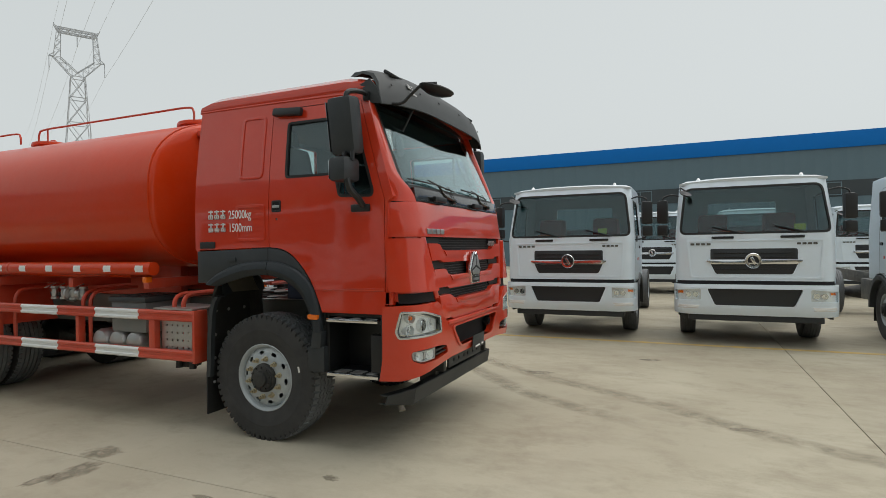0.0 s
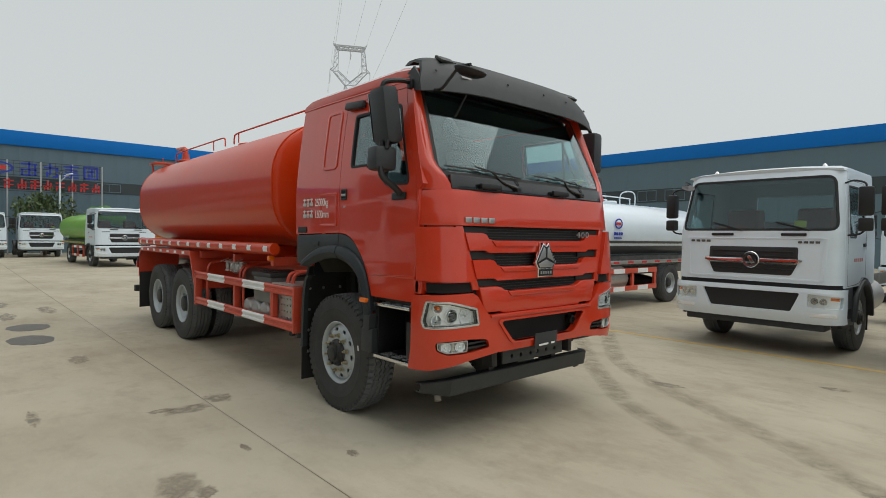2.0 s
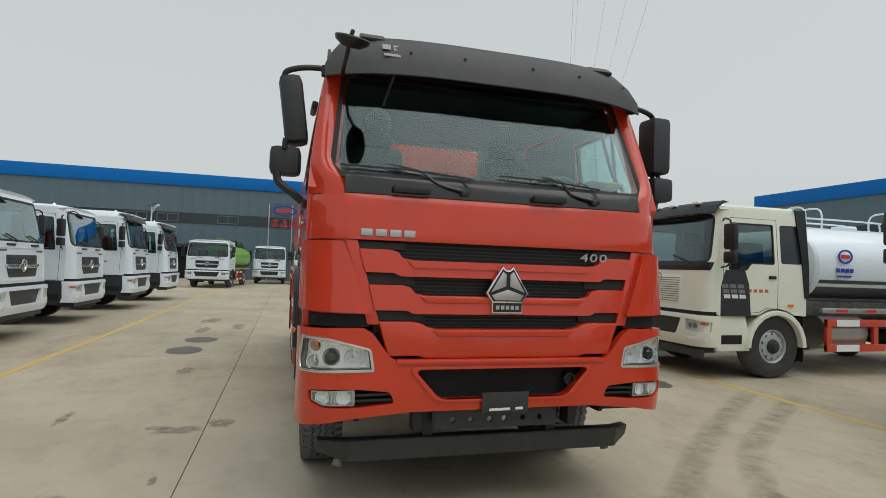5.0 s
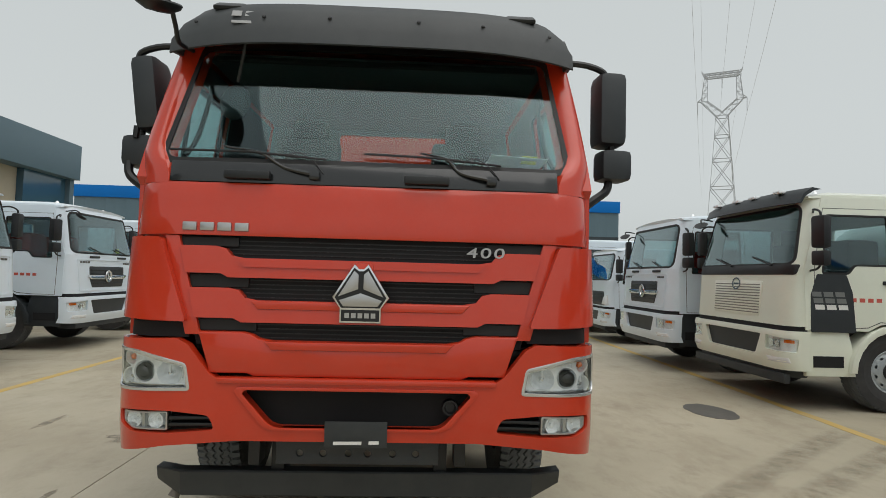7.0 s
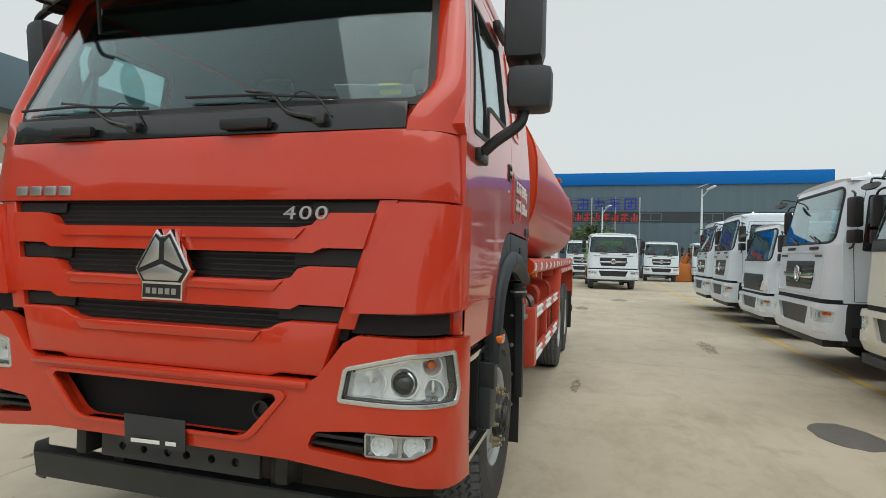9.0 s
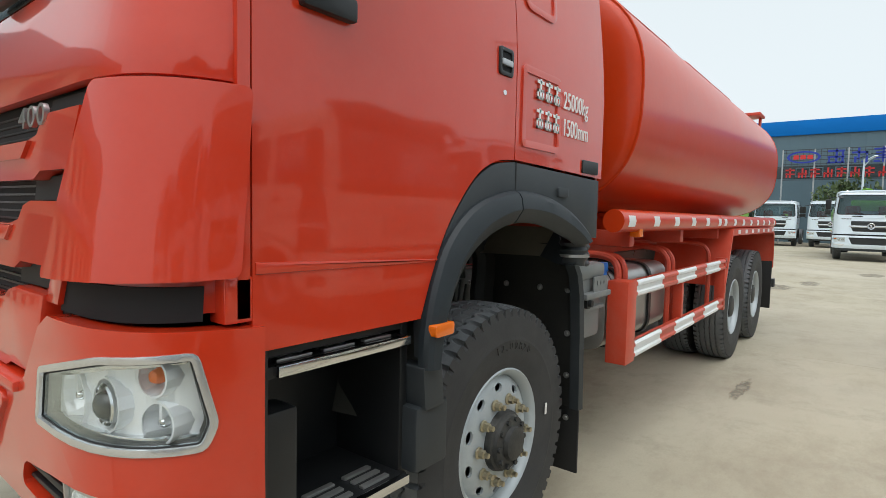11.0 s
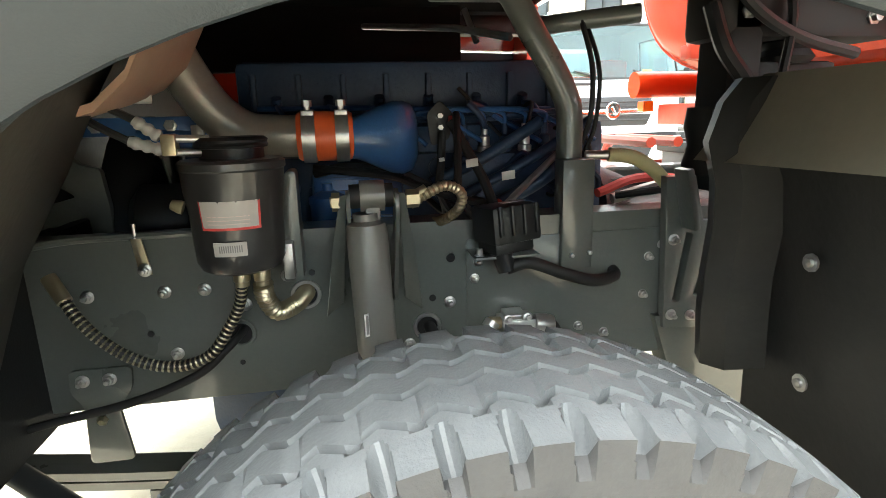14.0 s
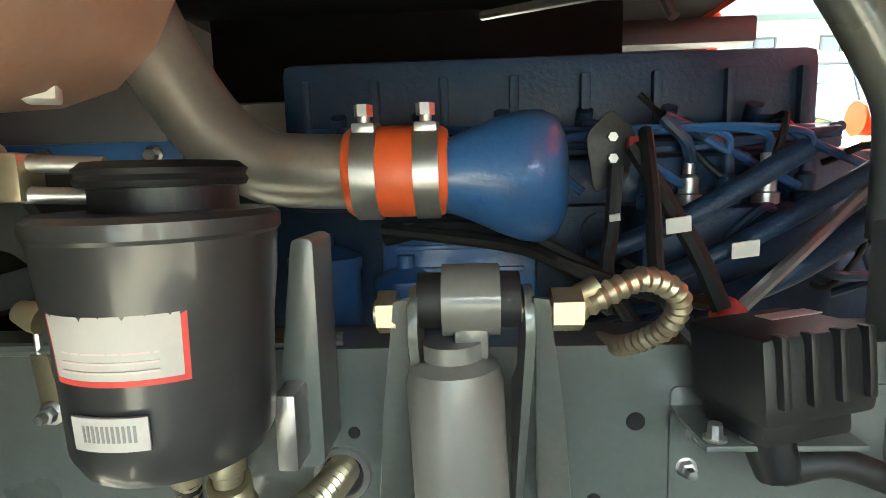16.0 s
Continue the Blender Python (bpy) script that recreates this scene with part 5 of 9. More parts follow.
part("cab_bulkhead", one(box, .85, .89, -1.2, 1.2, 1.16, 1.72), FRONTLINER, truck)
part("engine_screen", one(box, .80, .84, -.84, .84, .8, 1.16), BLACK, truck)

# inside the cab
LINING = mat("grey_cab_lining", (0.10, 0.11, 0.112), 0.7, var=0.08, grain=200)
for s in (-1, 1):
    lin = [(-.64, 1.76), (1.26, 1.76), (1.27, 2.04), (1.03, 2.88), (-.64, 2.88)]
    part("door_lining", plate(lin, [win_line], .01, lambda u, v, w, f=side(s): f(u, v, w + .055), (), VCUT), LINING, truck)
part("back_lining", plate([(-1.15, 1.90), (1.15, 1.90), (1.15, 2.05), (1.06, 2.9), (-1.06, 2.9), (-1.15, 2.05)], [rw], .01, lambda u, v, w: (-.64 + w, u, v)), LINING, truck)
part("headliner", one(box, -.64, 1.0, -1.05, 1.05, 2.885, 2.915, .01), LINING, truck)
part("dashboard", plate(rounded([(.80, 1.75), (1.40, 1.75), (1.42, 2.10), (1.15, 2.18), (.95, 2.12), (.84, 1.98)], .05), (), 2.2, lambda u, v, w: (u, -1.1 + w, v)), DASH, truck, "grey dashboard")
for y in (-.62, .62):
    seat = part("seat", one(box, .02, .55, y - .26, y + .26, 1.76, 1.98, .06), SEAT, truck, "grey cloth cab seat")
    part("backrest", one(obox, pose(-.05, y, 2.30, 0, -12, 0), .16, .5, .72, .06), SEAT, seat)
    part("headrest", one(obox, pose(-.14, y, 2.74, 0, -12, 0), .10, .28, .18, .04), SEAT, seat)
part("bunk", one(box, -.635, -.22, -1.12, 1.12, 1.895, 2.1, .05), SEAT, truck)
m = Matrix.Translation((.86, .62, 2.20)) @ pose(0, 0, 0, 0, -32, 0)
sw = one(tube, [m @ Vector((.22 * math.cos(a), .22 * math.sin(a), 0)) for a in [2 * math.pi * k / 28 for k in range(29)]], .016, 8)
for a in (0, 2.1, 4.2):
    tube(sw, [m @ Vector((0, 0, -.02)), m @ Vector((.22 * math.cos(a), .22 * math.sin(a), 0))], .016, 6)
tube(sw, [m @ Vector((0, 0, 0)), m @ Vector((0, 0, -.4))], .03, 8)
part("steering_wheel", sw, BLACK, truck)
part("paper_sheet", one(obox, pose(1.25, .82, 2.222, 0, -16, 12), .22, .34, .003), PAPER, truck, "white paper on the dashboard")
part("yellow_note", one(obox, pose(1.31, .90, 2.245, 0, -50, 10), .05, .09, .003), YELLOW, truck)
# black strip added for the dark band the visor leaves on the screen
part("sun_blind", one(box, 1.02, 1.05, -.98, .98, 2.845, 2.88, .01), SEAL, truck)
for s in (-1, 1):
    part("grab_rail", one(pipe, [(1.22, s * 1.06, 2.22), (1.13, s * 1.03, 2.35), (1.02, s * 1.01, 2.62), (.99, s * 1.02, 2.7)], .014, 8), BLACK, truck)

# sun visor over the windscreen
loops = []
for k in range(29):
    u = -1 + 2 * k / 28
    y = u * 1.165
    back_off = .13 * abs(u) ** 3.5
    dz = -.035 * abs(u) ** 4
    prof = [(1.02, 3.13), (1.05, 3.17), (1.14, 3.17), (1.24, 3.13), (1.315, 3.04), (1.355, 2.93), (1.375, 2.845), (1.365, 2.84), (1.335, 2.925), (1.295, 3.025), (1.22, 3.11), (1.13, 3.145), (1.06, 3.12)]
    loops.append([(x - back_off, y * (1 - .10 * max(0, (z - 2.95)) / .2 * abs(u) ** 6), z + dz) for x, z in prof])
bm = bmesh.new()
rings(bm, loops)
visor = part("sun_visor", bm, UBAR, truck, "charcoal plastic sun visor with marker lamps")
for s in (-1, 1):
    bm = bmesh.new()
    vs = [bm.verts.new(p) for p in ((1.02, s * 1.135, 2.99), (1.12, s * 1.145, 3.03), (1.195, s * 1.15, 2.94), (1.235, s * 1.16, 2.815), (1.14, s * 1.15, 2.83), (1.04, s * 1.14, 2.91))]
    f = bm.faces.new(vs)
    ret = bmesh.ops.extrude_face_region(bm, geom=[f])
    for v in (g for g in ret["geom"] if isinstance(g, bmesh.types.BMVert)):
        v.co.y -= s * .02
    part("visor_cheek", bm, UBAR, visor)
    part("marker_lamp", one(obox, pose(1.178, s * .86, 3.122, 0, 34, 0), .10, .17, .03, .013), BLACK, visor, "black roof marker lamp")
    for y in (.25, .62, 1.02):
        z = 3.01
        part("visor_screw", one(lathe, [(.001, .008), (.009, .006), (.012, 0)], Matrix.Translation((1.332 - .13 * (y / 1.165) ** 3.5, s * y, z - .03 * (y / 1.165) ** 4)) @ pose(0, 0, 0, 0, 72, 0), 10), BLACK, visor)
for k in range(4):
    part("visor_bar", one(obox, pose(1.318 - .03, -.78 + .075 * k, 3.045 - .012, 0, 62, 0), .045, .055, .003), mat("pale_grey_print", (0.35, 0.35, 0.35), 0.6), visor, "pale print bar")
part("visor_bar", one(obox, pose(1.345 - .03, -.665, 2.985 - .012, 0, 68, 0), .02, .27, .003), mat("pale_grey_print_line", (0.35, 0.35, 0.35), 0.6), visor)
# kerb mirror hung on the visor's corner
km = part("kerb_mirror", one(lathe, [(.001, .05), (.06, .045), (.105, .02), (.115, 0), (.11, -.008), (.001, -.008)], Matrix.Translation((1.66, -1.04, 2.90)) @ pose(0, 0, 0, 172, 18, 0) @ Matrix.Diagonal((1.3, .9, 1, 1)), 24), BLACK, truck, "black kerb mirror on a bent arm")
part("mirror_arm", one(pipe, [(1.20, -1.05, 2.84), (1.36, -1.06, 2.82), (1.44, -1.05, 2.88), (1.54, -1.04, 2.95), (1.66, -1.04, 2.945)], .013, 8), BLACK, km)
part("mirror_arm", one(pipe, [(1.30, -.72, 2.86), (1.22, -.78, 2.66)], .010, 8), BLACK, truck)
part("inner_kerb_mirror", one(lathe, [(.001, .03), (.06, .026), (.085, .01), (.09, 0), (.001, -.004)], Matrix.Translation((1.19, -.80, 2.55)) @ pose(0, 0, 0, 0, 80, 0) @ Matrix.Diagonal((1.25, 1, 1, 1)), 20), BLACK, truck, "round black mirror hung under the visor")

# door mirrors
for s in (-1, 1):
    mir = part("mirror_housing", one(obox, pose(1.07 if s > 0 else 1.02, s * (1.435 if s > 0 else 1.345), 2.615, 0 if s > 0 else 8, 0, s * 4), .205 if s > 0 else .235, .175 if s > 0 else .15, .45, .05), TRIM, truck, "tall dark grey door mirror")
    part("mirror_face", one(obox, pose(1.07 - .104 if s > 0 else .90, s * (1.435 if s > 0 else 1.345), 2.615, 0 if s > 0 else 8, 0, s * 4), .004, .12, .38, .001), CHROME, mir)
    low = part("wide_mirror_housing", one(obox, pose(1.08 if s > 0 else 1.03, s * (1.462 if s > 0 else 1.385), 2.272, 0, 0, s * 6), .165, .195, .19, .042), TRIM, truck, "square dark grey wide-angle mirror")
    part("mirror_face", one(obox, pose((1.08 if s > 0 else 1.03) - .084, s * (1.462 if s > 0 else 1.385), 2.272, 0, 0, s * 6), .004, .15, .14, .001), CHROME, low)
    part("mirror_arm", one(pipe, [(1.10, s * 1.14, 2.885), (1.10, s * 1.19, 2.90), (1.10, s * 1.30, 2.89), (1.08, s * 1.40, 2.86), (1.07, s * 1.42, 2.8)], .02, 8), BLACK, mir)
    part("arm_clamp", one(obox, pose(1.10, s * 1.155, 2.885), .05, .05, .075, .01), BLACK, mir)
    for d in (-.035, .035):
        part("link_rod", one(tube, [(1.075 + d, s * (1.445 if s > 0 else 1.39), 2.41), (1.075 + d, s * (1.45 if s > 0 else 1.395), 2.34)], .018, 8), BLACK, mir)
    part("mirror_foot", one(pipe, [(1.085, s * 1.44, 2.20), (1.10, s * 1.42, 2.12), (1.12, s * 1.33, 2.05), (1.12, s * 1.27, 2.00)], .026, 8), BLACK, low)
    part("foot_pad", one(obox, pose(1.09, s * 1.257, 1.985), .17, .03, .06, .012), BLACK, low)
    part("window_visor", one(obox, pose(.34, s * 1.19, 2.835, s * 10, 4, 0), .30, .05, .07, .022), BLACK, truck, "short black rain shield above the window")

# wipers
for y0, y1 in ((-.28, -.98), (.66, .06)):
    wp = part("wiper", one(pipe, [(nose(y0, 2.09)[0] + .028, y0, 2.09), (1.462, y0 - .16, 2.13), (1.452, (y0 + y1) / 2 + .06, 2.205), (1.44, y1 + .22, 2.235)], [.012] * 7 + [.009] * 6 + [.006] * 6, 8), GLOSSBLACK, truck, "black windscreen wiper")
    part("wiper_blade", one(tube, [(1.462 - .05 * abs(y0 + .06) ** 4, y0 + .06, 2.178), (1.458, (y0 + y1) / 2, 2.208), (1.405 if y1 < -.5 else 1.452, y1 - .08, 2.218)], .007, 6), SEAL, wp)
    part("wiper_pivot", one(box, nose(y0, 2.09)[0] - .02, nose(y0, 2.09)[0] + .038, y0 - .022, y0 + .035, 2.062, 2.112, .012), GLOSSBLACK, wp)
    part("washer_hose", one(pipe, [(1.47, y0 + .05, 2.10), (1.46, y0 - .02, 2.18), (1.46, y0 - .10, 2.21), (1.46, y0 - .16, 2.17)], .0035, 6), BLACK, wp)
    part("wiper_grip", one(box, 1.475, 1.51, y0 - .46, y0 - .22, 2.055, 2.10, .012), BLACK, wp)

# under the bumper
ub = bmesh.new()
loops = []
for k in range(13):
    y = -1.12 + 2.24 * k / 12
    off = .15 * max(0, (abs(y) - .98) / .14)
    taper = .03 * max(0, (abs(y) - 1.0) / .12)
    loops.append([(1.385 - off, y, .52 - taper), (1.392 - off, y, .512 - taper), (1.372 - off, y, .388 + taper), (1.362 - off, y, .38 + taper), (1.30 - off, y, .385 + taper), (1.30 - off, y, .395 + taper), (1.358 - off, y, .392 + taper), (1.376 - off, y, .508 - taper), (1.31 - off, y, .512 - taper), (1.31 - off, y, .52 - taper)])
rings(ub, loops)
ubar = part("underrun_bar", ub, UBAR, truck, "charcoal steel underrun bar below the bumper")
for s in (-1, 1):
    part("bar_bracket", one(box, 1.20, 1.36, *sorted((s * .40, s * .47)), .42, .80, .008), BLACK, ubar)
    part("rubber_stub", one(tube, [(1.27, s * .98 if s < 0 else s * .9, .40), (1.30, s * 1.0 if s < 0 else s * .9, .345)], [.022, .03], 10), mat("dirty_rubber", (0.2, 0.18, 0.15), 0.8), ubar)
part("tow_crossbar", plate(rect(-.42, .42, .585, .70), [circle(u, .64, .018, 12) for u in (-.3, -.18, -.05, .05, .18, .3)], .02, lambda u, v, w: (1.47 - w, u, v), (), (), .004), UBAR, truck)
for s in (-1, 1):
    part("tow_bracket", one(box, 1.36, 1.48, *sorted((s * .5, s * .56)), .58, .80, .01), BLACK, truck)
part("front_axle", one(pipe, [(0, -.95, .54), (0, -.75, .50), (0, -.5, .42), (0, 0, .40), (0, .5, .42), (0, .75, .50), (0, .95, .54)], .07, 10), HUB, truck)
part("oil_sump", one(box, .02, .595, -.22, .22, .58, .95, .05), DARKBLUE, truck)
part("radiator", one(box, 1.28, 1.36, -.50, .50, .75, 1.15, .01), BLACK, truck)

# wheels
fwr = wheel(truck, Matrix.Translation((.025, -1.03, .546)) @ pose(0, 0, 0, 0, 12, 180))
fwl = wheel(truck, Matrix.Translation((.068, 1.03, .546)) @ pose(0, 0, 0, 0, 1, 0))
# size marking on the outer wall of the tyre
MOULD = mat("moulded_rubber", (0.038, 0.036, 0.033), 0.75, var=0.2, grain=120)
for k, ch in enumerate("12.00R20"):
    a = radians(-13 + 5.6 * k - (1.6 if k > 2 else 0))
    c0, s0 = math.cos(a), math.sin(a)
    lettering("size_mark", ch, .044, MOULD, Matrix(((-c0, -s0, 0, .068 - .380 * s0), (0, 0, 1, 1.03 + .1525), (-s0, c0, 0, .546 + .380 * c0), (0, 0, 0, 1))), truck, .0025, 1.15)
part("tyre_label", one(obox, Matrix.Translation((-.352, .155, .036)) @ pose(0, 0, 0, 0, -6, 8), .018, .003, .05), PAPER, fwl)
part("tyre_label", one(obox, Matrix.Translation((-.40, .153, .02)) @ pose(0, 0, 0, 0, 0, 8), .016, .003, .05), PAPER, fwr)
for x in (-4.60, -5.95):
    for s in (-1, 1):
        rot = pose(0, 0, 0, 0, 20, 180 if s < 0 else 0)
        wheel(truck, Matrix.Translation((x, s * 1.06, .553)) @ rot, front=False, plain=True)
        inner_w = new("inner_wheel")
        inner_w.parent, inner_w.matrix_basis = truck, Matrix.Translation((x, s * .71, .553)) @ rot
        mesh_part("tyre", TYRE_PLAIN, RUBBER, inner_w, angle=30)
        part("rim", one(lathe, [(.01, -.10), (.285, -.10), (.285, .10), (.01, .10)], pose(0, 0, 0, -90, 0, 0), 20), HUB, inner_w)
    part("drive_axle", one(tube, [(x, -.8, .553), (x, -.28, .56), (x, -.18, .56), (x, .18, .56), (x, .28, .56), (x, .8, .553)], [.10, .10, .22, .22, .10, .10], 14), HUB, truck)
part("propshaft", one(tube, [(-.9, 0, .78), (-4.4, 0, .60)], .06, 12), HUB, truck)

# chassis frame
for s in (-1, 1):
    prof = [(.832, 0), (1.163, 0), (1.163, -.085), (1.151, -.085), (1.151, -.012), (.844, -.012), (.844, -.085), (.832, -.085)]
    loops = [[(x, s * (.49 + d), z) for z, d in prof] for x in (1.30, -7.35)]
    bm = bmesh.new()
    rings(bm, loops)
    part("chassis_rail", bm, RAILGREY, truck, "dark grey painted steel chassis rail")
for x in (-1.3, -2.6, -4.1, -5.3, -6.7, -7.3):
    part("cross_member", one(box, x - .05, x + .05, -.48, .48, .90, 1.14, .01), RAILGREY, truck)

# ---- tank body ----
TZ, TH, TW = 2.285, .80, 1.225


def tank_section(x, k=1.0, n=56):
    out = []
    for i in range(n):
        a = 2 * math.pi * i / n
        c, s = math.cos(a), math.sin(a)
        square = 2.35 if s > 0 else 3.1
        out.append((x, TW * k * math.copysign(abs(c) ** (2 / square), c), TZ + TH * k * math.copysign(abs(s) ** (2 / square), s)))
    return out


prof = [(-1.255, .30), (-1.265, .60), (-1.28, .85), (-1.29, .955), (-1.31, .985), (-1.335, 1.0), (-2.6, 1.0), (-4.0, 1.0), (-5.4, 1.0), (-7.05, 1.0), (-7.075, .985), (-7.09, .955), (-7.10, .8), (-7.11, .3)]
bm = bmesh.new()
rings(bm, [tank_section(x, k) for x, k in prof])
tank = part("water_tank", bm, TANKRED, truck, "glossy red rounded water tank", angle=30)
for x in (-1.328, -7.055):
    part("end_seam", one(rings, [[(p[0] + dx, p[1] * kk, TZ + (p[2] - TZ) * kk) for p in tank_section(x)] for dx, kk in ((-.012, 1.0), (-.006, 1.004), (.006, 1.004), (.012, 1.0), (.012, .99), (-.012, .99))], False, True, True), TANKRED, tank)
lt = part("level_tube", one(tube, [(-1.22, -.61, 1.60), (-1.22, -.61, 2.9)], .02, 10), mat("pale_pink_tube", (0.62, 0.30, 0.24), 0.4), tank, "pale water level tube on the tank's end")
for z in (1.60, 2.9):
    part("tube_elbow", one(box, -1.28, -1.20, -.66, -.58, z - .03, z + .03, .01), FRAMERED, lt)
for x in (-1.95, -4.75):
    lid = part("manhole", one(lathe, [(.001, .10), (.20, .10), (.24, .085), (.25, .06), (.25, .04), (.22, .035), (.22, -.04)], pose(x, 0, 3.115), 28), TANKRED, tank, "red round tank manhole with lid")
    part("lid_handle", one(pipe, [(x - .08, 0, 3.21), (x - .05, 0, 3.25), (x + .05, 0, 3.25), (x + .08, 0, 3.21)], .01, 6), FRAMERED, lid)
for s in (-1, 1):
    for x0, x1 in ((-1.38, -4.04), (-4.41, -7.0)):
        y = s * .60
        rl = part("tank_rail", one(pipe, [(x0, y, 3.07), (x0 - .01, y, 3.17), (x0 - .10, y, 3.212), (x0 - .6, y, 3.215), ((x0 + x1) / 2, y, 3.215), (x1 + .6, y, 3.215), (x1 + .10, y, 3.21), (x1 + .01, y, 3.16), (x1, y, 3.06)], .012, 8), FRAMERED, truck, "thin red hand rail on the tank")
        for x in (x0 + .55, x1 - .9):
            part("rail_post", one(tube, [(x, y, 3.06), (x, y, 3.215)], .010, 6), FRAMERED, rl)
can = part("water_cannon", one(lathe, [(.001, 0), (.14, 0), (.14, .03), (.07, .05), (.06, .16), (.001, .16)], pose(-6.75, -.5, 3.04), 16), FRAMERED, truck, "red rear water cannon and platform")
part("cannon_pipe", one(pipe, [(-6.75, -.5, 3.16), (-6.75, -.5, 3.24), (-6.82, -.5, 3.30), (-7.0, -.5, 3.30)], .045, 10), FRAMERED, can)
part("cannon_nozzle", one(tube, [(-6.9, -.5, 3.30), (-7.25, -.5, 3.34)], [.05, .03], 12), FRAMERED, can)
part("rear_platform", one(box, -7.35, -6.95, -1.0, 1.0, 2.98, 3.02, .01), FRAMERED, truck)
for s in (-1, 1):
    part("platform_stay", one(tube, [(-7.3, s * .95, 3.0), (-7.08, s * .95, 2.4)], .02, 6), FRAMERED, truck)
    # skirt beam along the tank's foot, with tape
    for x0, x1 in ((-1.29 if s < 0 else -1.02, -3.55), (-3.56, -7.05)):
        loops = []
        for x in (x0, x1):
            loops.append([(x, s * (1.19 + .062 * math.cos(a)), (1.50 if s < 0 else 1.462) + .066 * math.sin(a)) for a in [2 * math.pi * k / 20 for k in range(20)]])
        bm = bmesh.new()
        rings(bm, loops)
        sk = part("skirt_tube", bm, TANKRED, truck, "red skirt tube with white tape")
        x = x0 - .08
        while x > x1 + .1:
            loops = [[(xx, s * (1.19 + r * math.cos(a)), (1.50 if s < 0 else 1.462) + (r + .004) * math.sin(a)) for a, r in [(radians(d), .0645) for d in (-28, 0, 28)] + [(radians(d), .055) for d in (28, 0, -28)]] for xx in (x, x - .11)]
            bm = bmesh.new()
            rings(bm, loops)
            part("white_tape", bm, WHITEMARK, sk)
            x -= .46
        part("tube_band", one(rings, [[(x1 + .0 + dx, s * (1.19 + .066 * math.cos(a)), (1.50 if s < 0 else 1.462) + .070 * math.sin(a)) for a in [2 * math.pi * k / 20 for k in range(20)]] for dx in (-.015, .015)]), FRAMERED, sk)
    part("skirt_sheet", one(box, -7.0, -1.9, *sorted((s * .95, s * 1.17)), 1.46, 1.49, .005), TANKRED, truck)
    part("sub_frame", one(box, -7.3, -1.75, *sorted((s * .38, s * .48)), 1.166, 1.50, .01), FRAMERED, truck)
    part("tank_saddle", one(box, -6.9, -2.2, *sorted((s * .48, s * .75)), 1.38, 1.52, .02), TANKRED, truck)
    for x in (-1.45, -2.6, -3.9):
        bl = part("outrigger", one(box, x - .04, x + .04, *sorted((s * .47, s * 1.15)), 1.30, 1.40, .008), FRAMERED, truck)
    part("marker_lamp", one(box, -1.40, -1.34, *sorted((s * 1.17, s * 1.235)), 1.365, 1.42, .008), AMBER, truck, "small amber side lamp")

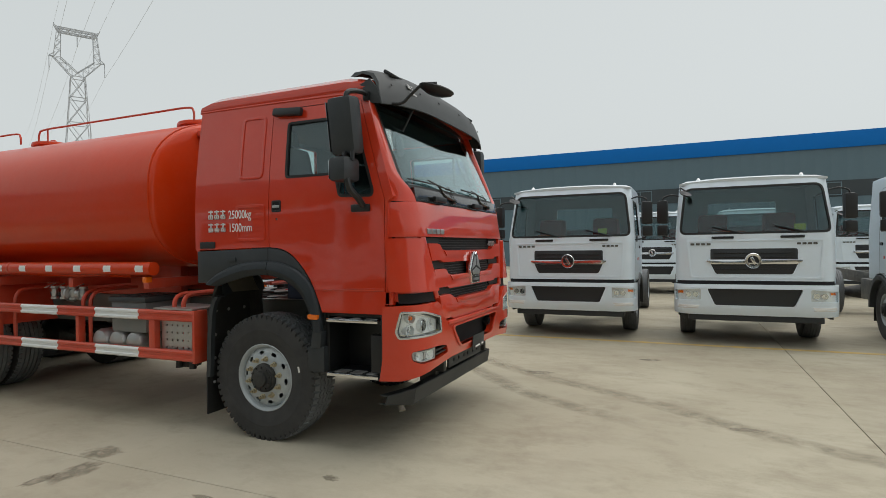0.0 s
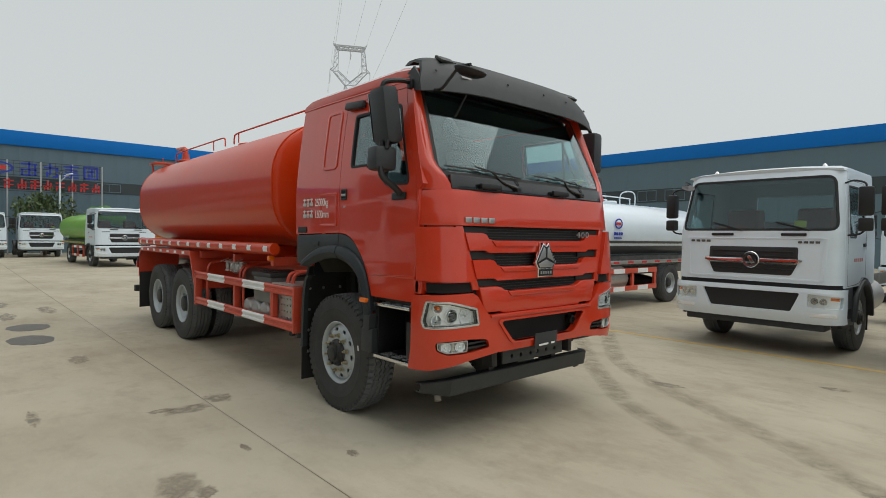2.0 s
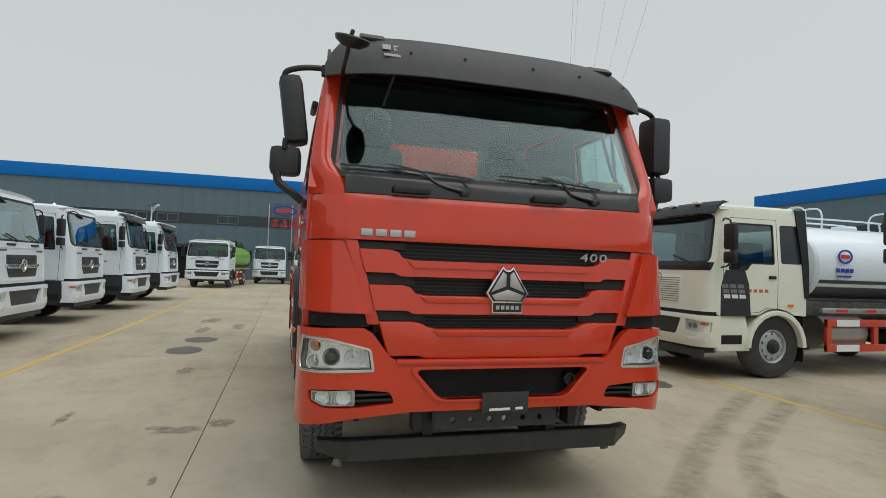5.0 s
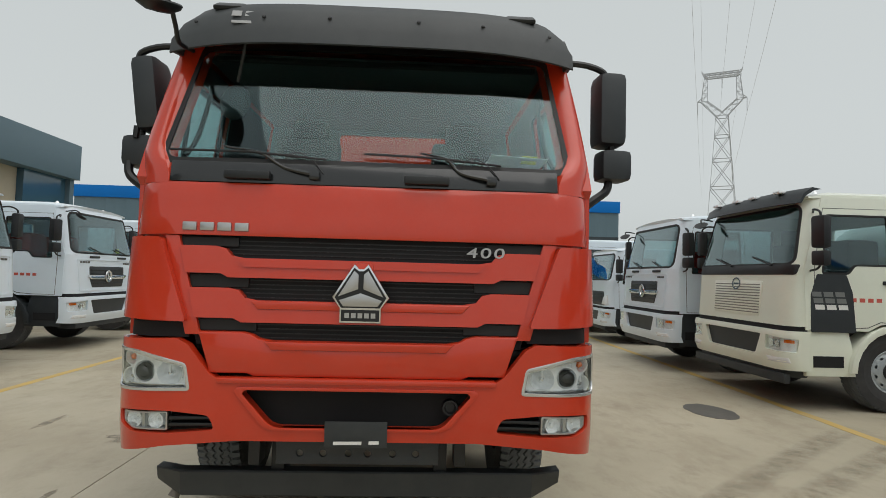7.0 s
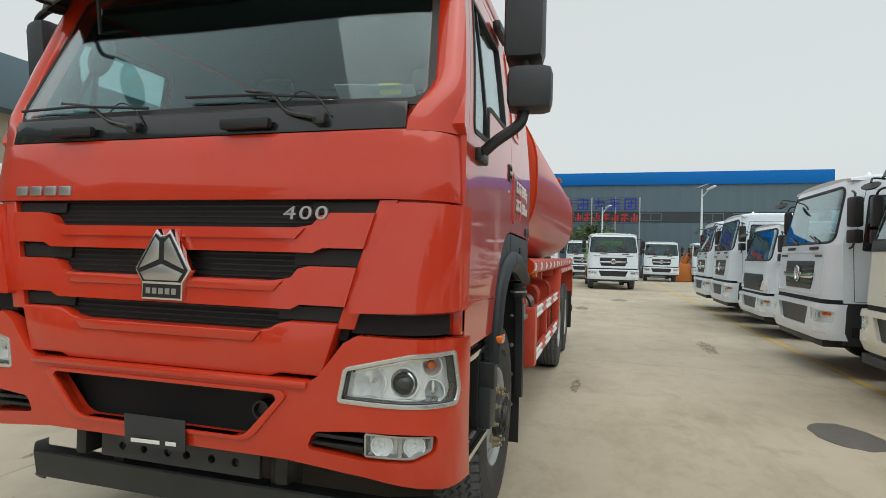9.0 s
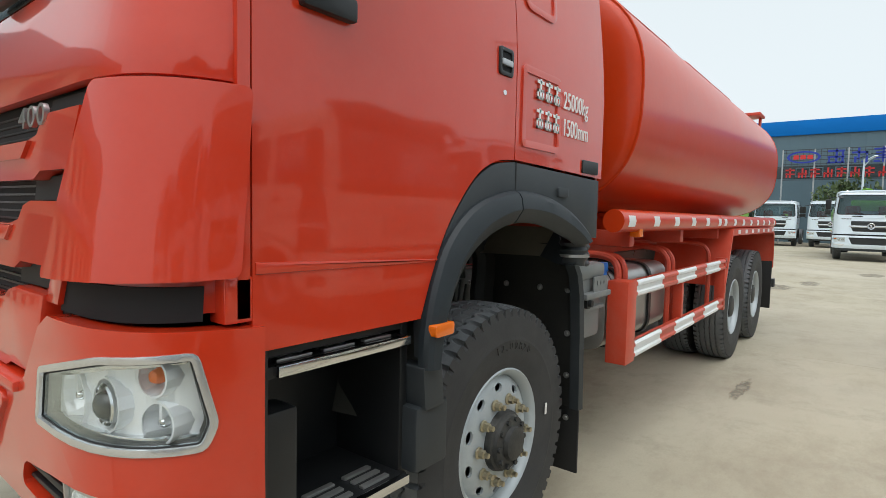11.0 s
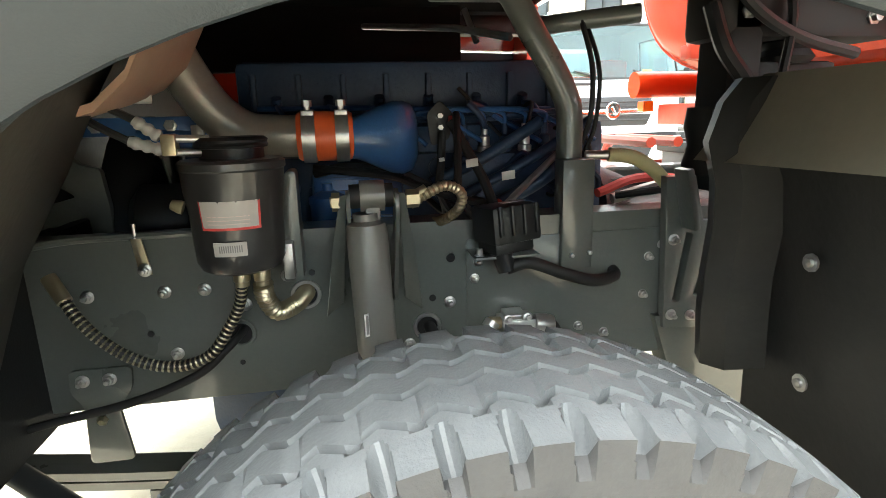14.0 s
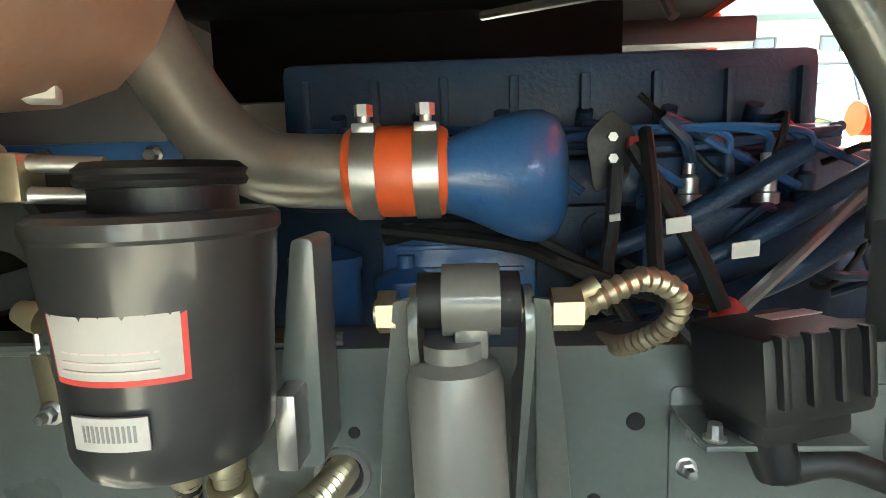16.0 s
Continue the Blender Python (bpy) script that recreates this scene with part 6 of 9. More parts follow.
# side guards with tape
for s, gx0, gx1 in ((-1, -.70, -3.86), (1, -1.115, -3.86)):
    g = part("side_guard", one(box, gx0 - .15 if s > 0 else gx0 - .03, gx0, *sorted((s * (1.135 if s > 0 else 1.10), s * 1.257)), .63, 1.115, .006), FRAMERED, truck, "red side guard with white tape")
    part("guard_post", one(box, gx1, gx1 + .07, *sorted((s * 1.16, s * 1.25)), .62, 1.12, .005), FRAMERED, g)
    part("guard_post", one(box, -2.40, -2.35, *sorted((s * 1.17, s * 1.235)), .66, 1.1, .005), FRAMERED, g)
    part("guard_post", one(box, -1.32, -1.24, *sorted((s * 1.17, s * 1.235)), .66, 1.1, .005), FRAMERED, g)
    for z0 in (.64, 1.01):
        loops = []
        zp = [(0, 0), (.012, .012), (.028, .012), (.036, 0), (.062, 0), (.07, .012), (.086, .012), (.10, 0)]
        for x in (gx0 - .012, gx1):
            L = [(x, s * (1.238 + d), z0 + z) for z, d in zp] + [(x, s * 1.205, z0 + .10), (x, s * 1.205, z0)]
            loops.append(L)
        bm = bmesh.new()
        rings(bm, loops)
        rail = part("guard_rail", bm, FRAMERED, g)
        for x, long in (((-1.45, .63), (-2.68, .62)) if s < 0 else ((-1.30, .52), (-2.17, .52), (-3.04, .52))):
            L2 = [[(xx, s * (1.2405 + d), z0 + z) for z, d in zp] + [(xx, s * 1.23, z0 + .10), (xx, s * 1.23, z0)] for xx in (x, x - long)]
            bm = bmesh.new()
            rings(bm, L2)
            part("white_tape", bm, WHITEMARK, rail)
    for x in ((-.98, -1.10) if s < 0 else (-1.31, -1.42)):
        part("bent_pipe", one(pipe, [(x, s * 1.12, .68), (x, s * 1.12, 1.0), (x - .01, s * 1.11, 1.18), (x - .02, s * 1.02, 1.24), (x - .02, s * .8, 1.245), (x - .02, s * .5, 1.245)], .022, 8), FRAMERED, truck, "bent red bracket pipe")
    for x in (-2.3, -2.42, -3.6):
        part("bent_pipe", one(pipe, [(x, s * 1.14, .68), (x, s * 1.14, 1.05), (x, s * 1.12, 1.2), (x, s * 1.0, 1.26), (x, s * .6, 1.27)], .02, 8), FRAMERED, truck)
    # rear mudguards
    mg = [(-3.80, .86), (-4.06, 1.40), (-6.85, 1.40), (-6.98, 1.30), (-7.02, .9)]
    loops = [[(x, s * 1.255, z), (x, s * .55, z), (x, s * .55, z - .012), (x, s * 1.24, z - .012), (x, s * 1.24, z - .07), (x, s * 1.255, z - .07)] for x, z in mg]
    bm = bmesh.new()
    rings(bm, loops)
    gd = part("rear_mudguard", bm, FRAMERED, truck, "red angular rear mudguard with tape", angle=20)
    for k in range(7):
        part("white_tape", one(box, -4.3 - .4 * k, -4.42 - .4 * k, *sorted((s * 1.25, s * 1.2585)), 1.345, 1.385), WHITEMARK, gd)
    part("rear_flap", one(box, -7.03, -7.01, *sorted((s * .56, s * 1.24)), .25, .92, .003), SEAL, gd)
    part("tail_bar", one(box, -7.45, -7.33, *sorted((s * .5, s * 1.24)), .52, .64, .01), UBAR, truck)
    part("tail_lamp", one(box, -7.45, -7.38, *sorted((s * .75, s * 1.2)), .98, 1.12, .01), mat("red_lens", (0.4, 0.02, 0.02), 0.25, coat=.5), truck)
part("tail_beam", one(box, -7.43, -7.35, -1.2, 1.2, 1.1, 1.2, .01), UBAR, truck)

# right side gear
bb = part("battery_box", one(box, -1.95, -1.45, -1.16, -.62, .86, 1.19, .025), CANGREY, truck, "grey battery box")
part("box_lid", one(box, -1.97, -1.43, -1.18, -.60, 1.16, 1.215, .015), UBAR, bb)
for k in range(3):
    part("lid_rib", one(box, -1.90 + .15 * k, -1.80 + .15 * k, -1.1, -.7, 1.215, 1.225, .003), UBAR, bb)
for k in range(3):
    x = -1.62 - .25 * k
    air = part("air_tank", one(lathe, [(.001, 0), (.05, .002), (.10, .018), (.118, .05), (.118, .50), (.10, .53), (.001, .54)], Matrix.Translation((x, -1.19, .76)) @ pose(0, 0, 0, -90, 0, 0), 24), ALU, truck, "silver air reservoir")
    part("tank_strap", one(lathe, [(.121, .18), (.121, .22), (.112, .22), (.112, .18)], Matrix.Translation((x, -1.19, .76)) @ pose(0, 0, 0, -90, 0, 0), 24), BLACK, air)
part("perforated_plate", plate(rect(-1.22, -.76, .70, 1.02), [circle(-1.15 + .07 * i, .75 + .07 * j, .012, 6) for i in range(6) for j in range(4)], .008, lambda u, v, w: (u, -1.17 + w, v)), ALU, truck, "perforated aluminium step plate")
part("step_top", one(box, -1.25, -.74, -1.24, -.80, 1.115, 1.13, .004), ALU, truck)
pm = part("water_pump", one(lathe, [(.001, -.02), (.07, -.02), (.07, .05), (.05, .06), (.05, .16), (.09, .17), (.09, .2), (.05, .21), (.001, .21)], Matrix.Translation((-2.55, -1.05, 1.22)) @ pose(0, 0, 0, 0, -90, 0), 18), ZINC, truck, "steel valve manifold under the tank")
for k in range(4):
    x = -2.5 - .16 * k
    part("ball_valve", one(lathe, [(.04, -.07), (.04, -.05), (.028, -.04), (.034, 0), (.028, .04), (.04, .05), (.04, .07), (.001, .07)], Matrix.Translation((x, -1.08, 1.23)), 14), ZINC, pm)
    part("valve_lever", one(obox, pose(x, -1.13, 1.31, 20, 0, 0), .02, .12, .012, .004), ZINC, pm)
part("cannister", one(lathe, [(.001, 0), (.10, 0), (.11, .03), (.11, .2), (.001, .24)], pose(-1.15, -.9, .52), 16), BLACK, truck)
for x in (-.95, -1.13):
    part("drain_valve", one(lathe, [(.001, -.05), (.035, -.05), (.03, .02), (.05, .03), (.05, .05), (.001, .05)], pose(x, -1.05, .58), 12), HUB, truck)

# left side gear: fuel tank, separator can, intake bellows
ft = part("fuel_tank", plate(rounded([(.52, .67), (1.10, .67), (1.10, 1.16), (.52, 1.16)], .12, 6), (), 1.22, lambda u, v, w: (-1.18 - w, u, v), (), (), .03), ALU, truck, "bare aluminium fuel tank")
for x in (-1.35, -1.95):
    part("tank_strap", plate(rounded([(.505, .655), (1.115, .655), (1.115, 1.175), (.505, 1.175)], .13, 6), [rounded([(.515, .665), (1.105, .665), (1.105, 1.165), (.515, 1.165)], .125, 6)], .05, lambda u, v, w: (x - w, u, v)), BLACK, ft)
part("filler_cap", one(lathe, [(.001, .05), (.05, .05), (.055, .03), (.05, 0)], pose(-1.55, .95, 1.155), 18), HUB, ft)
cn = part("air_dryer_can", one(box, -.935, -.58, .86, 1.17, .83, 1.19, .035), CANGREY, truck, "grey plastic canister with bracket")
part("can_lid", one(box, -.95, -.565, .85, 1.185, 1.15, 1.235, .03), CANGREY, cn)
part("can_band", one(box, -.945, -.57, .855, 1.185, .985, 1.005, .004), CANGREY, cn)
part("can_bracket", one(box, -.96, -.64, 1.16, 1.215, 1.055, 1.085, .006), CANGREY, cn)
part("bracket_plate", plate(rect(-.93, -.76, 1.07, 1.165, .01), [circle(-.89, 1.13, .008, 8, .014), circle(-.845, 1.13, .008, 8, .014), circle(-.80, 1.13, .008, 8, .014)], .008, lambda u, v, w: (u, 1.200 - w, v)), CANGREY, cn)
part("clip_knob", one(lathe, [(.001, .02), (.018, .018), (.02, 0), (.03, 0), (.03, -.02)], Matrix.Translation((-.69, 1.205, 1.035)) @ pose(0, 0, 0, -90, 0, 0), 14), BLACK, cn)
part("clip_loop", one(pipe, [(-.66, 1.165, .97), (-.66, 1.185, .94), (-.66, 1.185, .91), (-.66, 1.165, .89)], .008, 6), CANGREY, cn)
part("outlet_stub", one(tube, [(-.70, 1.0, .84), (-.78, 1.05, .80)], [.05, .03], 10), BLACK, cn)
part("intake_bellows", one(lathe, [(.08, -.02)] + [(.085 + (.012 if k % 2 else 0), .0 + .022 * k) for k in range(9)] + [(.08, .2), (.07, .2), (.07, -.02)], pose(-.70, 1.09, 1.215), 24), TRIM, truck, "black rubber intake bellows")
part("bellows_clamp", one(lathe, [(.092, .03), (.095, .03), (.095, .045), (.092, .045)], pose(-.70, 1.09, 1.24), 24), ZINC, truck)
part("arch_bellows", one(lathe, [(.06, -.02)] + [(.062 + (.008 if k % 2 else 0), .018 * k) for k in range(6)] + [(.05, .1), (.05, -.02)], pose(-.50, 1.19, 1.265), 20), TRIM, truck)
part("arch_clamp", one(lathe, [(.072, .0), (.076, .0), (.076, .014), (.072, .014)], pose(-.50, 1.19, 1.285), 20), ALU, truck)
part("blue_cap", one(lathe, [(.001, .05), (.03, .05), (.034, .04), (.036, .0), (.03, 0), (.03, -.05), (.001, -.05)], pose(-1.21, 1.06, 1.16), 16), BLUECAP, truck, "blue filler cap")
part("cap_hose", one(pipe, [(-1.21, 1.06, 1.12), (-1.23, 1.08, 1.06), (-1.28, 1.09, 1.08), (-1.28, 1.06, 1.14)], .010, 6), BLACK, truck)
part("snorkel", plate(rounded([(.80, 1.55), (1.14, 1.55), (1.12, 2.85), (.85, 2.85)], .04), [], .10, lambda u, v, w: (-.70 - w, u, v), (), (), .02), BLACK, truck, "black air intake duct behind the cab")

# ---- the other trucks in the yard: front axle at the origin, facing +x ----
_n2 = [(1.395, .92 * k / 8) for k in range(9)]
for k in range(1, 25):
    a = math.pi / 2 * k / 24
    _n2.append((1.135 + .26 * math.cos(a) ** .75, .92 + .27 * math.sin(a) ** .75))
_n2.append((.2, 1.19))
_l2 = [0]
for p, q in zip(_n2, _n2[1:]):
    _l2.append(_l2[-1] + math.hypot(q[0] - p[0], q[1] - p[1]))
U2 = [s * v for s in (-1, 1) for v in (.3, .6, .92, 1.0, 1.06, 1.12, 1.18, 1.24, 1.30, 1.36)]


def face2(u, z, w=0.0):
    a = abs(u)
    x, y = np.interp(a, _l2, [p[0] for p in _n2]), np.interp(a, _l2, [p[1] for p in _n2])
    x2, y2 = np.interp(a + .01, _l2, [p[0] for p in _n2]), np.interp(a + .01, _l2, [p[1] for p in _n2])
    t = Vector((x2 - x, y2 - y)).normalized()
    x += np.interp(z, [.5, .62, .95, 1.06, 1.8, 2.62, 2.72], [-.05, 0, 0, -.03, -.08, -.28, -.33])
    y -= np.interp(z, [1.8, 2.7], [0, .07])
    return (x - t.y * w, math.copysign(y + t.x * w, u) if u else 0.0, z)


def side2(s):
    return lambda u, v, w: (u, s * (1.19 - .07 * max(0, (v - 1.8) / .9) - w), v)


DIRTYGREY = mat("chassis_grey", (0.05, 0.052, 0.052), 0.6, var=0.15, dust=0.3)
# grey with the shade of the cream grille's slots put into its colour
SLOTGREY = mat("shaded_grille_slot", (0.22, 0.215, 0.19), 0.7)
REDDECAL = mat("red_decal", (0.55, 0.10, 0.07), 0.5)
DARKGRILLE = mat("dark_grille", (0.02, 0.022, 0.024), 0.4, var=0.1)


def small_wheel(t, x, y, flip, dual=False):
    m = Matrix.Translation((x, y, .512)) @ pose(0, 0, 0, 0, 15 * x, 180 if flip else 0) @ Matrix.Diagonal((.915, .9, .915, 1))
    w = wheel(t, m, front=not dual, plain=True, nuts=False)
    return w


def yard_truck(kind, label, group="parked trucks"):
    """kind: plain (white heavy cab), visor (with roof visor), cream (taller, dark side panel), light (low town truck)."""
    t = thing("parked_truck", label, "truck", group)
    paint = CREAM if kind == "cream" else WHITEPAINT
    light = kind == "light"
    top = 2.60
    # front
    lower = [(-1.36, 1.06), (1.36, 1.06), (1.36, 1.80), (-1.36, 1.80)]
    part("front_panel", plate(lower, (), .03, face2, U2, [1.3, 1.55], .008), paint, t)
    hole = rounded([(-1.15, 1.82), (1.15, 1.82), (1.11, top + .02), (-1.11, top + .02)], .14, 6)
    part("windscreen_frame", plate([(-1.36, 1.80), (1.36, 1.80), (1.36, 2.72), (-1.36, 2.72)], [hole], .04, face2, U2, [2.0, 2.2, 2.4], .01), paint, t)
    part("windscreen_seal", plate(hole, [ring_of(hole, .035)], .02, lambda u, v, w: face2(u, v, w - .004), U2, [2.0, 2.2, 2.4]), SEAL, t)
    g = part("windscreen", plate(ring_of(hole, .03), (), .005, lambda u, v, w: face2(u, v, w + .008), U2, [2.0, 2.2, 2.4]), YARDGLASS, t, "tinted windscreen")
    g.visible_shadow = False
    fr = 1.36
    # bumper
    lamp = rounded([(.80, .745), (1.22, .74), (1.24, .90), (.80, .93)], .02, 3)
    intake = rounded([(-.58, .66), (.58, .66), (.70, .93), (-.70, .93)], .03, 3)
    part("bumper", plate([(-1.34, .52), (-.9, .50), (.9, .50), (1.34, .52), (1.36, 1.0), (-1.36, 1.0)], [lamp, mirror2(lamp), intake], .05, lambda u, v, w: face2(u, v, w - .035), U2, [.62, .8, .95], .015), paint, t)
    part("bumper_gap", plate([(-1.35, .98), (1.35, .98), (1.35, 1.08), (-1.35, 1.08)], (), .02, lambda u, v, w: face2(u, v, w + .02), U2), VOID, t)
    part("lower_intake", plate(intake, (), .01, lambda u, v, w: face2(u, v, w + .01), U2), DARKGRILLE, t, "dark lower intake")
    part("lower_lip", one(box, 1.0, 1.34, -1.0, 1.0, .40, .50, .02), TRIM, t)
    for s in (-1, 1):
        h = part("headlight", plate([(s * u, v) for u, v in lamp], (), .01, lambda u, v, w: face2(u, v, w + .01), U2), LENSWHITE, t, "clear headlight")
        part("lens", plate([(s * u, v) for u, v in lamp], (), .004, lambda u, v, w: face2(u, v, w - .025), U2), CLEAR, h).visible_shadow = False
        part("indicator", plate([(s * u, v) for u, v in ((1.08, .85), (1.2, .845), (1.2, .885), (1.08, .89))], (), .01, lambda u, v, w: face2(u, v, w - .0), U2), AMBER, h)
        for u in (.88, .99):
            p = Vector(face2(s * u, .83, .0))
            part("reflector_bowl", one(lathe, [(.05, .01), (.047, .012), (.03, -.01), (.002, -.018), (.002, -.022), (.05, 0)], Matrix.Translation(p) @ pose(0, 0, 0, 0, 90, 0), 14), CHROME, h)
        part("fog_lamp", plate([(s * u, v) for u, v in ((.84, .60), (1.16, .605), (1.14, .665), (.82, .66))], (), .01, lambda u, v, w: face2(u, v, w - .038), U2, (), .003), LENSWHITE, t)
    # grille
    if kind == "cream":
        part("grille_panel", plate(rounded([(-.56, 1.15), (.56, 1.15), (.60, 1.62), (-.60, 1.62)], .03), (), .02, lambda u, v, w: face2(u, v, w - .008), U2, (), .006), CREAM, t, "cream perforated grille panel")
        part("cowl_panel", plate(rounded([(-1.16, 1.705), (1.16, 1.705), (1.20, 1.835), (-1.20, 1.835)], .03), (), .02, lambda u, v, w: face2(u, v, w - .007), U2, (), .006), BLACK, t, "black wiper panel")
        # uncut panel: each slot is a thin bar coloured like a shaded opening
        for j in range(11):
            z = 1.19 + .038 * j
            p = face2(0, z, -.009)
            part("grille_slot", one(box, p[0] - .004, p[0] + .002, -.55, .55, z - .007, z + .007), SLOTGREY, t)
        part("emblem", plate(circle(0, 1.58, .10, 24, .085), [circle(0, 1.58, .082, 24, .068)], .02, lambda u, v, w: face2(u, v, w - .02)), CHROME, t)
        part("emblem_bar", plate(rect(-.06, .06, 1.57, 1.59), (), .01, lambda u, v, w: face2(u, v, w - .018)), CHROME, t)
    elif light:
        part("grille_panel", plate(rounded([(-1.0, 1.10), (1.0, 1.10), (.85, 1.50), (-.85, 1.50)], .04), (), .03, lambda u, v, w: face2(u, v, w - .012), U2, (), .01), BLACK, t, "black grille band")
        for z in (1.2, 1.32, 1.42):
            part("grille_slat", plate(rect(-.75, .75, z, z + .035), (), .02, lambda u, v, w: face2(u, v, w - .024), U2, (), .006), TRIM, t)
        for s in (-1, 1):
            part("high_lamp", plate([(s * u, v) for u, v in ((.78, 1.12), (1.15, 1.12), (1.10, 1.40), (.90, 1.34))], (), .03, lambda u, v, w: face2(u, v, w - .02), U2, (), .008), LENSWHITE, t)
    else:
        part("panel_crease", plate(rounded([(-.98, 1.10), (.98, 1.10), (1.02, 1.72), (-1.02, 1.72)], .03), [rounded([(-.93, 1.13), (.93, 1.13), (.98, 1.70), (-.98, 1.70)], .03)], .03, lambda u, v, w: face2(u, v, w - .010), U2, (), .005), paint, t)
        part("grille_panel", plate(rounded([(-.56, 1.17), (.56, 1.17), (.64, 1.34), (.64, 1.58), (-.64, 1.58), (-.64, 1.34)], .03), (), .03, lambda u, v, w: face2(u, v, w - .006), U2, (), .006), DARKGRILLE, t, "dark grille with chrome bar")
        for z in (1.24, 1.30, 1.43, 1.50):
            part("grille_slat", plate(rect(-.58, .58, z, z + .02), (), .02, lambda u, v, w: face2(u, v, w - .016), U2, (), .004), BLACK, t)
        part("chrome_bar", plate([(-.70, 1.37), (-.62, 1.33), (.62, 1.33), (.70, 1.37), (.70, 1.405), (-.70, 1.405)], (), .025, lambda u, v, w: face2(u, v, w - .022), U2, (), .006), CHROME, t)
        e = part("emblem", one(lathe, [(.075, 0), (.082, .02), (.115, .022), (.125, .012), (.125, 0)], Matrix.Translation(face2(0, 1.385, -.02)) @ pose(0, 0, 0, 0, 90, 0), 28), CHROME, t, "round chrome emblem")
        part("emblem_back", one(lathe, [(.001, .004), (.08, .004), (.08, 0)], Matrix.Translation(face2(0, 1.385, -.02)) @ pose(0, 0, 0, 0, 90, 0), 24), BLACK, e)
        part("emblem_mark", one(obox, Matrix.Translation(face2(0, 1.385, -.03)) @ pose(0, 0, 0, 30, 0, 0), .012, .05, .13, .008), CHROME, e)
        for k in range(4):
            part("name_bar", one(obox, Matrix.Translation(face2(-.92 + .085 * k, 1.66, -.006)), .006, .06, .035), DIRTYGREY, t)
            part("name_bar", one(obox, Matrix.Translation(face2(.66 + .075 * k, 1.655, -.006)), .006, .055, .032), DIRTYGREY, t)
        for y in (-.62, .40):
            part("bonnet_grip", plate(rounded([(y, 1.745), (y + .34, 1.745), (y + .34, 1.785), (y, 1.785)], .015), (), .03, lambda u, v, w: face2(u, v, w - .016), U2, (), .006), BLACK, t)
    # wipers
    for y0, y1 in ((-.15, -.62), (.78, .34)):
        part("wiper", one(pipe, [face2(y0, 1.83, -.02), face2((y0 + y1) / 2, 1.89, -.022), face2(y1, 1.95, -.02)], .014, 6), BLACK, t)
    # flanks and doors
    win = rounded([(.05, 1.83), (.52, 1.83), (.60, 1.72), (.96, 1.72), (.87, 2.48), (.05, 2.48)], .04, 3)
    low_edge = [(-.60, 1.02), (-.36, 1.02)] + [(.56 * math.cos(a) + .0, .56 + .56 * math.sin(a) * 1.0) for a in [math.radians(d) for d in (130, 110, 90, 70, 50, 30)]] + [(.62, .95), (1.16, .95)]
    flank = [(-.60, 1.02)] + [(-.36, 1.02), (-.2, 1.10), (0, 1.13), (.2, 1.10), (.36, 1.02)] + [(.62, 1.02), (1.16, 1.02), (1.18, 1.80), (.90, 2.70), (-.60, 2.70)]
    for s in (-1, 1):
        part("cab_flank", plate(flank, [win] + ([rounded([(-.52, 1.85), (-.08, 1.85), (-.08, 2.48), (-.52, 2.48)], .05, 3)] if kind in ("visor", "cream") else []), .04, side2(s), (), [1.8, 2.2], .008), paint, t)
        if kind in ("visor", "cream"):
            part("rear_glass", plate(rect(-.53, -.07, 1.84, 2.49), (), .005, lambda u, v, w, f=side2(s): f(u, v, w + .02), (), [1.8, 2.2]), CLADDARK, t)
        part("window_seal", plate(win, [ring_of(win, .025)], .02, lambda u, v, w, f=side2(s): f(u, v, w - .003), (), [1.8, 2.2]), SEAL, t)
        gg = part("door_window", plate(ring_of(win, .02), (), .004, lambda u, v, w, f=side2(s): f(u, v, w + .01), (), [1.8, 2.2]), SIDEGLASS, t)
        gg.visible_shadow = False
        seam = [(-.02, 1.12), (-.02, 2.56), (.90, 2.56), (1.06, 1.78), (1.04, 1.04), (.62, 1.04), (.36, 1.06), (.2, 1.13)]
        part("door_seam", plate(seam, [ring_of(seam, .010)], .004, lambda u, v, w, f=side2(s): f(u, v, w - .001), (), [1.8, 2.2]), DIRTYGREY, t)
        part("door_handle", plate(rect(.03, .17, 1.60, 1.65, .015), (), .02, lambda u, v, w, f=side2(s): f(u, v, w - .016), (), (), .004), BLACK, t)
        for k in range(5):
            part("decal_bar", plate(rect(.18 + .11 * k, .25 + .11 * k, 1.38, 1.43), (), .002, lambda u, v, w, f=side2(s): f(u, v, w - .0015)), REDDECAL, t)
        part("lower_flank", plate([(.50, .45), (1.14, .45), (1.16, 1.04), (.60, 1.04), (.54, .8)], (), .05, lambda u, v, w: (u, s * (1.16 - w), v), (), (), .01), TRIM if kind != "cream" else CREAM, t, "step panel")
        part("step_slot", plate(rect(.66, 1.05, .56, .70), (), .01, lambda u, v, w: (u, s * (1.165 - w), v)), VOID, t)
        arch = [(.60 * math.cos(a), .50 + .60 * math.sin(a)) for a in [math.radians(d) for d in range(0, 181, 15)]] + [(.52 * math.cos(a), .50 + .52 * math.sin(a)) for a in [math.radians(d) for d in range(180, -1, -15)]]
        part("wheel_arch", plate(arch, (), .25, lambda u, v, w: (u, s * (1.215 - w), v), (), (), .01), TRIM if kind != "cream" else CREAM, t)
        # mirrors
        mir = part("mirror", one(obox, pose(1.12, s * 1.40, 2.23, 0, 0, s * 12), .12, .19, .40, .04), BLACK, t, "black door mirror on arm")
        part("wide_mirror", one(obox, pose(1.12, s * 1.40, 1.91, 0, 0, s * 12), .12, .18, .18, .03), BLACK, mir)
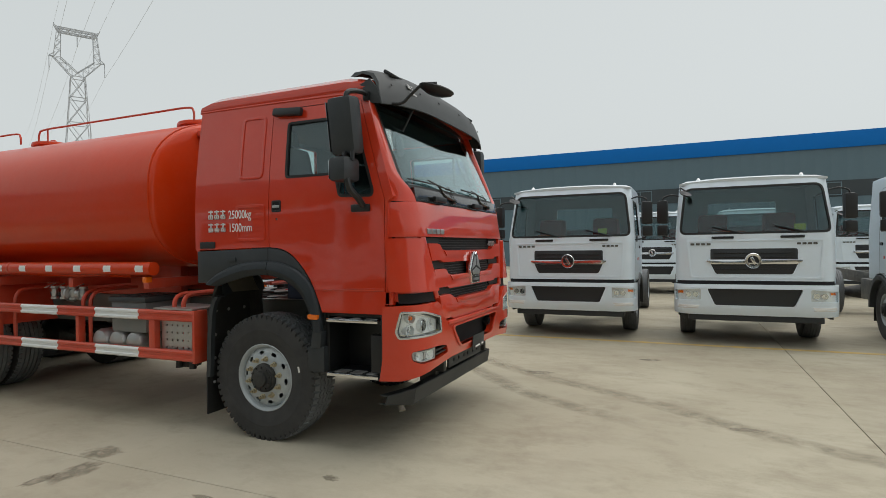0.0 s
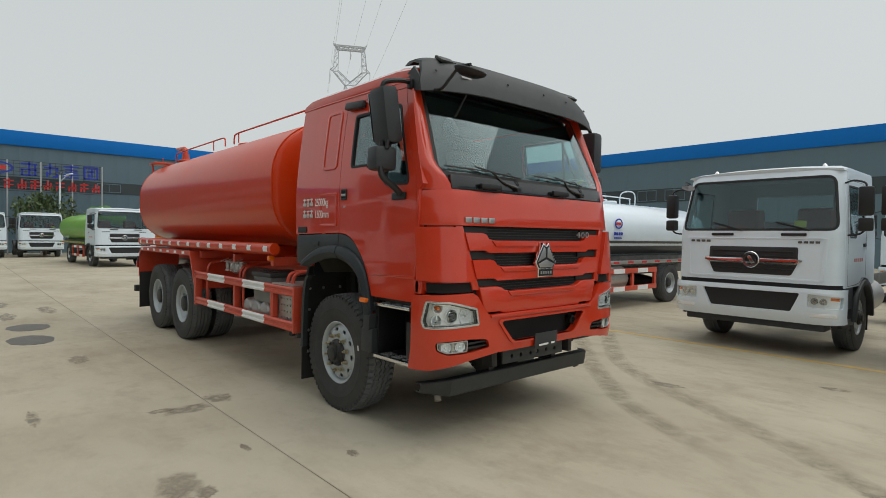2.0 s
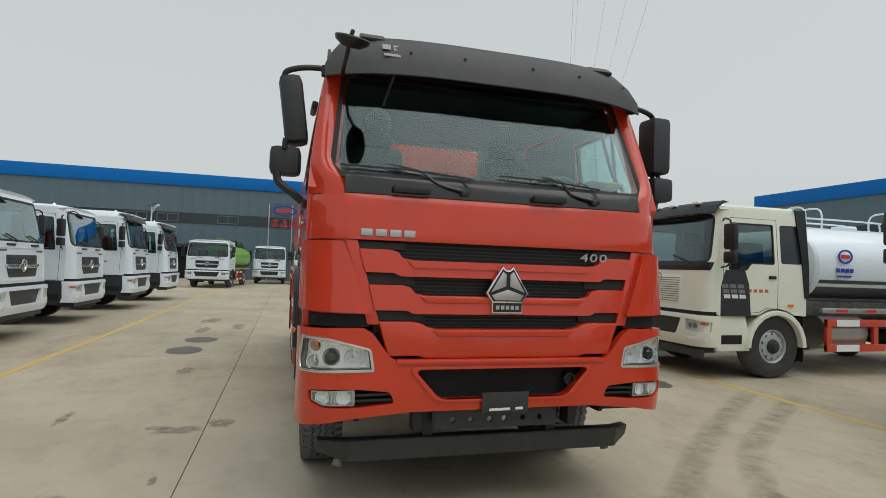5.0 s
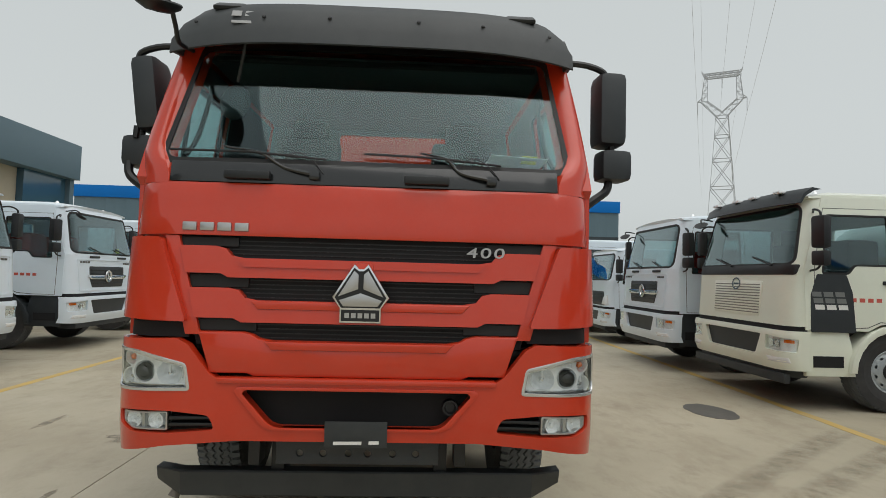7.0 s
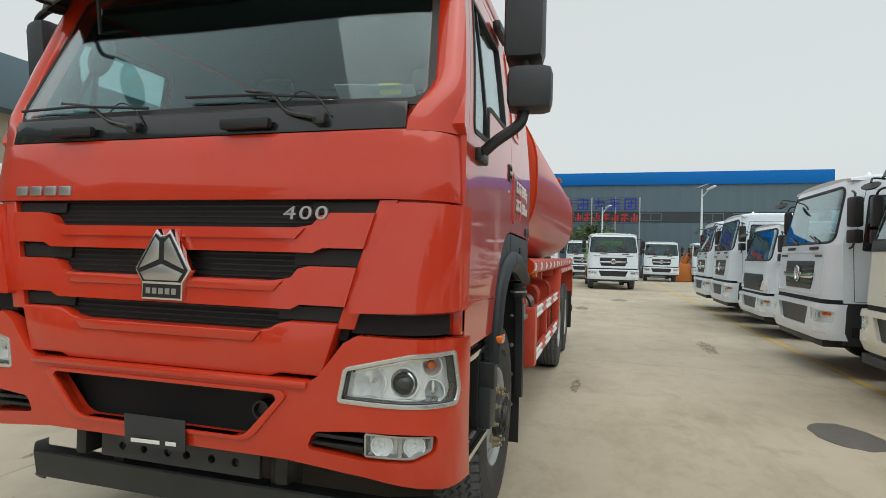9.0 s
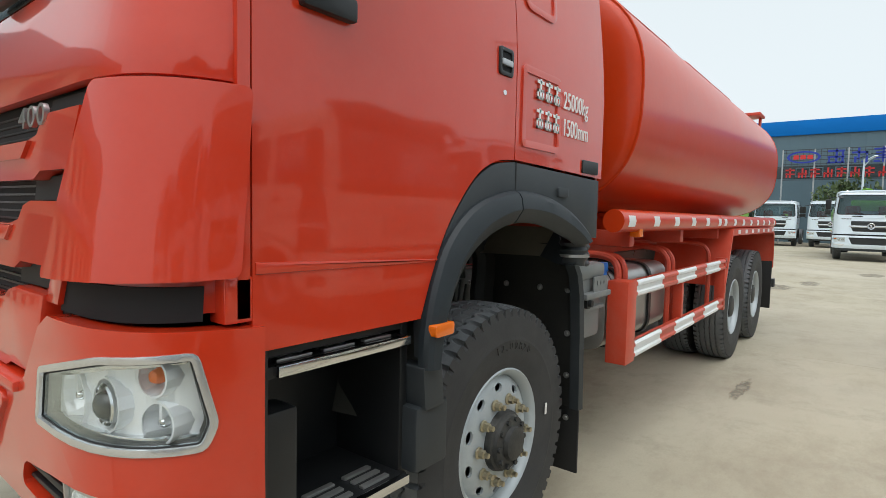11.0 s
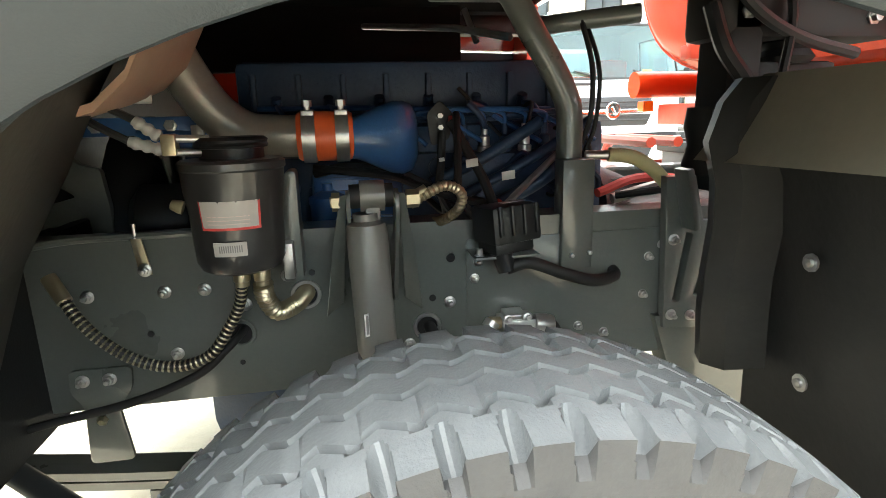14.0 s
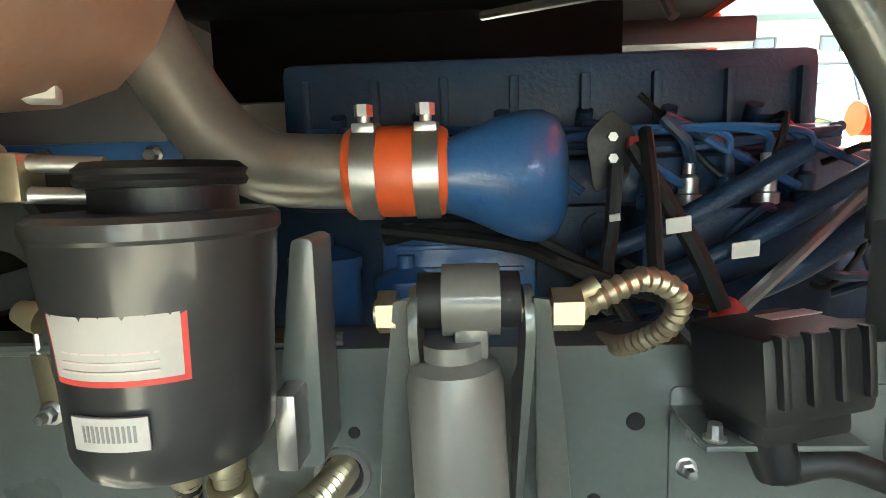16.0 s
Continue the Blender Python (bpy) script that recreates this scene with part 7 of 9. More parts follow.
        part("mirror_arm", one(pipe, [(1.02, s * 1.13, 2.50), (1.10, s * 1.25, 2.52), (1.12, s * 1.38, 2.48), (1.12, s * 1.40, 2.40)], .014, 6), BLACK, mir)
        part("mirror_arm", one(pipe, [(1.12, s * 1.40, 1.84), (1.12, s * 1.33, 1.78), (1.10, s * 1.19, 1.76)], .014, 6), BLACK, mir)
        small_wheel(t, 0, s * 1.0, s < 0)
    km = part("kerb_mirror", one(lathe, [(.001, .04), (.07, .03), (.10, .01), (.105, 0), (.001, -.004)], Matrix.Translation((1.34, -1.02, 2.52)) @ pose(0, 0, 0, 160, 25, 0), 18), BLACK, t)
    part("mirror_arm", one(pipe, [(1.1, -1.1, 2.60), (1.28, -1.1, 2.62), (1.34, -1.02, 2.56)], .012, 6), BLACK, km)
    # roof
    bm = bmesh.new()
    loops = []
    hi = .10 if kind == "visor" else 0
    for k in range(10):
        f = k / 9
        x = -.62 + 1.72 * f
        d = .06 * max(0, f - .8) / .2
        sec = [(-1.12, 2.68), (-1.11, 2.735 - d * .5), (-1.0, 2.78 + hi - d), (-.5, 2.81 + hi - d), (0, 2.815 + hi - d), (.5, 2.81 + hi - d), (1.0, 2.78 + hi - d), (1.11, 2.735 - d * .5), (1.12, 2.68)]
        loops.append([(x + (0 if f < 1 else -.03 * (abs(y) / 1.1) ** 3), y, z) for y, z in sec])
    rings(bm, loops)
    part("cab_roof", bm, paint, t)
    part("roof_lamp", one(lathe, [(.001, .07), (.02, .06), (.035, .03), (.05, 0)], pose(.75, -.8, 2.76 + hi), 10), LENSWHITE, t)
    part("roof_lamp", one(lathe, [(.001, .07), (.02, .06), (.035, .03), (.05, 0)], pose(.75, .8, 2.76 + hi), 10), LENSWHITE, t)
    part("cab_back", plate([(-1.17, 1.0), (1.17, 1.0), (1.17, 1.8), (1.1, 2.7), (-1.1, 2.7), (-1.17, 1.8)], [rect(-.6, .6, 2.0, 2.45, .04)], .04, lambda u, v, w: (-.61 + w, u, v)), paint, t)
    part("cab_floor", one(box, -.58, 1.25, -1.12, 1.12, 1.14, 1.2), VOID, t)
    part("dashboard", one(box, .75, 1.24, -1.05, 1.05, 1.4, 1.84, .05), DASH, t)
    for y in (-.55, .55):
        part("seat", one(box, -.15, .30, y - .25, y + .25, 1.3, 2.2, .08), SEAT if kind == "cream" else REDCLOTH, t)
    if kind in ("visor", "cream"):
        bm = bmesh.new()
        loops = []
        for k in range(15):
            u = -1 + 2 * k / 14
            loops.append([(x - .12 * abs(u) ** 3, 1.13 * u, z) for x, z in ((1.02, 2.80), (1.14, 2.82), (1.26, 2.74), (1.31, 2.62), (1.29, 2.615), (1.23, 2.71), (1.12, 2.78))])
        rings(bm, loops)
        v = part("sun_visor", bm, TRIM, t, "dark sun visor")
        for y in (-.75, -.2, .2, .75):
            part("marker_lamp", one(box, 1.16, 1.25, y - .07, y + .07, 2.78, 2.82, .012), LENSWHITE, v)
    if kind == "cream":
        for s in (-1, 1):
            part("dark_panel", plate(rounded([(.52, 1.0), (1.10, 1.0), (1.10, 1.46), (1.02, 1.72), (.64, 1.72), (.56, 1.5)], .02), (), .006, lambda u, v, w, f=side2(s): f(u, v, w - .004), (), [1.8]), TRIM, t, "dark side panel with pale bars")
            for k in range(3):
                for j in range(3):
                    part("panel_bar", plate([(.62 + .15 * k + .02 * j, 1.28 + .08 * j), (.74 + .15 * k + .02 * j, 1.28 + .08 * j), (.75 + .15 * k + .02 * j, 1.34 + .08 * j), (.63 + .15 * k + .02 * j, 1.34 + .08 * j)], (), .002, lambda u, v, w, f=side2(s): f(u, v, w - .006)), CANGREY if j else PAPER, t)
            part("rear_fin", plate([(-.64, 1.3), (-.56, 1.3), (-.40, 2.75), (-.62, 2.75)], (), .05, lambda u, v, w, f=side2(s): f(u, v, w - .02), (), [1.8]), BLACK, t)
            part("side_lamp", plate(rect(-.32, -.22, 1.16, 1.20), (), .02, lambda u, v, w, f=side2(s): f(u, v, w - .02)), AMBER, t)
        part("underrun_bar", one(box, 1.30, 1.38, -1.1, 1.1, .34, .46, .015), UBAR, t)
    # chassis
    for s in (-1, 1):
        part("chassis_rail", one(box, -6.4, 1.1, *sorted((s * .36, s * .43)), .72, .98, .008), DIRTYGREY, t)
    part("gearbox", one(box, -1.6, .6, -.34, .34, .5, 1.0, .06), DIRTYGREY, t)
    for x in (-1.5, -3.2, -5.6):
        part("cross_member", one(box, x - .06, x + .06, -.42, .42, .76, .94, .01), DIRTYGREY, t)
    part("rear_axle", one(tube, [(-4.2, -.8, .51), (-4.2, -.22, .51), (-4.2, .22, .51), (-4.2, .8, .51)], [.09, .2, .2, .09], 12), HUB, t)
    for s in (-1, 1):
        small_wheel(t, -4.2, s * .98, s < 0, True)
        part("mud_flap", one(box, -.64, -.62, *sorted((s * .6, s * 1.12)), .25, .95, .004), SEAL, t)
    part("side_tank", one(lathe, [(.001, 0), (.28, .0), (.3, .02), (.3, .9), (.28, .92), (.001, .92)], Matrix.Translation((-1.2, .78, .72)) @ pose(0, 0, 0, 0, -90, 0), 20), ALU, t)
    part("battery_box", one(box, -1.9, -1.2, -1.0, -.55, .55, .95, .03), DIRTYGREY, t)
    return t


def add_tank(t, paint, stripes=None, length=5.2):
    """An oval water tank on the chassis behind the cab."""
    n = 40

    def sec(x, k):
        out = []
        for i in range(n):
            a = 2 * math.pi * i / n
            c, s = math.cos(a), math.sin(a)
            out.append((x, 1.16 * k * math.copysign(abs(c) ** (2 / 2.4), c), 1.85 + .72 * k * math.copysign(abs(s) ** (2 / 2.4), s)))
        return out
    bm = bmesh.new()
    rings(bm, [sec(x, k) for x, k in ((-.80, .4), (-.82, .85), (-.86, .97), (-.91, 1.0), (-.9 - length, 1.0), (-.95 - length, .97), (-1 - length, .4))])
    tk = part("water_tank", bm, paint, t, angle=30)
    part("tank_bed", one(box, -.9 - length, -.9, -.9, .9, 1.0, 1.25, .02), DIRTYGREY, t)
    part("walkway", one(box, -.6 - length, -1.2, -.3, .3, 2.55, 2.585, .008), paint, tk)
    for s in (-1, 1):
        part("tank_rail", one(pipe, [(-1.2, s * .35, 2.55), (-1.22, s * .35, 2.70), (-1.35, s * .35, 2.74), (-3.2, s * .35, 2.74), (-3.35, s * .35, 2.70), (-3.38, s * .35, 2.55)], .018, 6), paint, tk)
    for x in (-1.7, -2.1, -3.9):
        part("ladder_hoop", one(pipe, [(x, -.25, 2.55), (x, -.25, 2.85), (x, -.15, 2.97), (x, .1, 2.97), (x, .2, 2.85), (x, .2, 2.55)], .018, 6), paint, tk)
    part("manhole", one(lathe, [(.001, .12), (.2, .12), (.22, .08), (.2, 0)], pose(-2.9, 0, 2.55), 18), paint, tk)
    for s in (-1, 1):
        if stripes:
            for z0, z1 in ((1.30, 1.50), (1.56, 1.62)):
                loops = []
                for x in (-.95, -.85 - length):
                    pts = []
                    for z, o in ((z0, .006), ((z0 + z1) / 2, .006), (z1, .006), (z1, -.01), ((z0 + z1) / 2, -.01), (z0, -.01)):
                        y = 1.16 * max(0, 1 - abs((z - 1.85) / .72) ** 2.4) ** (1 / 2.4) + o
                        pts.append((x, s * y, z))
                    loops.append(pts)
                bm = bmesh.new()
                rings(bm, loops)
                part("stripe", bm, stripes, tk)
            part("emblem", plate(circle(-1.45, 2.02, .16, 24, .12), [circle(-1.45, 2.02, .13, 24, .09)], .012, lambda u, v, w: (u, s * (1.185 - w), v)), SIGNBLUE, tk)
            part("emblem_bar", plate(rect(-1.55, -1.35, 1.99, 2.05), (), .010, lambda u, v, w: (u, s * (1.185 - w), v)), SIGNRED, tk)
            for k in range(4):
                part("name_bar", plate(rect(-1.63 + .1 * k, -1.56 + .1 * k, 1.75, 1.82), (), .008, lambda u, v, w: (u, s * (1.182 - w), v)), SIGNBLUE, tk)
            part("name_bar", plate(rect(-1.60, -1.28, 1.67, 1.70), (), .008, lambda u, v, w: (u, s * (1.172 - w), v)), SIGNBLUE, tk)
        sk = part("skirt_rail", one(box, -.9 - length, -1.0, *sorted((s * 1.06, s * 1.15)), 1.06, 1.15, .02), ZINC if stripes else paint, t)
        for k in range(7):
            part("red_tape", one(box, -1.3 - .65 * k, -1.55 - .65 * k, *sorted((s * 1.14, s * 1.153)), 1.08, 1.13), SIGNRED, sk)
        g = part("side_guard", one(box, -3.35, -1.1, *sorted((s * 1.10, s * 1.16)), .42, .54, .006), FRAMERED, t, "red side guard with white tape")
        part("guard_rail", one(box, -3.35, -1.1, *sorted((s * 1.10, s * 1.16)), .84, .96, .006), FRAMERED, g)
        for x in (-1.15, -2.2, -3.3):
            part("guard_post", one(box, x - .05, x + .05, *sorted((s * 1.09, s * 1.15)), .42, .96, .005), FRAMERED, g)
        for x in (-1.55, -2.65):
            for z in (.425, .845):
                part("white_tape", one(box, x - .25, x + .25, *sorted((s * 1.158, s * 1.164)), z, z + .11), WHITEMARK, g)


def face_to(x, y, deg):
    return pose(x, y, 0, 0, 0, deg)


# row beside the tank truck, noses towards -y
first = yard_truck("plain", "white cab-over truck chassis with dark windscreen, parked on concrete")
first.matrix_basis = face_to(1.48, 6.50, -90) @ Matrix.Diagonal((1, .965, 1, 1))
# notes behind the glass of two trucks
def dash_notes(t, x):
    part("yellow_note", one(obox, pose(1.20, x, 1.92, 0, -14, 0), .004, .16, .10), YELLOW, t)
    part("red_cloth", one(obox, pose(1.16, -.35, 1.86, 0, 0, 8), .12, .5, .03, .01), mat("orange_cloth", (0.6, 0.12, 0.05), 0.8), t)


second = copy_thing(first, face_to(4.44, 6.52, -90))
for x, y in ((-6.25, 6.05), (2.45, 16.4), (5.6, 16.4), (8.75, 16.4), (11.9, 16.4), (7.6, 6.5), (-13.0, 6.2), (-16.0, 6.2)):
    copy_thing(first, face_to(x, y, -90))
dash_notes(first, .62)
dash_notes(second, .70)
cream = yard_truck("cream", "cream tanker truck with dark visor and white striped tank", "parked trucks")
cream.matrix_basis = face_to(-3.45, 6.27, -90)
STRIPE = mat("dark_grey_stripe", (0.03, 0.034, 0.04), 0.4)
add_tank(cream, WHITEPAINT, STRIPE)
town = yard_truck("light", "low white town truck with black grille band")
town.matrix_basis = face_to(-10.1, 6.25, -90) @ Matrix.Diagonal((.95, .90, .86, 1))
tall = yard_truck("visor", "white truck with grey sun visor, parked in a row")
tall.matrix_basis = face_to(-15.0, -7.2, 90) @ Matrix.Diagonal((1, 1, 1.04, 1))
# row across the yard, noses towards +y
for x, y in ((-3.7, -7.5), (-7.3, -7.45), (-10.9, -7.4)):
    copy_thing(first, face_to(x, y, 90))
copy_thing(tall, face_to(-19.2, -7.0, 90))
# trucks before the end hall, noses towards the yard
green = yard_truck("plain", "white truck with bright green tank before the hall")
green.matrix_basis = face_to(-26.4, 2.2, 4)
add_tank(green, GREEN)
copy_thing(green, face_to(-31, -5.6, -6))
for x, y, a in ((-39.1, -2.5, 0), (-39.1, .36, 0), (-39.1, 5.73, 0), (-40, 9.0, 0)):
    copy_thing(first, face_to(x, y, a))
# an orange crane arm and a red barrier far back
ORG = mat("orange_machine_paint", (0.55, 0.18, 0.03), 0.5)
cr = thing("crane", "small orange loading crane beside the hall", "crane", at=pose(-39.5, 7.4, 0))
part("crane_base", one(box, -.5, .5, -.5, .5, 0, 1.3, .1), ORG, cr)
part("crane_arm", one(tube, [(0, 0, 1.2), (0, .5, 2.2), (.2, 1.4, 2.6)], [.22, .18, .12], 8), ORG, cr)
part("crane_leg", one(tube, [(.5, -.6, 0), (.2, 0, 2.2)], .07, 6), ORG, cr)
# ---- engine bay behind the left front wheel arch ----
before_bay = set(truck.children)
FY = .49
bolt_first = None


def rail_bolt(x, z, y=FY, big=1.0, yellow=False):
    """A flange bolt with stud, pointing to +y."""
    global bolt_first
    m = Matrix.Translation((x, y, z)) @ pose(0, 0, 0, -90, 0, 0) @ Matrix.Diagonal((big, big, big, 1))
    if bolt_first is None:
        bm = one(lathe, [(.001, 0), (.0125, 0), (.0125, .002), (.0095, .0035)], pose(0, 0, 0), 14)
        lathe(bm, [(.0085, .003), (.0085, .011), (.0055, .012), (.005, .02), (.001, .021)], pose(0, 0, 0, 0, 0, 10), 6)
        bolt_first = part("frame_bolt", bm, ZINC, truck, "zinc flange bolt")
        bolt_first.matrix_basis = m
    else:
        again(bolt_first, m)


for x, z in ((.565, 1.110), (.493, 1.109), (.338, 1.126), (.421, 1.073), (.557, .984), (-.045, 1.126), (-.037, 1.091), (.016, 1.043), (.103, .958), (.061, .938), (-.245, 1.128), (-.285, 1.132),
             (-.458, 1.136), (-.428, 1.111), (-.419, 1.026), (-.466, .969), (-.537, .967), (-.269, .965), (.699, 1.111), (-.60, 1.10), (-.33, .945)):
    rail_bolt(x, z)
HOLE = VOID
for x, z, r in ((.291, 1.129, .006), (.052, 1.056, .007), (-.193, 1.029, .013), (-.346, .965, .006), (-.269, .985, .004), (.439, .954, .005), (.012, 1.139, .009), (.60, 1.03, .006)):
    part("frame_hole", one(lathe, [(.001, .0012), (r, .0012), (r * 1.05, 0), (r * 1.05, -.006)], Matrix.Translation((x, FY, z)) @ pose(0, 0, 0, -90, 0, 0), 16), HOLE, truck)
for x, z in ((.436, 1.015), (.305, 1.085), (.065, .995)):
    gm = part("edge_grommet", one(lathe, [(.021, .0), (.023, .004), (.029, .004), (.030, 0), (.030, -.01), (.021, -.01)], Matrix.Translation((x, FY, z)) @ pose(0, 0, 0, -90, 0, 0), 24), ZINC if x != .436 else RAILGREY, truck, "toothed edge trim round a frame hole")
    part("frame_hole", one(lathe, [(.001, .001), (.0215, .001), (.0215, -.004)], Matrix.Translation((x, FY, z)) @ pose(0, 0, 0, -90, 0, 0), 20), HOLE, gm)
part("frame_slot", plate(rect(-.375, -.30, 1.068, 1.10, .015), (), .004, lambda u, v, w: (u, FY + .0015 - w, v)), HOLE, truck)
part("doubler_plate", plate(rounded([(-.62, .945), (-.02, .945), (-.02, 1.175), (-.62, 1.175)], .01), (), .003, lambda u, v, w: (u, FY + .003 - w, v), (), (), .001), RAILGREY, truck)

# shock absorber and its bracket
SHOCKGREY = mat("warm_grey_gloss_enamel", (0.15, 0.145, 0.13), 0.35, coat=0.5, var=0.1, scale=12, grain=150, dust=0.25, dust_col=(0.2, 0.185, 0.16))
sh = part("shock_absorber", one(lathe, [(.001, 0), (.03, 0), (.036, .006), (.036, .34), (.033, .352), (.022, .358), (.022, .37), (.001, .37)], pose(.172, .62, .88, 0, 2, 0), 28), SHOCKGREY, truck, "grey shock absorber with sticker")
part("shock_eye", one(tube, [(.150, .615, 1.278), (.192, .615, 1.278)], .027, 20), SHOCKGREY, sh)
part("shock_bush", one(tube, [(.135, .615, 1.278), (.21, .615, 1.278)], .021, 18), SEAL, sh)
part("shock_neck", one(box, .158, .184, .60, .632, 1.235, 1.27, .006), SHOCKGREY, sh)
part("sticker", one(obox, pose(.193, .655, 1.055, 0, 0, 32), .011, .001, .042), PAPER, sh)
part("sticker_print", one(obox, pose(.193, .656, 1.055, 0, 0, 32), .005, .001, .034), PRINT, sh)
for x, f in ((.216, 1), (.126, -1)):
    br = part("shock_bracket", plate(rounded([(.49, 1.06), (.52, 1.06), (.60, 1.20), (.638, 1.262), (.630, 1.292), (.602, 1.296), (.585, 1.27), (.56, 1.215), (.49, 1.175)], .012), (), .007, lambda u, v, w: (x - f * w, u, v), (), (), .002), RAILGREY, truck, "grey pressed shock bracket")
    gus = [(x + f * .010, .634, 1.288), (x - f * .002, .634, 1.290), (x + f * .006, .585, 1.20), (x + f * .016, .505, 1.06), (x + f * .052, .505, 1.03), (x + f * .030, .575, 1.18)]
    bm = bmesh.new()
    rings(bm, [gus, [(a, b - .007, c) for a, b, c in gus]])
    bmesh.ops.bevel(bm, geom=bm.edges[:], offset=.002, segments=2, affect="EDGES", profile=.6)
    part("bracket_gusset", bm, RAILGREY, br)
pb = part("pivot_bolt", one(tube, [(.243, .617, 1.27), (.10, .617, 1.27)], .009, 12), BRASSY, truck, "yellow zinc pivot bolt")
for x, d in ((.226, .014), (.112, -.014), (.098, -.008)):
    part("nut", one(lathe, [(.001, 0), (.0165, 0), (.0165, abs(d)), (.001, abs(d))], Matrix.Translation((x, .617, 1.27)) @ pose(0, 0, 0, 0, 90 if d > 0 else -90, 0), 6), BRASSY, pb)

# fuel filter can with labels
can_m = pose(.392, .632, 1.168)
fc = part("fuel_filter", one(lathe, [(.001, 0), (.05, 0), (.063, .006), (.070, .02), (.071, .04), (.0735, .10), (.078, .135), (.080, .165), (.083, .168), (.083, .178), (.078, .182), (.001, .182)], can_m, 36), FILTER, truck, "black fuel filter can with labels")
part("filter_head", one(lathe, [(.001, .18), (.05, .18), (.05, .198)] + [(.056 + (.002 if k % 2 else 0), .199 + .004 * k) for k in range(4)] + [(.052, .216), (.001, .217)], can_m, 32), BLACK, fc)


def can_label(a0, a1, z0, z1, r, material, name):
    bm = bmesh.new()
    angs = [radians(a0 + (a1 - a0) * k / 10) for k in range(11)]

    def rr(z):
        return np.interp(z, [1.168, 1.188, 1.208, 1.268, 1.303], [.063, .070, .071, .0735, .078])
    loops = [[can_m @ Vector((math.cos(a) * (rr(z) + o), math.sin(a) * (rr(z) + o), z - 1.168)) for z, o in ((z0, r), (z1, r), (z1, r - .003), (z0, r - .003))] for a in angs]
    rings(bm, loops)
    return part(name, bm, material, fc)


can_label(55, 127, 1.239, 1.287, .0008, REDPRINT, "label_border")
can_label(57, 124, 1.243, 1.284, .0013, DUSTYPAPER, "label")
for k in range(6):
    can_label(64, 114, 1.248 + .0058 * k, 1.2493 + .0058 * k, .0016, mat("faint_pink_print", (0.62, 0.50, 0.46), 0.6), "print_line")
can_label(68, 108, 1.199, 1.221, .0012, DUSTYPAPER, "barcode_label")
for k in range(11):
    can_label(75 + 2.6 * k, 76.4 + 2.6 * k, 1.205, 1.216, .0016, PRINT, "barcode_bar")
part("filter_bracket", plate(rounded([(.30, 1.13), (.335, 1.13), (.335, 1.20), (.318, 1.33), (.300, 1.33)], .008), (), .06, lambda u, v, w: (u, .57 - w, v), (), (), .003), RAILGREY, truck)
part("worn_bracket", one(box, .312, .330, .545, .60, 1.14, 1.205, .004), ZINC, truck)
for m0, z in ((.400, 1.168), (.366, 1.168)):
    part("hose_nipple", one(lathe, [(.001, 0), (.013, 0), (.0145, -.004), (.0145, -.024), (.012, -.026), (.012, -.034), (.001, -.034)], pose(m0, .61, z), 14), BRASSY, fc)
part("can_knob", one(lathe, [(.001, .02), (.008, .018), (.011, .006), (.011, 0)], Matrix.Translation((.467, .66, 1.275)) @ pose(0, 0, 0, 0, 70, 0), 12), BRASSY, fc)
# fuel pipes at the filter's head
for p in ([(.520, .67, 1.409), (.487, .67, 1.383)], [(.53, .67, 1.378), (.485, .67, 1.364)]):
    a, b = Vector(p[0]), Vector(p[1])
    pts = [a.lerp(b, k / 12) for k in range(13)]
    part("sleeve", one(tube, pts, [.008 + (.0022 if (k // 2) % 2 else 0) for k in range(13)], 12), mat("grey_white_nylon", (0.36, 0.36, 0.345), 0.5), truck, "white nylon fuel sleeve")
    part("fuel_line", one(pipe, [a, a + Vector((.05, .0, .03)), a + Vector((.14, -.02, .09))], .006, 8), SEAL, truck)
part("banjo", one(box, .463, .485, .655, .68, 1.355, 1.388, .004), BRASSY, truck)
part("fuel_line", one(tube, [(.47, .67, 1.381), (.418, .66, 1.379)], .006, 10), ZINC, truck)
part("fuel_line", one(tube, [(.47, .67, 1.361), (.41, .65, 1.357)], .006, 10), ZINC, truck)

# hoses on the rail
h1 = part("ribbed_hose", one(hose, [(.725, .55, 1.157), (.679, .58, 1.091), (.635, .585, 1.039), (.585, .585, 1.003), (.528, .585, .990), (.474, .585, 1.006), (.436, .585, 1.055), (.412, .59, 1.10), (.401, .605, 1.145)], .0105, 12, .0048), BRASSY, truck, "spring-wrapped fuel hose")
part("hose_core", one(pipe, [(.725, .55, 1.157), (.679, .58, 1.091), (.635, .585, 1.039), (.585, .585, 1.003), (.528, .585, .990), (.474, .585, 1.006), (.436, .585, 1.055), (.412, .59, 1.10), (.401, .605, 1.145)], .0098, 10, 8), SEAL, h1)
part("hose_ferrule", one(tube, [(.728, .548, 1.162), (.700, .567, 1.122)], .013, 14), BRASSY, h1)
part("ribbed_hose", one(hose, [(.366, .61, 1.142), (.366, .60, 1.115), (.350, .585, 1.082), (.322, .55, 1.080), (.305, .50, 1.085), (.302, .46, 1.085)], .0175, 16, .004), BRASSY, truck, "short spring-wrapped fuel hose")
part("cable", one(pipe, [(.95, .60, .86), (.793, .57, .896), (.634, .555, .918), (.512, .55, .958), (.454, .545, 1.003), (.43, .50, 1.02), (.436, .45, 1.02)], .008, 10), SEAL, truck, "black cable along the frame")
part("air_hose", one(hose, [(.104, .60, 1.268), (.071, .60, 1.286), (.035, .59, 1.297), (.004, .575, 1.278), (.006, .55, 1.245), (.030, .50, 1.215), (.04, .42, 1.2)], .0105, 12, .0045), BRASSY, truck, "spring-wrapped hose over the shock bracket")
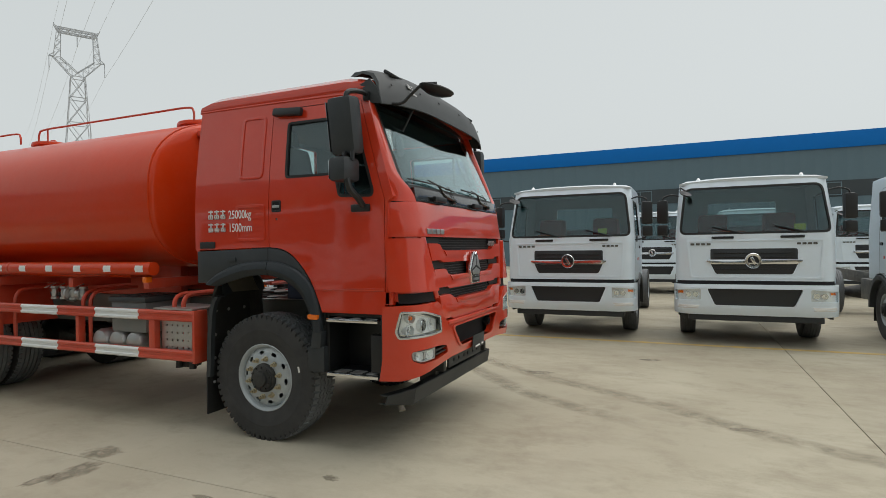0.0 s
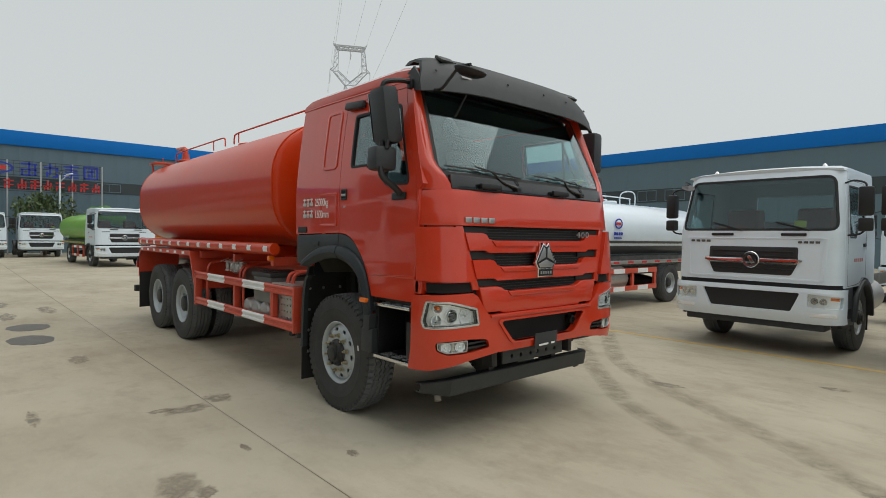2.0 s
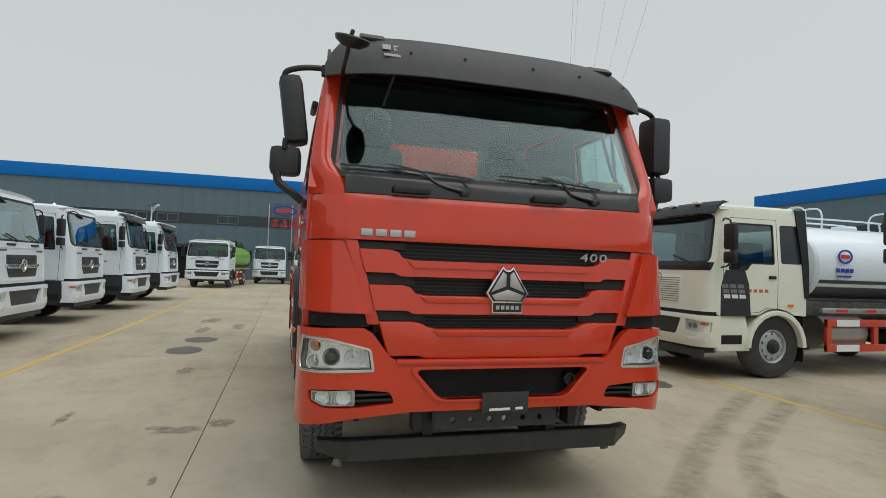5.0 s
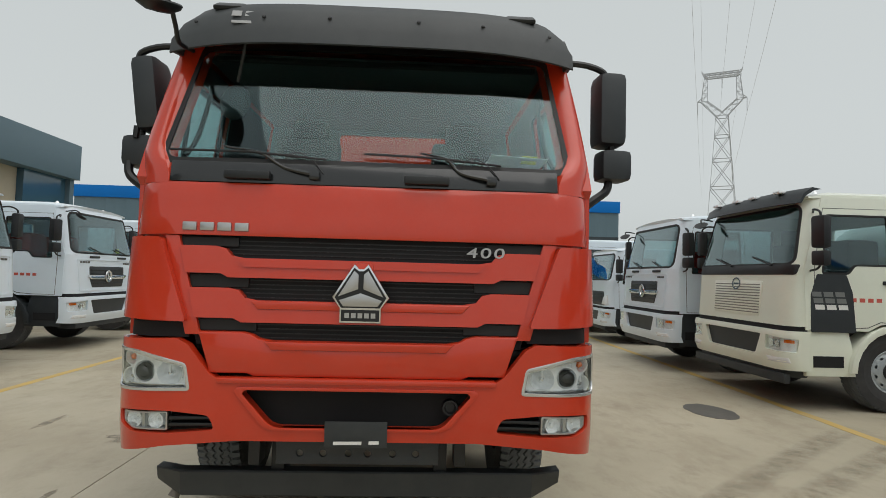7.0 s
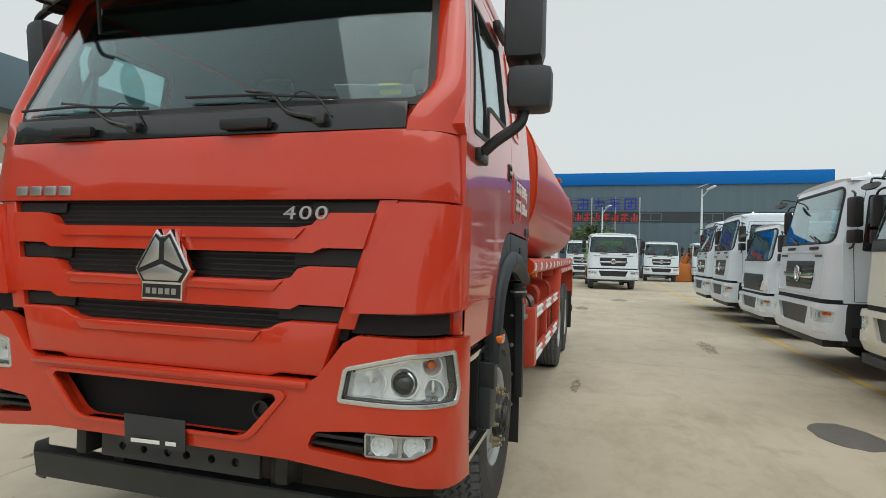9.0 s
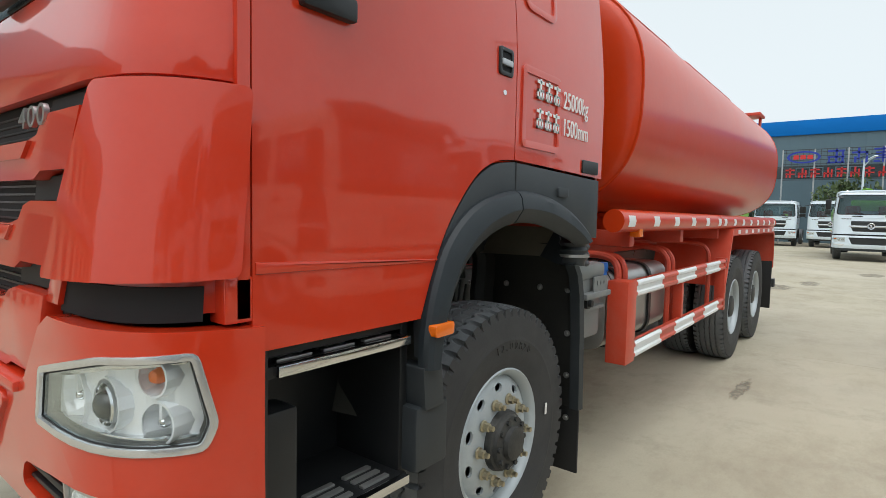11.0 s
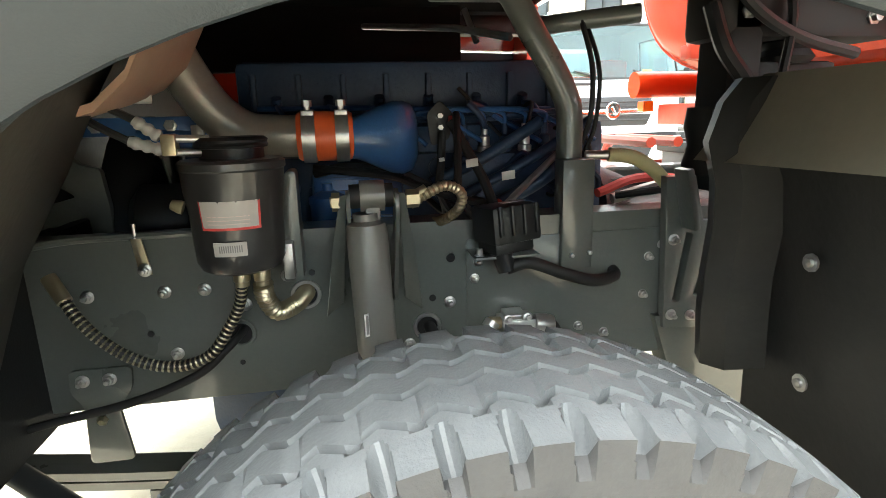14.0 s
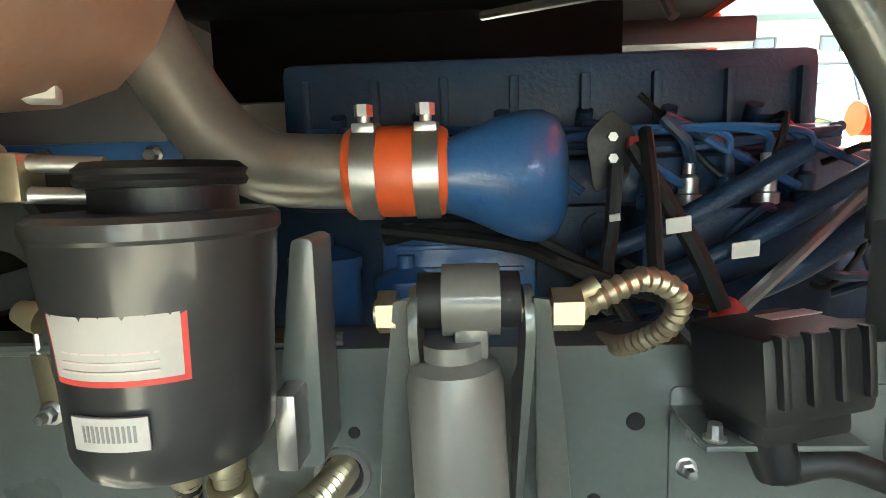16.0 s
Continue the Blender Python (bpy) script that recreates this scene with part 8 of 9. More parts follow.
part("hose_elbow", one(pipe, [(.112, .612, 1.262), (.098, .607, 1.274), (.075, .60, 1.285)], .0085, 10), BRASSY, truck)

# bracket on the rail's front end
fb = part("front_bracket", plate(rounded([(.745, .975), (.635, .975), (.640, .93), (.668, .895), (.655, .78), (.735, .78), (.728, .90), (.748, .93)], .012), (), .008, lambda u, v, w: (u, .512 - w, v), (), (), .002), RAILGREY, truck, "grey bolted bracket")
for x in (.723, .676):
    rail_bolt(x, .952, .512)
part("yellow_bolt", one(lathe, [(.001, 0), (.010, 0), (.010, .006), (.006, .012), (.001, .012)], Matrix.Translation((.70, .512, .87)) @ pose(0, 0, 0, -90, 0, 0), 6), BRASSY, fb)
part("hanger_strip", plate([(.603, 1.218), (.585, 1.218), (.574, 1.150), (.596, 1.150)], (), .004, lambda u, v, w: (u, .510 - w, v), (), (), .001), BRASSY, truck, "yellow zinc strip bracket")
rail_bolt(.586, 1.158, .510)
part("strip_bolt", one(tube, [(.596, .507, 1.205), (.596, .507, 1.245)], .004, 8), ZINC, truck)
part("cross_pipe", one(pipe, [(.80, .52, 1.21), (.70, .51, 1.222), (.55, .50, 1.222), (.30, .48, 1.222)], .007, 8), RAILGREY, truck)
for x, y, z in ((.80, .56, .80), (.90, .62, .78), (.86, .70, .86)):
    part("steering_rod", one(tube, [(x - .3, y + .2, z - .12), (x + .2, y - .1, z + .05)], .022, 12), UBAR, truck)
part("spring_hanger", plate([(-.44, .98), (-.70, .98), (-.78, .70), (-.66, .62), (-.58, .72), (-.50, .80)], (), .06, lambda u, v, w: (u, .51 - w, v), (), (), .01), RAILGREY, truck)

# control box on the rail with its lead
eb = part("sensor_box", one(obox, pose(-.088, .548, 1.212, 4, 3, 14), .104, .092, .072, .009), BLACK, truck, "black ribbed sensor box with lead")
for k in range(4):
    part("box_rib", one(obox, pose(-.088, .548, 1.212, 4, 3, 14) @ Matrix.Translation((-.040 + .026 * k, .047, .004)), .008, .012, .058, .003), BLACK, eb)
part("box_base", one(obox, pose(-.088, .545, 1.170, 4, 3, 14), .085, .075, .03, .006), BLACK, eb)
part("box_sticker", one(obox, pose(-.105, .535, 1.2505, 4, 3, 14), .05, .02, .001), PAPER, eb)
part("box_shelf", one(box, -.15, -.02, .47, .575, 1.148, 1.153, .001), RAILGREY, eb)
for x in (-.03, -.06):
    part("box_screw", one(lathe, [(.001, .012), (.006, .012), (.007, 0), (.010, 0), (.010, -.002)], pose(x, .567, 1.153), 8), ZINC, eb)
part("plug", one(tube, [(-.075, .56, 1.155), (-.085, .565, 1.118)], [.022, .018], 12), BLACK, eb)
part("lead", one(pipe, [(-.085, .565, 1.125), (-.13, .57, 1.135), (-.20, .57, 1.108), (-.27, .56, 1.085), (-.33, .53, 1.082), (-.35, .48, 1.083)], .0125, 10), SEAL, eb)
part("lead", one(pipe, [(-.04, .53, 1.22), (-.01, .50, 1.27), (-.02, .44, 1.36), (-.03, .38, 1.43)], .008, 8), SEAL, eb)

# upright stay with bent pipe
st = part("stay_post", one(box, -.292, -.222, .455, .505, 1.10, 1.33, .006), RAILGREY, truck, "grey square stay with bent pipe")
part("bent_pipe", one(pipe, [(-.257, .478, 1.31), (-.257, .478, 1.40), (-.250, .478, 1.45), (-.215, .475, 1.52), (-.175, .47, 1.585), (-.14, .46, 1.65), (-.08, .45, 1.74)], .0275, 18), RAILGREY, st)
part("stay_clip", one(tube, [(-.285, .48, 1.335), (-.335, .49, 1.335)], .010, 10), ZINC, st)
part("wrapped_hose", one(pipe, [(-.33, .49, 1.335), (-.38, .50, 1.328), (-.43, .50, 1.30), (-.48, .48, 1.26)], .015, 10), mat("dusty_yellow_sleeve", (0.42, 0.38, 0.20), 0.7), truck, "yellow-wrapped hose")
part("black_loop", one(pipe, [(-.30, .42, 1.62), (-.315, .45, 1.52), (-.31, .46, 1.42), (-.295, .45, 1.36)], .006, 8), SEAL, truck)
part("black_loop", one(pipe, [(-.31, .40, 1.64), (-.335, .44, 1.52), (-.325, .45, 1.40), (-.30, .44, 1.33)], .005, 8), SEAL, truck)
part("cab_mount", one(lathe, [(.001, 0), (.05, 0), (.055, .02), (.045, .06), (.055, .10), (.05, .14), (.001, .14)], pose(-.56, .50, 1.285), 18), SEAL, truck)

# engine: block, head cover, intake pipe, filters
eng = part("engine_block", one(box, -.46, .58, -.26, .20, .93, 1.46, .03), DARKBLUE, truck, "dusty dark blue diesel engine")
cover = part("head_cover", one(box, -.34, .45, -.22, .205, 1.47, 1.605, .02), DARKBLUE, eng)
for k in range(8):
    x = .41 - .103 * k
    part("cover_rib", one(box, x - .007, x + .007, .195, .218, 1.475, 1.575, .004), DARKBLUE, cover)
    part("cover_bolt", one(lathe, [(.001, .014), (.008, .014), (.009, 0)], Matrix.Translation((x - .05, .205, 1.487)) @ pose(0, 0, 0, -90, 0, 0), 8), DARKBLUE, cover)
part("head_flange", one(box, -.35, .47, -.23, .235, 1.455, 1.475, .005), DARKBLUE, eng)
part("intake_manifold", one(box, -.30, .42, .19, .27, 1.36, 1.43, .025), DARKBLUE, eng)
for k in range(6):
    x = .36 - .12 * k
    part("injector_line", one(pipe, [(x, .21, 1.475), (x - .01, .26, 1.468), (x - .03, .285, 1.44), (x - .06 - .02 * k, .29, 1.38)], .006, 8), BLUE, eng)
    part("injector", one(tube, [(x, .20, 1.475), (x, .215, 1.50)], .012, 10), DARKBLUE, eng)
part("long_line", one(pipe, [(.40, .24, 1.472), (.2, .25, 1.470), (-.05, .25, 1.462), (-.30, .25, 1.458)], .006, 8), BLUE, eng)
part("long_line", one(pipe, [(.36, .26, 1.44), (.1, .27, 1.446), (-.1, .275, 1.435), (-.32, .27, 1.45)], .008, 8), DARKBLUE, eng)
inp = part("intake_pipe", one(pipe, [(.285, .42, 1.396), (.34, .42, 1.397), (.40, .42, 1.405), (.45, .425, 1.44), (.485, .43, 1.49), (.515, .435, 1.55), (.54, .44, 1.62), (.56, .44, 1.68)], .042, 28, 5), STEELPIPE, truck, "brushed steel intake pipe")
part("pipe_bead", one(tube, [(.300, .42, 1.396), (.294, .42, 1.396), (.288, .42, 1.396)], [.043, .046, .043], 28), STEELPIPE, inp)
slv = part("orange_sleeve", one(tube, [(.302, .42, 1.396), (.296, .42, 1.396), (.25, .42, 1.3955), (.2, .418, 1.395), (.192, .418, 1.395)], [.045, .049, .050, .049, .045], 28), ORANGE, truck, "orange silicone sleeve with two clamps")
for x in (.279, .214):
    cl = part("hose_clamp", one(tube, [(x + .013, .42, 1.3955), (x - .013, .42, 1.3955)], .0525, 28), ZINC, slv)
    part("clamp_screw", one(tube, [(x, .443, 1.443), (x, .445, 1.462)], .0065, 10), ZINC, cl)
    part("clamp_nut", one(lathe, [(.001, .012), (.010, .012), (.010, 0), (.001, 0)], pose(x, .4445, 1.453), 6), ZINC, cl)
    part("clamp_ear", one(box, x - .012, x + .012, .43, .455, 1.436, 1.446, .002), ZINC, cl)
loops = []
for x, yc, zc, ry, rz in ((.212, .418, 1.395, .040, .040), (.19, .418, 1.395, .042, .042), (.17, .412, 1.395, .045, .05), (.14, .40, 1.394, .05, .064), (.11, .385, 1.392, .055, .075), (.085, .37, 1.391, .058, .078), (.065, .35, 1.391, .055, .072), (.052, .325, 1.391, .045, .055), (.048, .30, 1.391, .03, .04)):
    loops.append([(x, yc + ry * math.cos(a), zc + rz * math.sin(a)) for a in [2 * math.pi * k / 28 for k in range(28)]])
bm = bmesh.new()
rings(bm, loops)
part("intake_elbow", bm, BLUE, truck, "bright blue cast intake elbow", angle=60)
part("elbow_neck", one(box, .05, .14, .20, .35, 1.35, 1.43, .02), BLUE, eng)
for x, z0, z1, r in ((.362, 1.14, 1.30, .046), (.255, 1.12, 1.27, .04)):
    f = part("oil_filter", one(lathe, [(.001, 0), (r * .8, 0), (r, .012), (r, z1 - z0 - .02), (r * 1.06, z1 - z0 - .015), (r * 1.06, z1 - z0), (r * .5, z1 - z0 + .012), (.012, z1 - z0 + .014), (.012, z1 - z0 + .03), (.001, z1 - z0 + .03)], pose(x, .30, z0), 24), BLUE, eng, "blue screw-on filter")
part("oil_cooler", one(box, .08, .29, .20, .30, 1.20, 1.34, .025), BLUE, eng)
for k in range(4):
    part("cooler_rib", one(box, .10, .27, .295, .308, 1.215 + .03 * k, 1.222 + .03 * k, .002), BLUE, eng)
part("oil_line", one(pipe, [(.28, .31, 1.32), (.2, .33, 1.335), (.1, .34, 1.32), (.0, .34, 1.27), (-.1, .33, 1.24)], .010, 8), SEAL, eng)
# pump and lines
rnd = random.Random(5)
pump = part("injection_pump", one(box, -.30, -.05, .20, .30, 1.18, 1.36, .02), DARKBLUE, eng)
for k in range(5):
    x = -.07 - .05 * k
    part("pump_outlet", one(lathe, [(.001, .07), (.008, .07), (.008, .045), (.013, .04), (.013, .02), (.017, .018), (.017, 0)], pose(x, .27, 1.355), 12), ZINC if k % 2 else DARKBLUE, pump)
    part("pump_line", one(pipe, [(x, .27, 1.42), (x + .01, .28, 1.45), (x + .05 + .02 * k, .285, 1.46), (x + .12 + .04 * k, .27, 1.45)], .005, 8), BLUE, pump)
for p, r in (([(.02, .33, 1.29), (-.10, .33, 1.34), (-.24, .33, 1.42)], .014), ([(-.03, .35, 1.25), (-.20, .35, 1.33), (-.36, .34, 1.42)], .012), ([(-.10, .34, 1.22), (-.22, .36, 1.28), (-.33, .36, 1.36)], .016)):
    part("slanted_pipe", one(pipe, p, r, 12), DARKBLUE, eng, "blue slanted pipe")
part("throttle_plate", plate(rounded([(-.02, 1.385), (.02, 1.37), (.03, 1.44), (.0, 1.47), (-.03, 1.44)], .01), (), .006, lambda u, v, w: (u, .36 - w, v), (), (), .002), HUB, eng)
for z in (1.41, 1.435):
    part("plate_bolt", one(lathe, [(.001, .008), (.006, .008), (.006, 0)], Matrix.Translation((.0, .361, z)) @ pose(0, 0, 0, -90, 0, 0), 6), ZINC, eng)
part("red_clip", one(box, -.032, -.018, .355, .37, 1.415, 1.435, .002), REDPRINT, eng)
part("loom", one(pipe, [(.0, .37, 1.40), (.005, .375, 1.33), (.01, .38, 1.27), (-.02, .40, 1.21)], .009, 8), SEAL, eng)
part("loom", one(pipe, [(-.02, .37, 1.42), (-.05, .39, 1.36), (-.08, .41, 1.30), (-.10, .43, 1.24)], .011, 8), SEAL, eng)
part("loom", one(pipe, [(-.10, .38, 1.24), (-.02, .40, 1.26), (.06, .40, 1.29), (.12, .36, 1.31), (.28, .33, 1.33)], .009, 8), SEAL, eng)
for x, y, z, s in ((-.055, .42, 1.33, .026), (.005, .39, 1.34, .012), (-.15, .37, 1.30, .03)):
    part("white_tag", one(obox, pose(x, y, z, 70, 8, -6), s, s * .7, .002), PAPER, eng)
part("white_plug", one(obox, pose(.54, .56, 1.462, 10, 0, 20), .028, .02, .028, .004), PAPER, truck)
part("dipstick", one(tube, [(-.12, .40, 1.225), (-.20, .38, 1.29), (-.31, .34, 1.37)], .008, 8), ZINC, eng)
part("red_cap", one(tube, [(-.105, .405, 1.222), (-.125, .40, 1.238)], .016, 12), REDPRINT, eng)
for k in range(14):
    x, z = rnd.uniform(-.36, .0), rnd.uniform(1.2, 1.46)
    part("small_line", one(pipe, [(x, .26, z), (x + rnd.uniform(-.05, .05), .31, z + rnd.uniform(-.04, .05)), (x + rnd.uniform(-.1, .1), .30, z + rnd.uniform(-.09, .09)), (x + rnd.uniform(-.14, .14), .24, z + rnd.uniform(-.1, .1))], rnd.uniform(.004, .008), 8), rnd.choice([DARKBLUE, SEAL, DARKBLUE, BLACK]), eng)
for k in range(10):
    x, z = rnd.uniform(-.34, .55), rnd.uniform(.98, 1.42)
    part("block_boss", one(tube, [(x, .19, z), (x, .225, z)], rnd.uniform(.015, .03), 12), DARKBLUE, eng)
part("blue_pipe", one(tube, [(.62, .36, 1.405), (.40, .34, 1.40)], .02, 12), BLUE, eng)
part("pipe_bracket", one(box, .49, .515, .35, .375, 1.385, 1.43, .004), ZINC, eng)
part("alternator", one(lathe, [(.001, 0), (.06, 0), (.075, .02), (.075, .12), (.05, .14), (.001, .14)], Matrix.Translation((.52, .30, 1.24)) @ pose(0, 0, 0, 0, 90, 0), 24), BLACK, eng)
part("fan_shroud", one(lathe, [(.24, 0), (.27, .0), (.29, .05), (.29, .10), (.28, .10), (.25, .04)], Matrix.Translation((.64, .0, 1.20)) @ pose(0, 0, 0, 0, 90, 0), 28), BLACK, eng)
fan = part("cooling_fan", one(tube, [(.60, .0, 1.20), (.72, .0, 1.20)], .06, 16), TRIM, eng, "grey radiator fan behind its shroud")
for k in range(8):
    part("fan_blade", one(obox, Matrix.Translation((.66, 0, 1.20)) @ pose(0, 0, 0, 45 * k + 12, 0, 0) @ Matrix.Translation((0, 0, .155)) @ pose(0, 0, 0, 0, 0, 38), .006, .10, .19, .002), CANGREY, fan)
part("gearbox", one(tube, [(-.46, -.02, 1.08), (-.60, -.02, 1.06), (-1.25, -.02, .95)], [.26, .22, .16], 18), HUB, truck)
part("forked_bracket", plate(rounded([(.905, 1.441), (.857, 1.442), (.797, 1.413), (.761, 1.362), (.72, 1.351), (.712, 1.271), (.714, 1.14), (.746, 1.14), (.757, 1.252), (.795, 1.243), (.846, 1.224), (.903, 1.201), (.95, 1.19), (.95, 1.255), (.892, 1.266), (.773, 1.295), (.798, 1.314), (.95, 1.352), (.95, 1.441)], .008), (), .02, lambda u, v, w: (u, .30 - w, v), (), (), .004), RAILGREY, truck, "grey forked bracket ahead of the engine")
part("bracket_tie", one(tube, [(.95, .31, 1.18), (.60, .33, 1.19)], .012, 10), SEAL, truck)
part("gearbox_top", one(box, -1.0, -.55, -.15, .2, 1.15, 1.23, .03), HUB, truck)
for k in range(7):
    y = rnd.uniform(-.2, .4)
    part("gear_loom", one(pipe, [(-.40, y, 1.24), (-.55, y + rnd.uniform(-.1, .1), 1.27), (-.75, y + rnd.uniform(-.15, .15), 1.25), (-1.05, y + rnd.uniform(-.2, .2), 1.24)], rnd.uniform(.008, .014), 8), rnd.choice([SEAL, BLACK, REDPRINT, ALU]), truck)

# front inner fender: red sheet curving down into the bay
loops = []
for x, z in ((.40, 1.71), (.415, 1.62), (.45, 1.54), (.485, 1.475), (.53, 1.435), (.59, 1.418), (.66, 1.425), (.74, 1.44)):
    loops.append([(x, .48, z + .03), (x, .66, z), (x, .80, z - .012), (x, .80, z + .0), (x, .66, z + .012), (x, .48, z + .042)])
bm = bmesh.new()
rings(bm, loops)
part("inner_fender", bm, FENDERRED, truck, "dusty red inner fender sheet", angle=60)
# dark liner in front of the wheel
loops = []
for xo, xi, z in ((.375, .40, 1.66), (.42, .475, 1.54), (.475, .545, 1.43), (.535, .61, 1.31), (.59, .69, 1.18), (.635, .76, 1.0), (.675, .81, .80)):
    loops.append([(xi + .012, .67, z), (xi, .68, z), ((xo + xi) / 2 - .008, .92, z), (xo, 1.20, z), (xo + .012, 1.20, z), ((xo + xi) / 2 + .006, .92, z)])
bm = bmesh.new()
rings(bm, loops)
part("front_liner", bm, FRONTLINER, truck, "black wheel liner in front of the tyre", angle=60)
for p in ([(.14, .05, 1.68), (-.05, .30, 1.64), (-.14, .45, 1.60)], [(-.10, .2, 1.70), (-.12, .24, 1.62)], [(.0, .30, 1.69), (-.13, .46, 1.66)]):
    part("cab_strut", one(tube, p, .008, 8), ZINC, truck)
part("cab_tilt_pipe", one(tube, [(-.20, .36, 1.615), (-.30, .42, 1.62), (-.42, .46, 1.63)], .02, 12), RAILGREY, truck)


# the frame sits 5 cm under the level on which the bay is laid out, and the engine a little lower and further in
def settled(ob):
    mid = ob.matrix_basis @ (sum((Vector(c) for c in ob.bound_box), Vector()) / 8)
    return Vector((.005, -.10 * max(0.0, mid.z - 1.2), -.052 + .10 * (mid.y - .5)))


for gear in [ob for ob in truck.children if ob not in before_bay]:
    drop = settled(gear)
    for piece in gear.children:
        piece.matrix_basis = Matrix.Translation(settled(piece) - drop) @ piece.matrix_basis
    gear.matrix_basis = Matrix.Translation(drop) @ gear.matrix_basis

# gear low on the rail, at its true height: air valve, hoses, cab mount bracket
va = part("air_valve", one(box, -.150, -.075, .495, .555, .905, .962, .008), ZINC, truck, "cast aluminium air valve")
part("valve_dome", one(tube, [(-.145, .545, .948), (-.170, .545, .946), (-.185, .545, .945)], [.021, .021, .017], 16), ZINC, va)
part("valve_cap", one(box, -.128, -.085, .50, .55, .958, .972, .004), ZINC, va)
part("valve_leg", one(box, -.128, -.085, .505, .55, .862, .91, .006), ZINC, va)
part("valve_foot", one(lathe, [(.001, 0), (.020, 0), (.022, .006), (.022, .03), (.001, .03)], pose(-.107, .53, .838), 16), ZINC, va)
part("valve_flange", one(box, -.145, -.07, .50, .535, .862, .874, .003), ZINC, va)
for x, z in ((-.150, .925), (-.085, .902), (-.085, .968), (-.125, .968)):
    part("valve_screw", one(lathe, [(.001, .016), (.005, .016), (.006, .008), (.009, .007), (.009, 0)], Matrix.Translation((x, .555, z)) @ pose(0, 0, 0, -80, 0, 0), 8), ZINC, va)
part("valve_stub", one(tube, [(-.072, .54, .955), (-.05, .545, .958)], .013, 10), BRASSY, va)
part("valve_hose", one(pipe, [(-.185, .545, .945), (-.196, .545, .925), (-.20, .54, .86), (-.195, .53, .79)], .009, 10), SEAL, va)
part("cable_foot", one(obox, pose(-.185, .56, .835, 0, 30, 0), .035, .04, .022, .005), SEAL, va)
part("ribbed_hose", one(hose, [(-.052, .55, .955), (-.03, .565, .93), (-.005, .575, .895), (.018, .575, .86), (.03, .57, .83)], .013, 12, .010), SEAL, truck, "dusty ribbed hose with a fitting")
part("hose_fitting", one(tube, [(.008, .578, .874), (.028, .572, .842)], [.017, .019], 12), BRASSY, truck)
part("hose_clip", one(tube, [(-.046, .552, .95), (-.056, .548, .962)], .016, 12), ZINC, truck)
part("blue_tape", one(tube, [(-.022, .585, .906), (-.030, .585, .914)], .008, 10), mat("blue_tape", (0.02, 0.25, 0.45), 0.5), truck)
part("air_hose", one(pipe, [(.070, .44, .945), (.062, .51, .935), (.045, .56, .90), (.015, .57, .855), (-.01, .57, .80)], .013, 10), SEAL, truck)
# front leaf spring: five stacked leaves, each shorter than the one above
spring = new("leaf_spring")
spring.parent = truck
for k in range(5):
    half = 1.0 - .17 * k
    loops = []
    for q in range(15):
        x = half * (1 - q / 7)
        z = .635 - .022 * k + .085 * x * x
        loops.append([(x, .405, z), (x, .475, z), (x, .475, z - .018), (x, .405, z - .018)])
    bm = bmesh.new()
    rings(bm, loops)
    part("leaf", bm, RAILGREY, spring)
for x in (.42, -.42):
    part("spring_clip", one(box, x - .018, x + .018, .398, .482, .55, .665, .004), HUB, spring)
part("spring_eye", one(tube, [(1.0, .40, .735), (1.0, .48, .735)], .034, 16), RAILGREY, spring)
part("spring_hanger", one(box, .96, 1.04, .41, .47, .74, .90, .01), RAILGREY, spring)
bb = part("cooler_bar", one(box, .50, 1.00, .30, .34, 1.345, 1.382, .005), BLUE, truck, "blue steel bar ahead of the engine")
for x in (.56, .70, .86):
    part("bar_bolt", one(lathe, [(.001, .014), (.008, .014), (.009, .006), (.013, .005), (.013, 0)], Matrix.Translation((x, .34, 1.364)) @ pose(0, 0, 0, -90, 0, 0), 6), ZINC, bb)
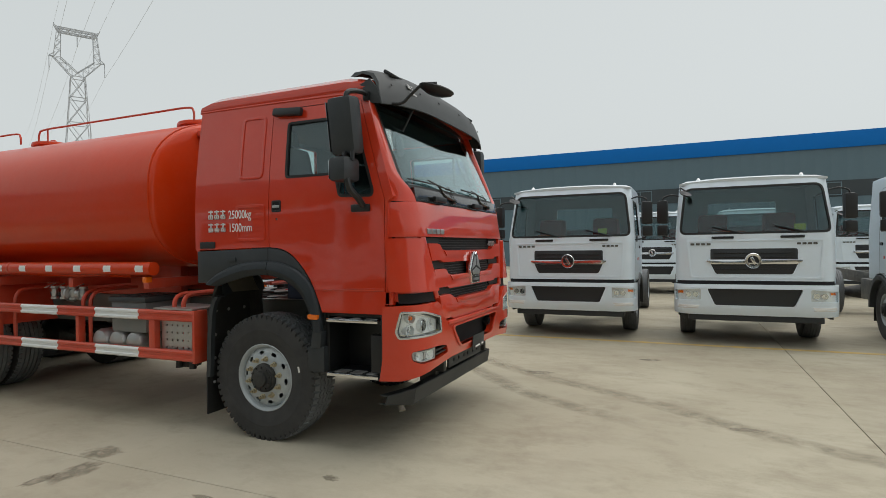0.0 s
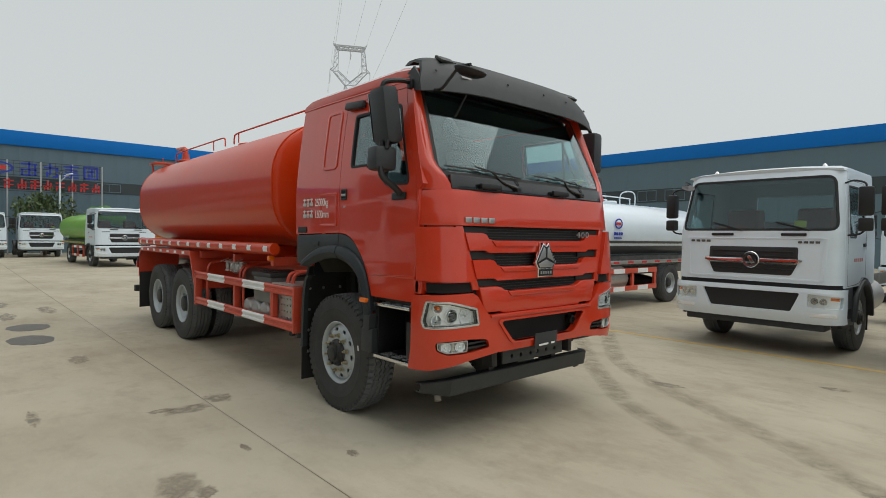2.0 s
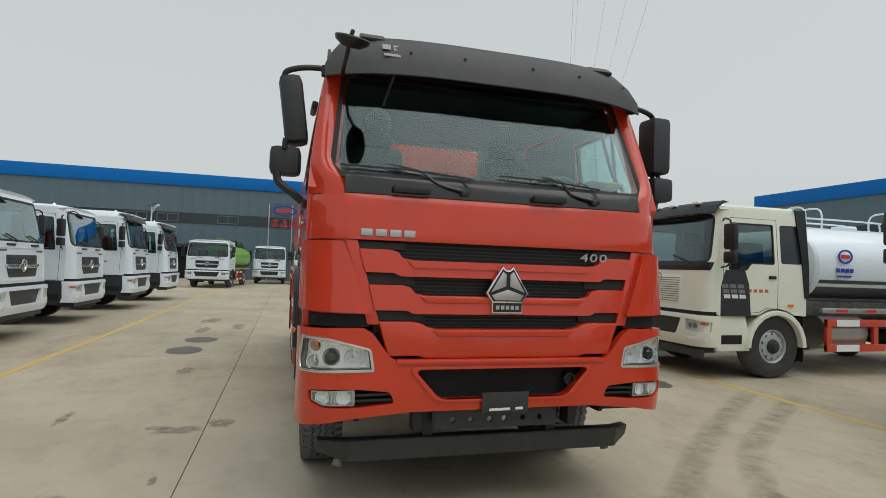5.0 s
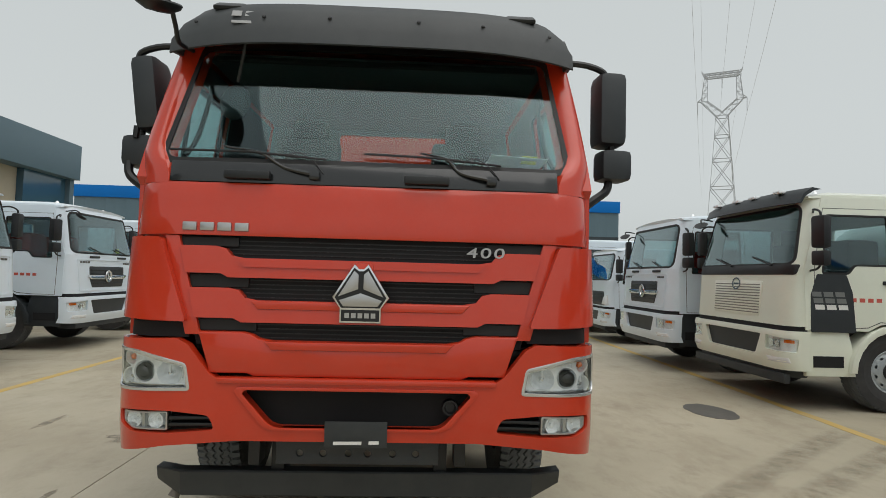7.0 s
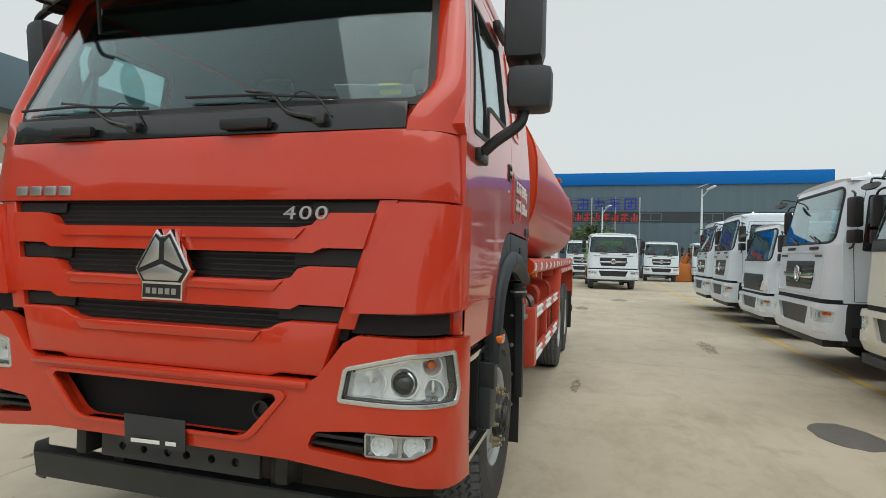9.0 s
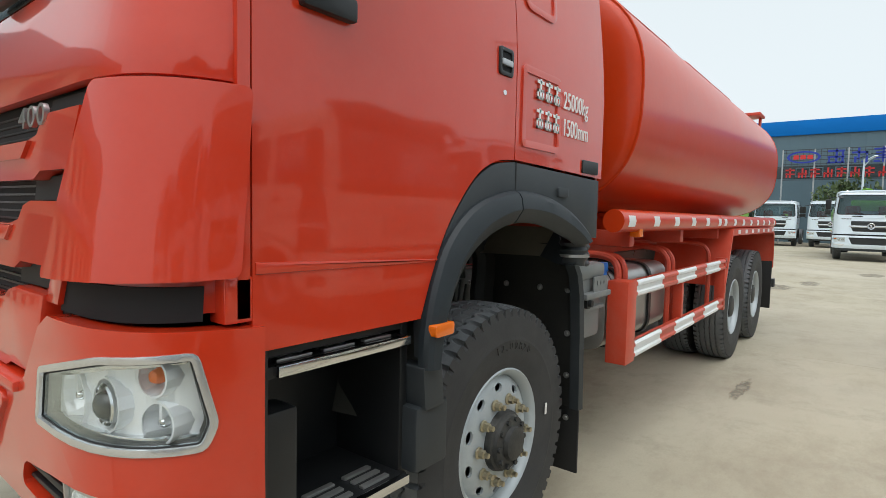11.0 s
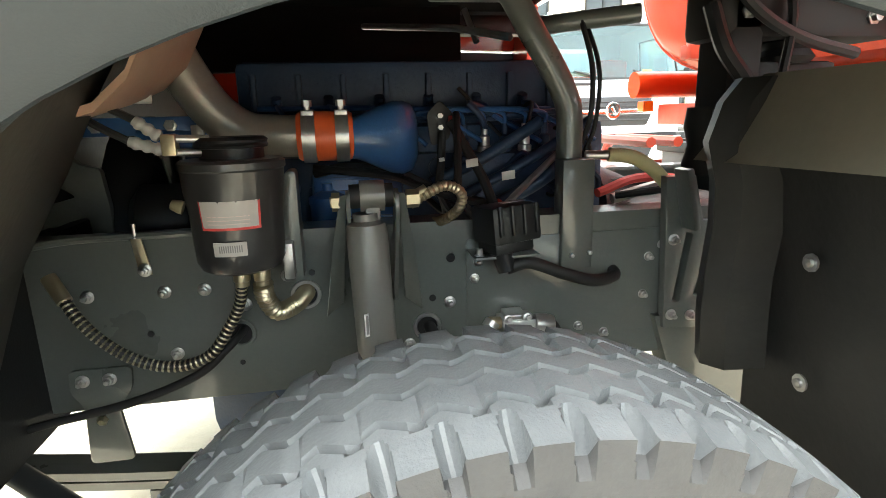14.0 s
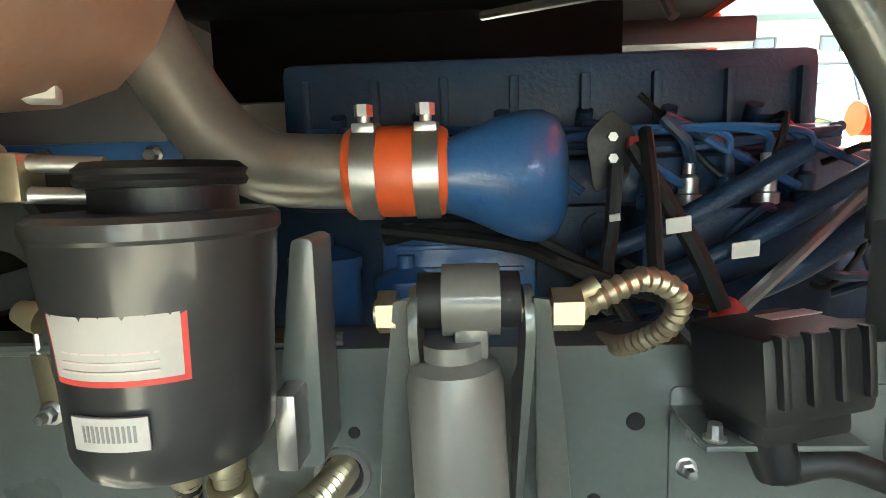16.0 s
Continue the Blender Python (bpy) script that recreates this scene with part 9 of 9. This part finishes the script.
# dark cab rear mount with its hoses, between the cab and the tank
rm = part("cab_rear_mount", one(box, -.60, -.525, .46, .56, 1.20, 1.66, .012), SEAL, truck, "black cab rear mount with hoses")
part("mount_head", one(box, -.92, -.50, .44, .56, 1.50, 1.66, .02), SEAL, rm)
part("mount_arm", one(box, -.80, -.60, .47, .53, 1.41, 1.46, .012), SEAL, rm)
part("mount_spring", one(lathe, [(.045, 0)] + [(.045 + .010 * (k % 2), .014 * k) for k in range(10)] + [(.045, .14)], pose(-.70, .50, 1.455), 18), SEAL, rm)
for k, (a, r) in enumerate((([(-.50, .57, 1.62), (-.56, .58, 1.55), (-.66, .58, 1.50), (-.80, .57, 1.47)], .012), ([(-.48, .56, 1.56), (-.50, .58, 1.48), (-.56, .58, 1.40), (-.58, .57, 1.28)], .016),
                            ([(-.52, .58, 1.64), (-.60, .60, 1.58), (-.74, .59, 1.59), (-.92, .58, 1.52)], .010), ([(-.62, .57, 1.64), (-.64, .58, 1.54), (-.63, .58, 1.42)], .009))):
    part("mount_hose", one(pipe, a, r, 8), BLACK, rm)
for x, z in ((-.56, 1.55), (-.68, 1.60), (-.84, 1.54)):
    part("mount_bolt", one(lathe, [(.001, .016), (.010, .016), (.011, .006), (.016, .005), (.016, 0)], Matrix.Translation((x, .56, z)) @ pose(0, 0, 0, -90, 0, 0), 6), ZINC, rm)
gb = part("rear_bracket", plate([(-.437, 1.235), (-.505, 1.235), (-.53, 1.14), (-.60, 1.13), (-.61, .885), (-.452, .90), (-.446, 1.05)], [rounded([(-.470, .96), (-.486, .958), (-.507, 1.11), (-.492, 1.115)], .006, 3), rounded([(-.520, .97), (-.538, .968), (-.562, 1.08), (-.545, 1.085)], .006, 3)], .022,
                            lambda u, v, w: (u, .522 - w, v), (), (), .004), RAILGREY, truck, "grey slotted cab mount bracket")
part("bracket_web", one(obox, pose(-.472, .545, 1.19, 0, 12, 0), .016, .05, .13, .005), RAILGREY, gb)
for x, z in ((-.462, 1.10), (-.468, .93), (-.585, 1.09), (-.59, .93), (-.515, .925)):
    rail_bolt(x, z, .522)
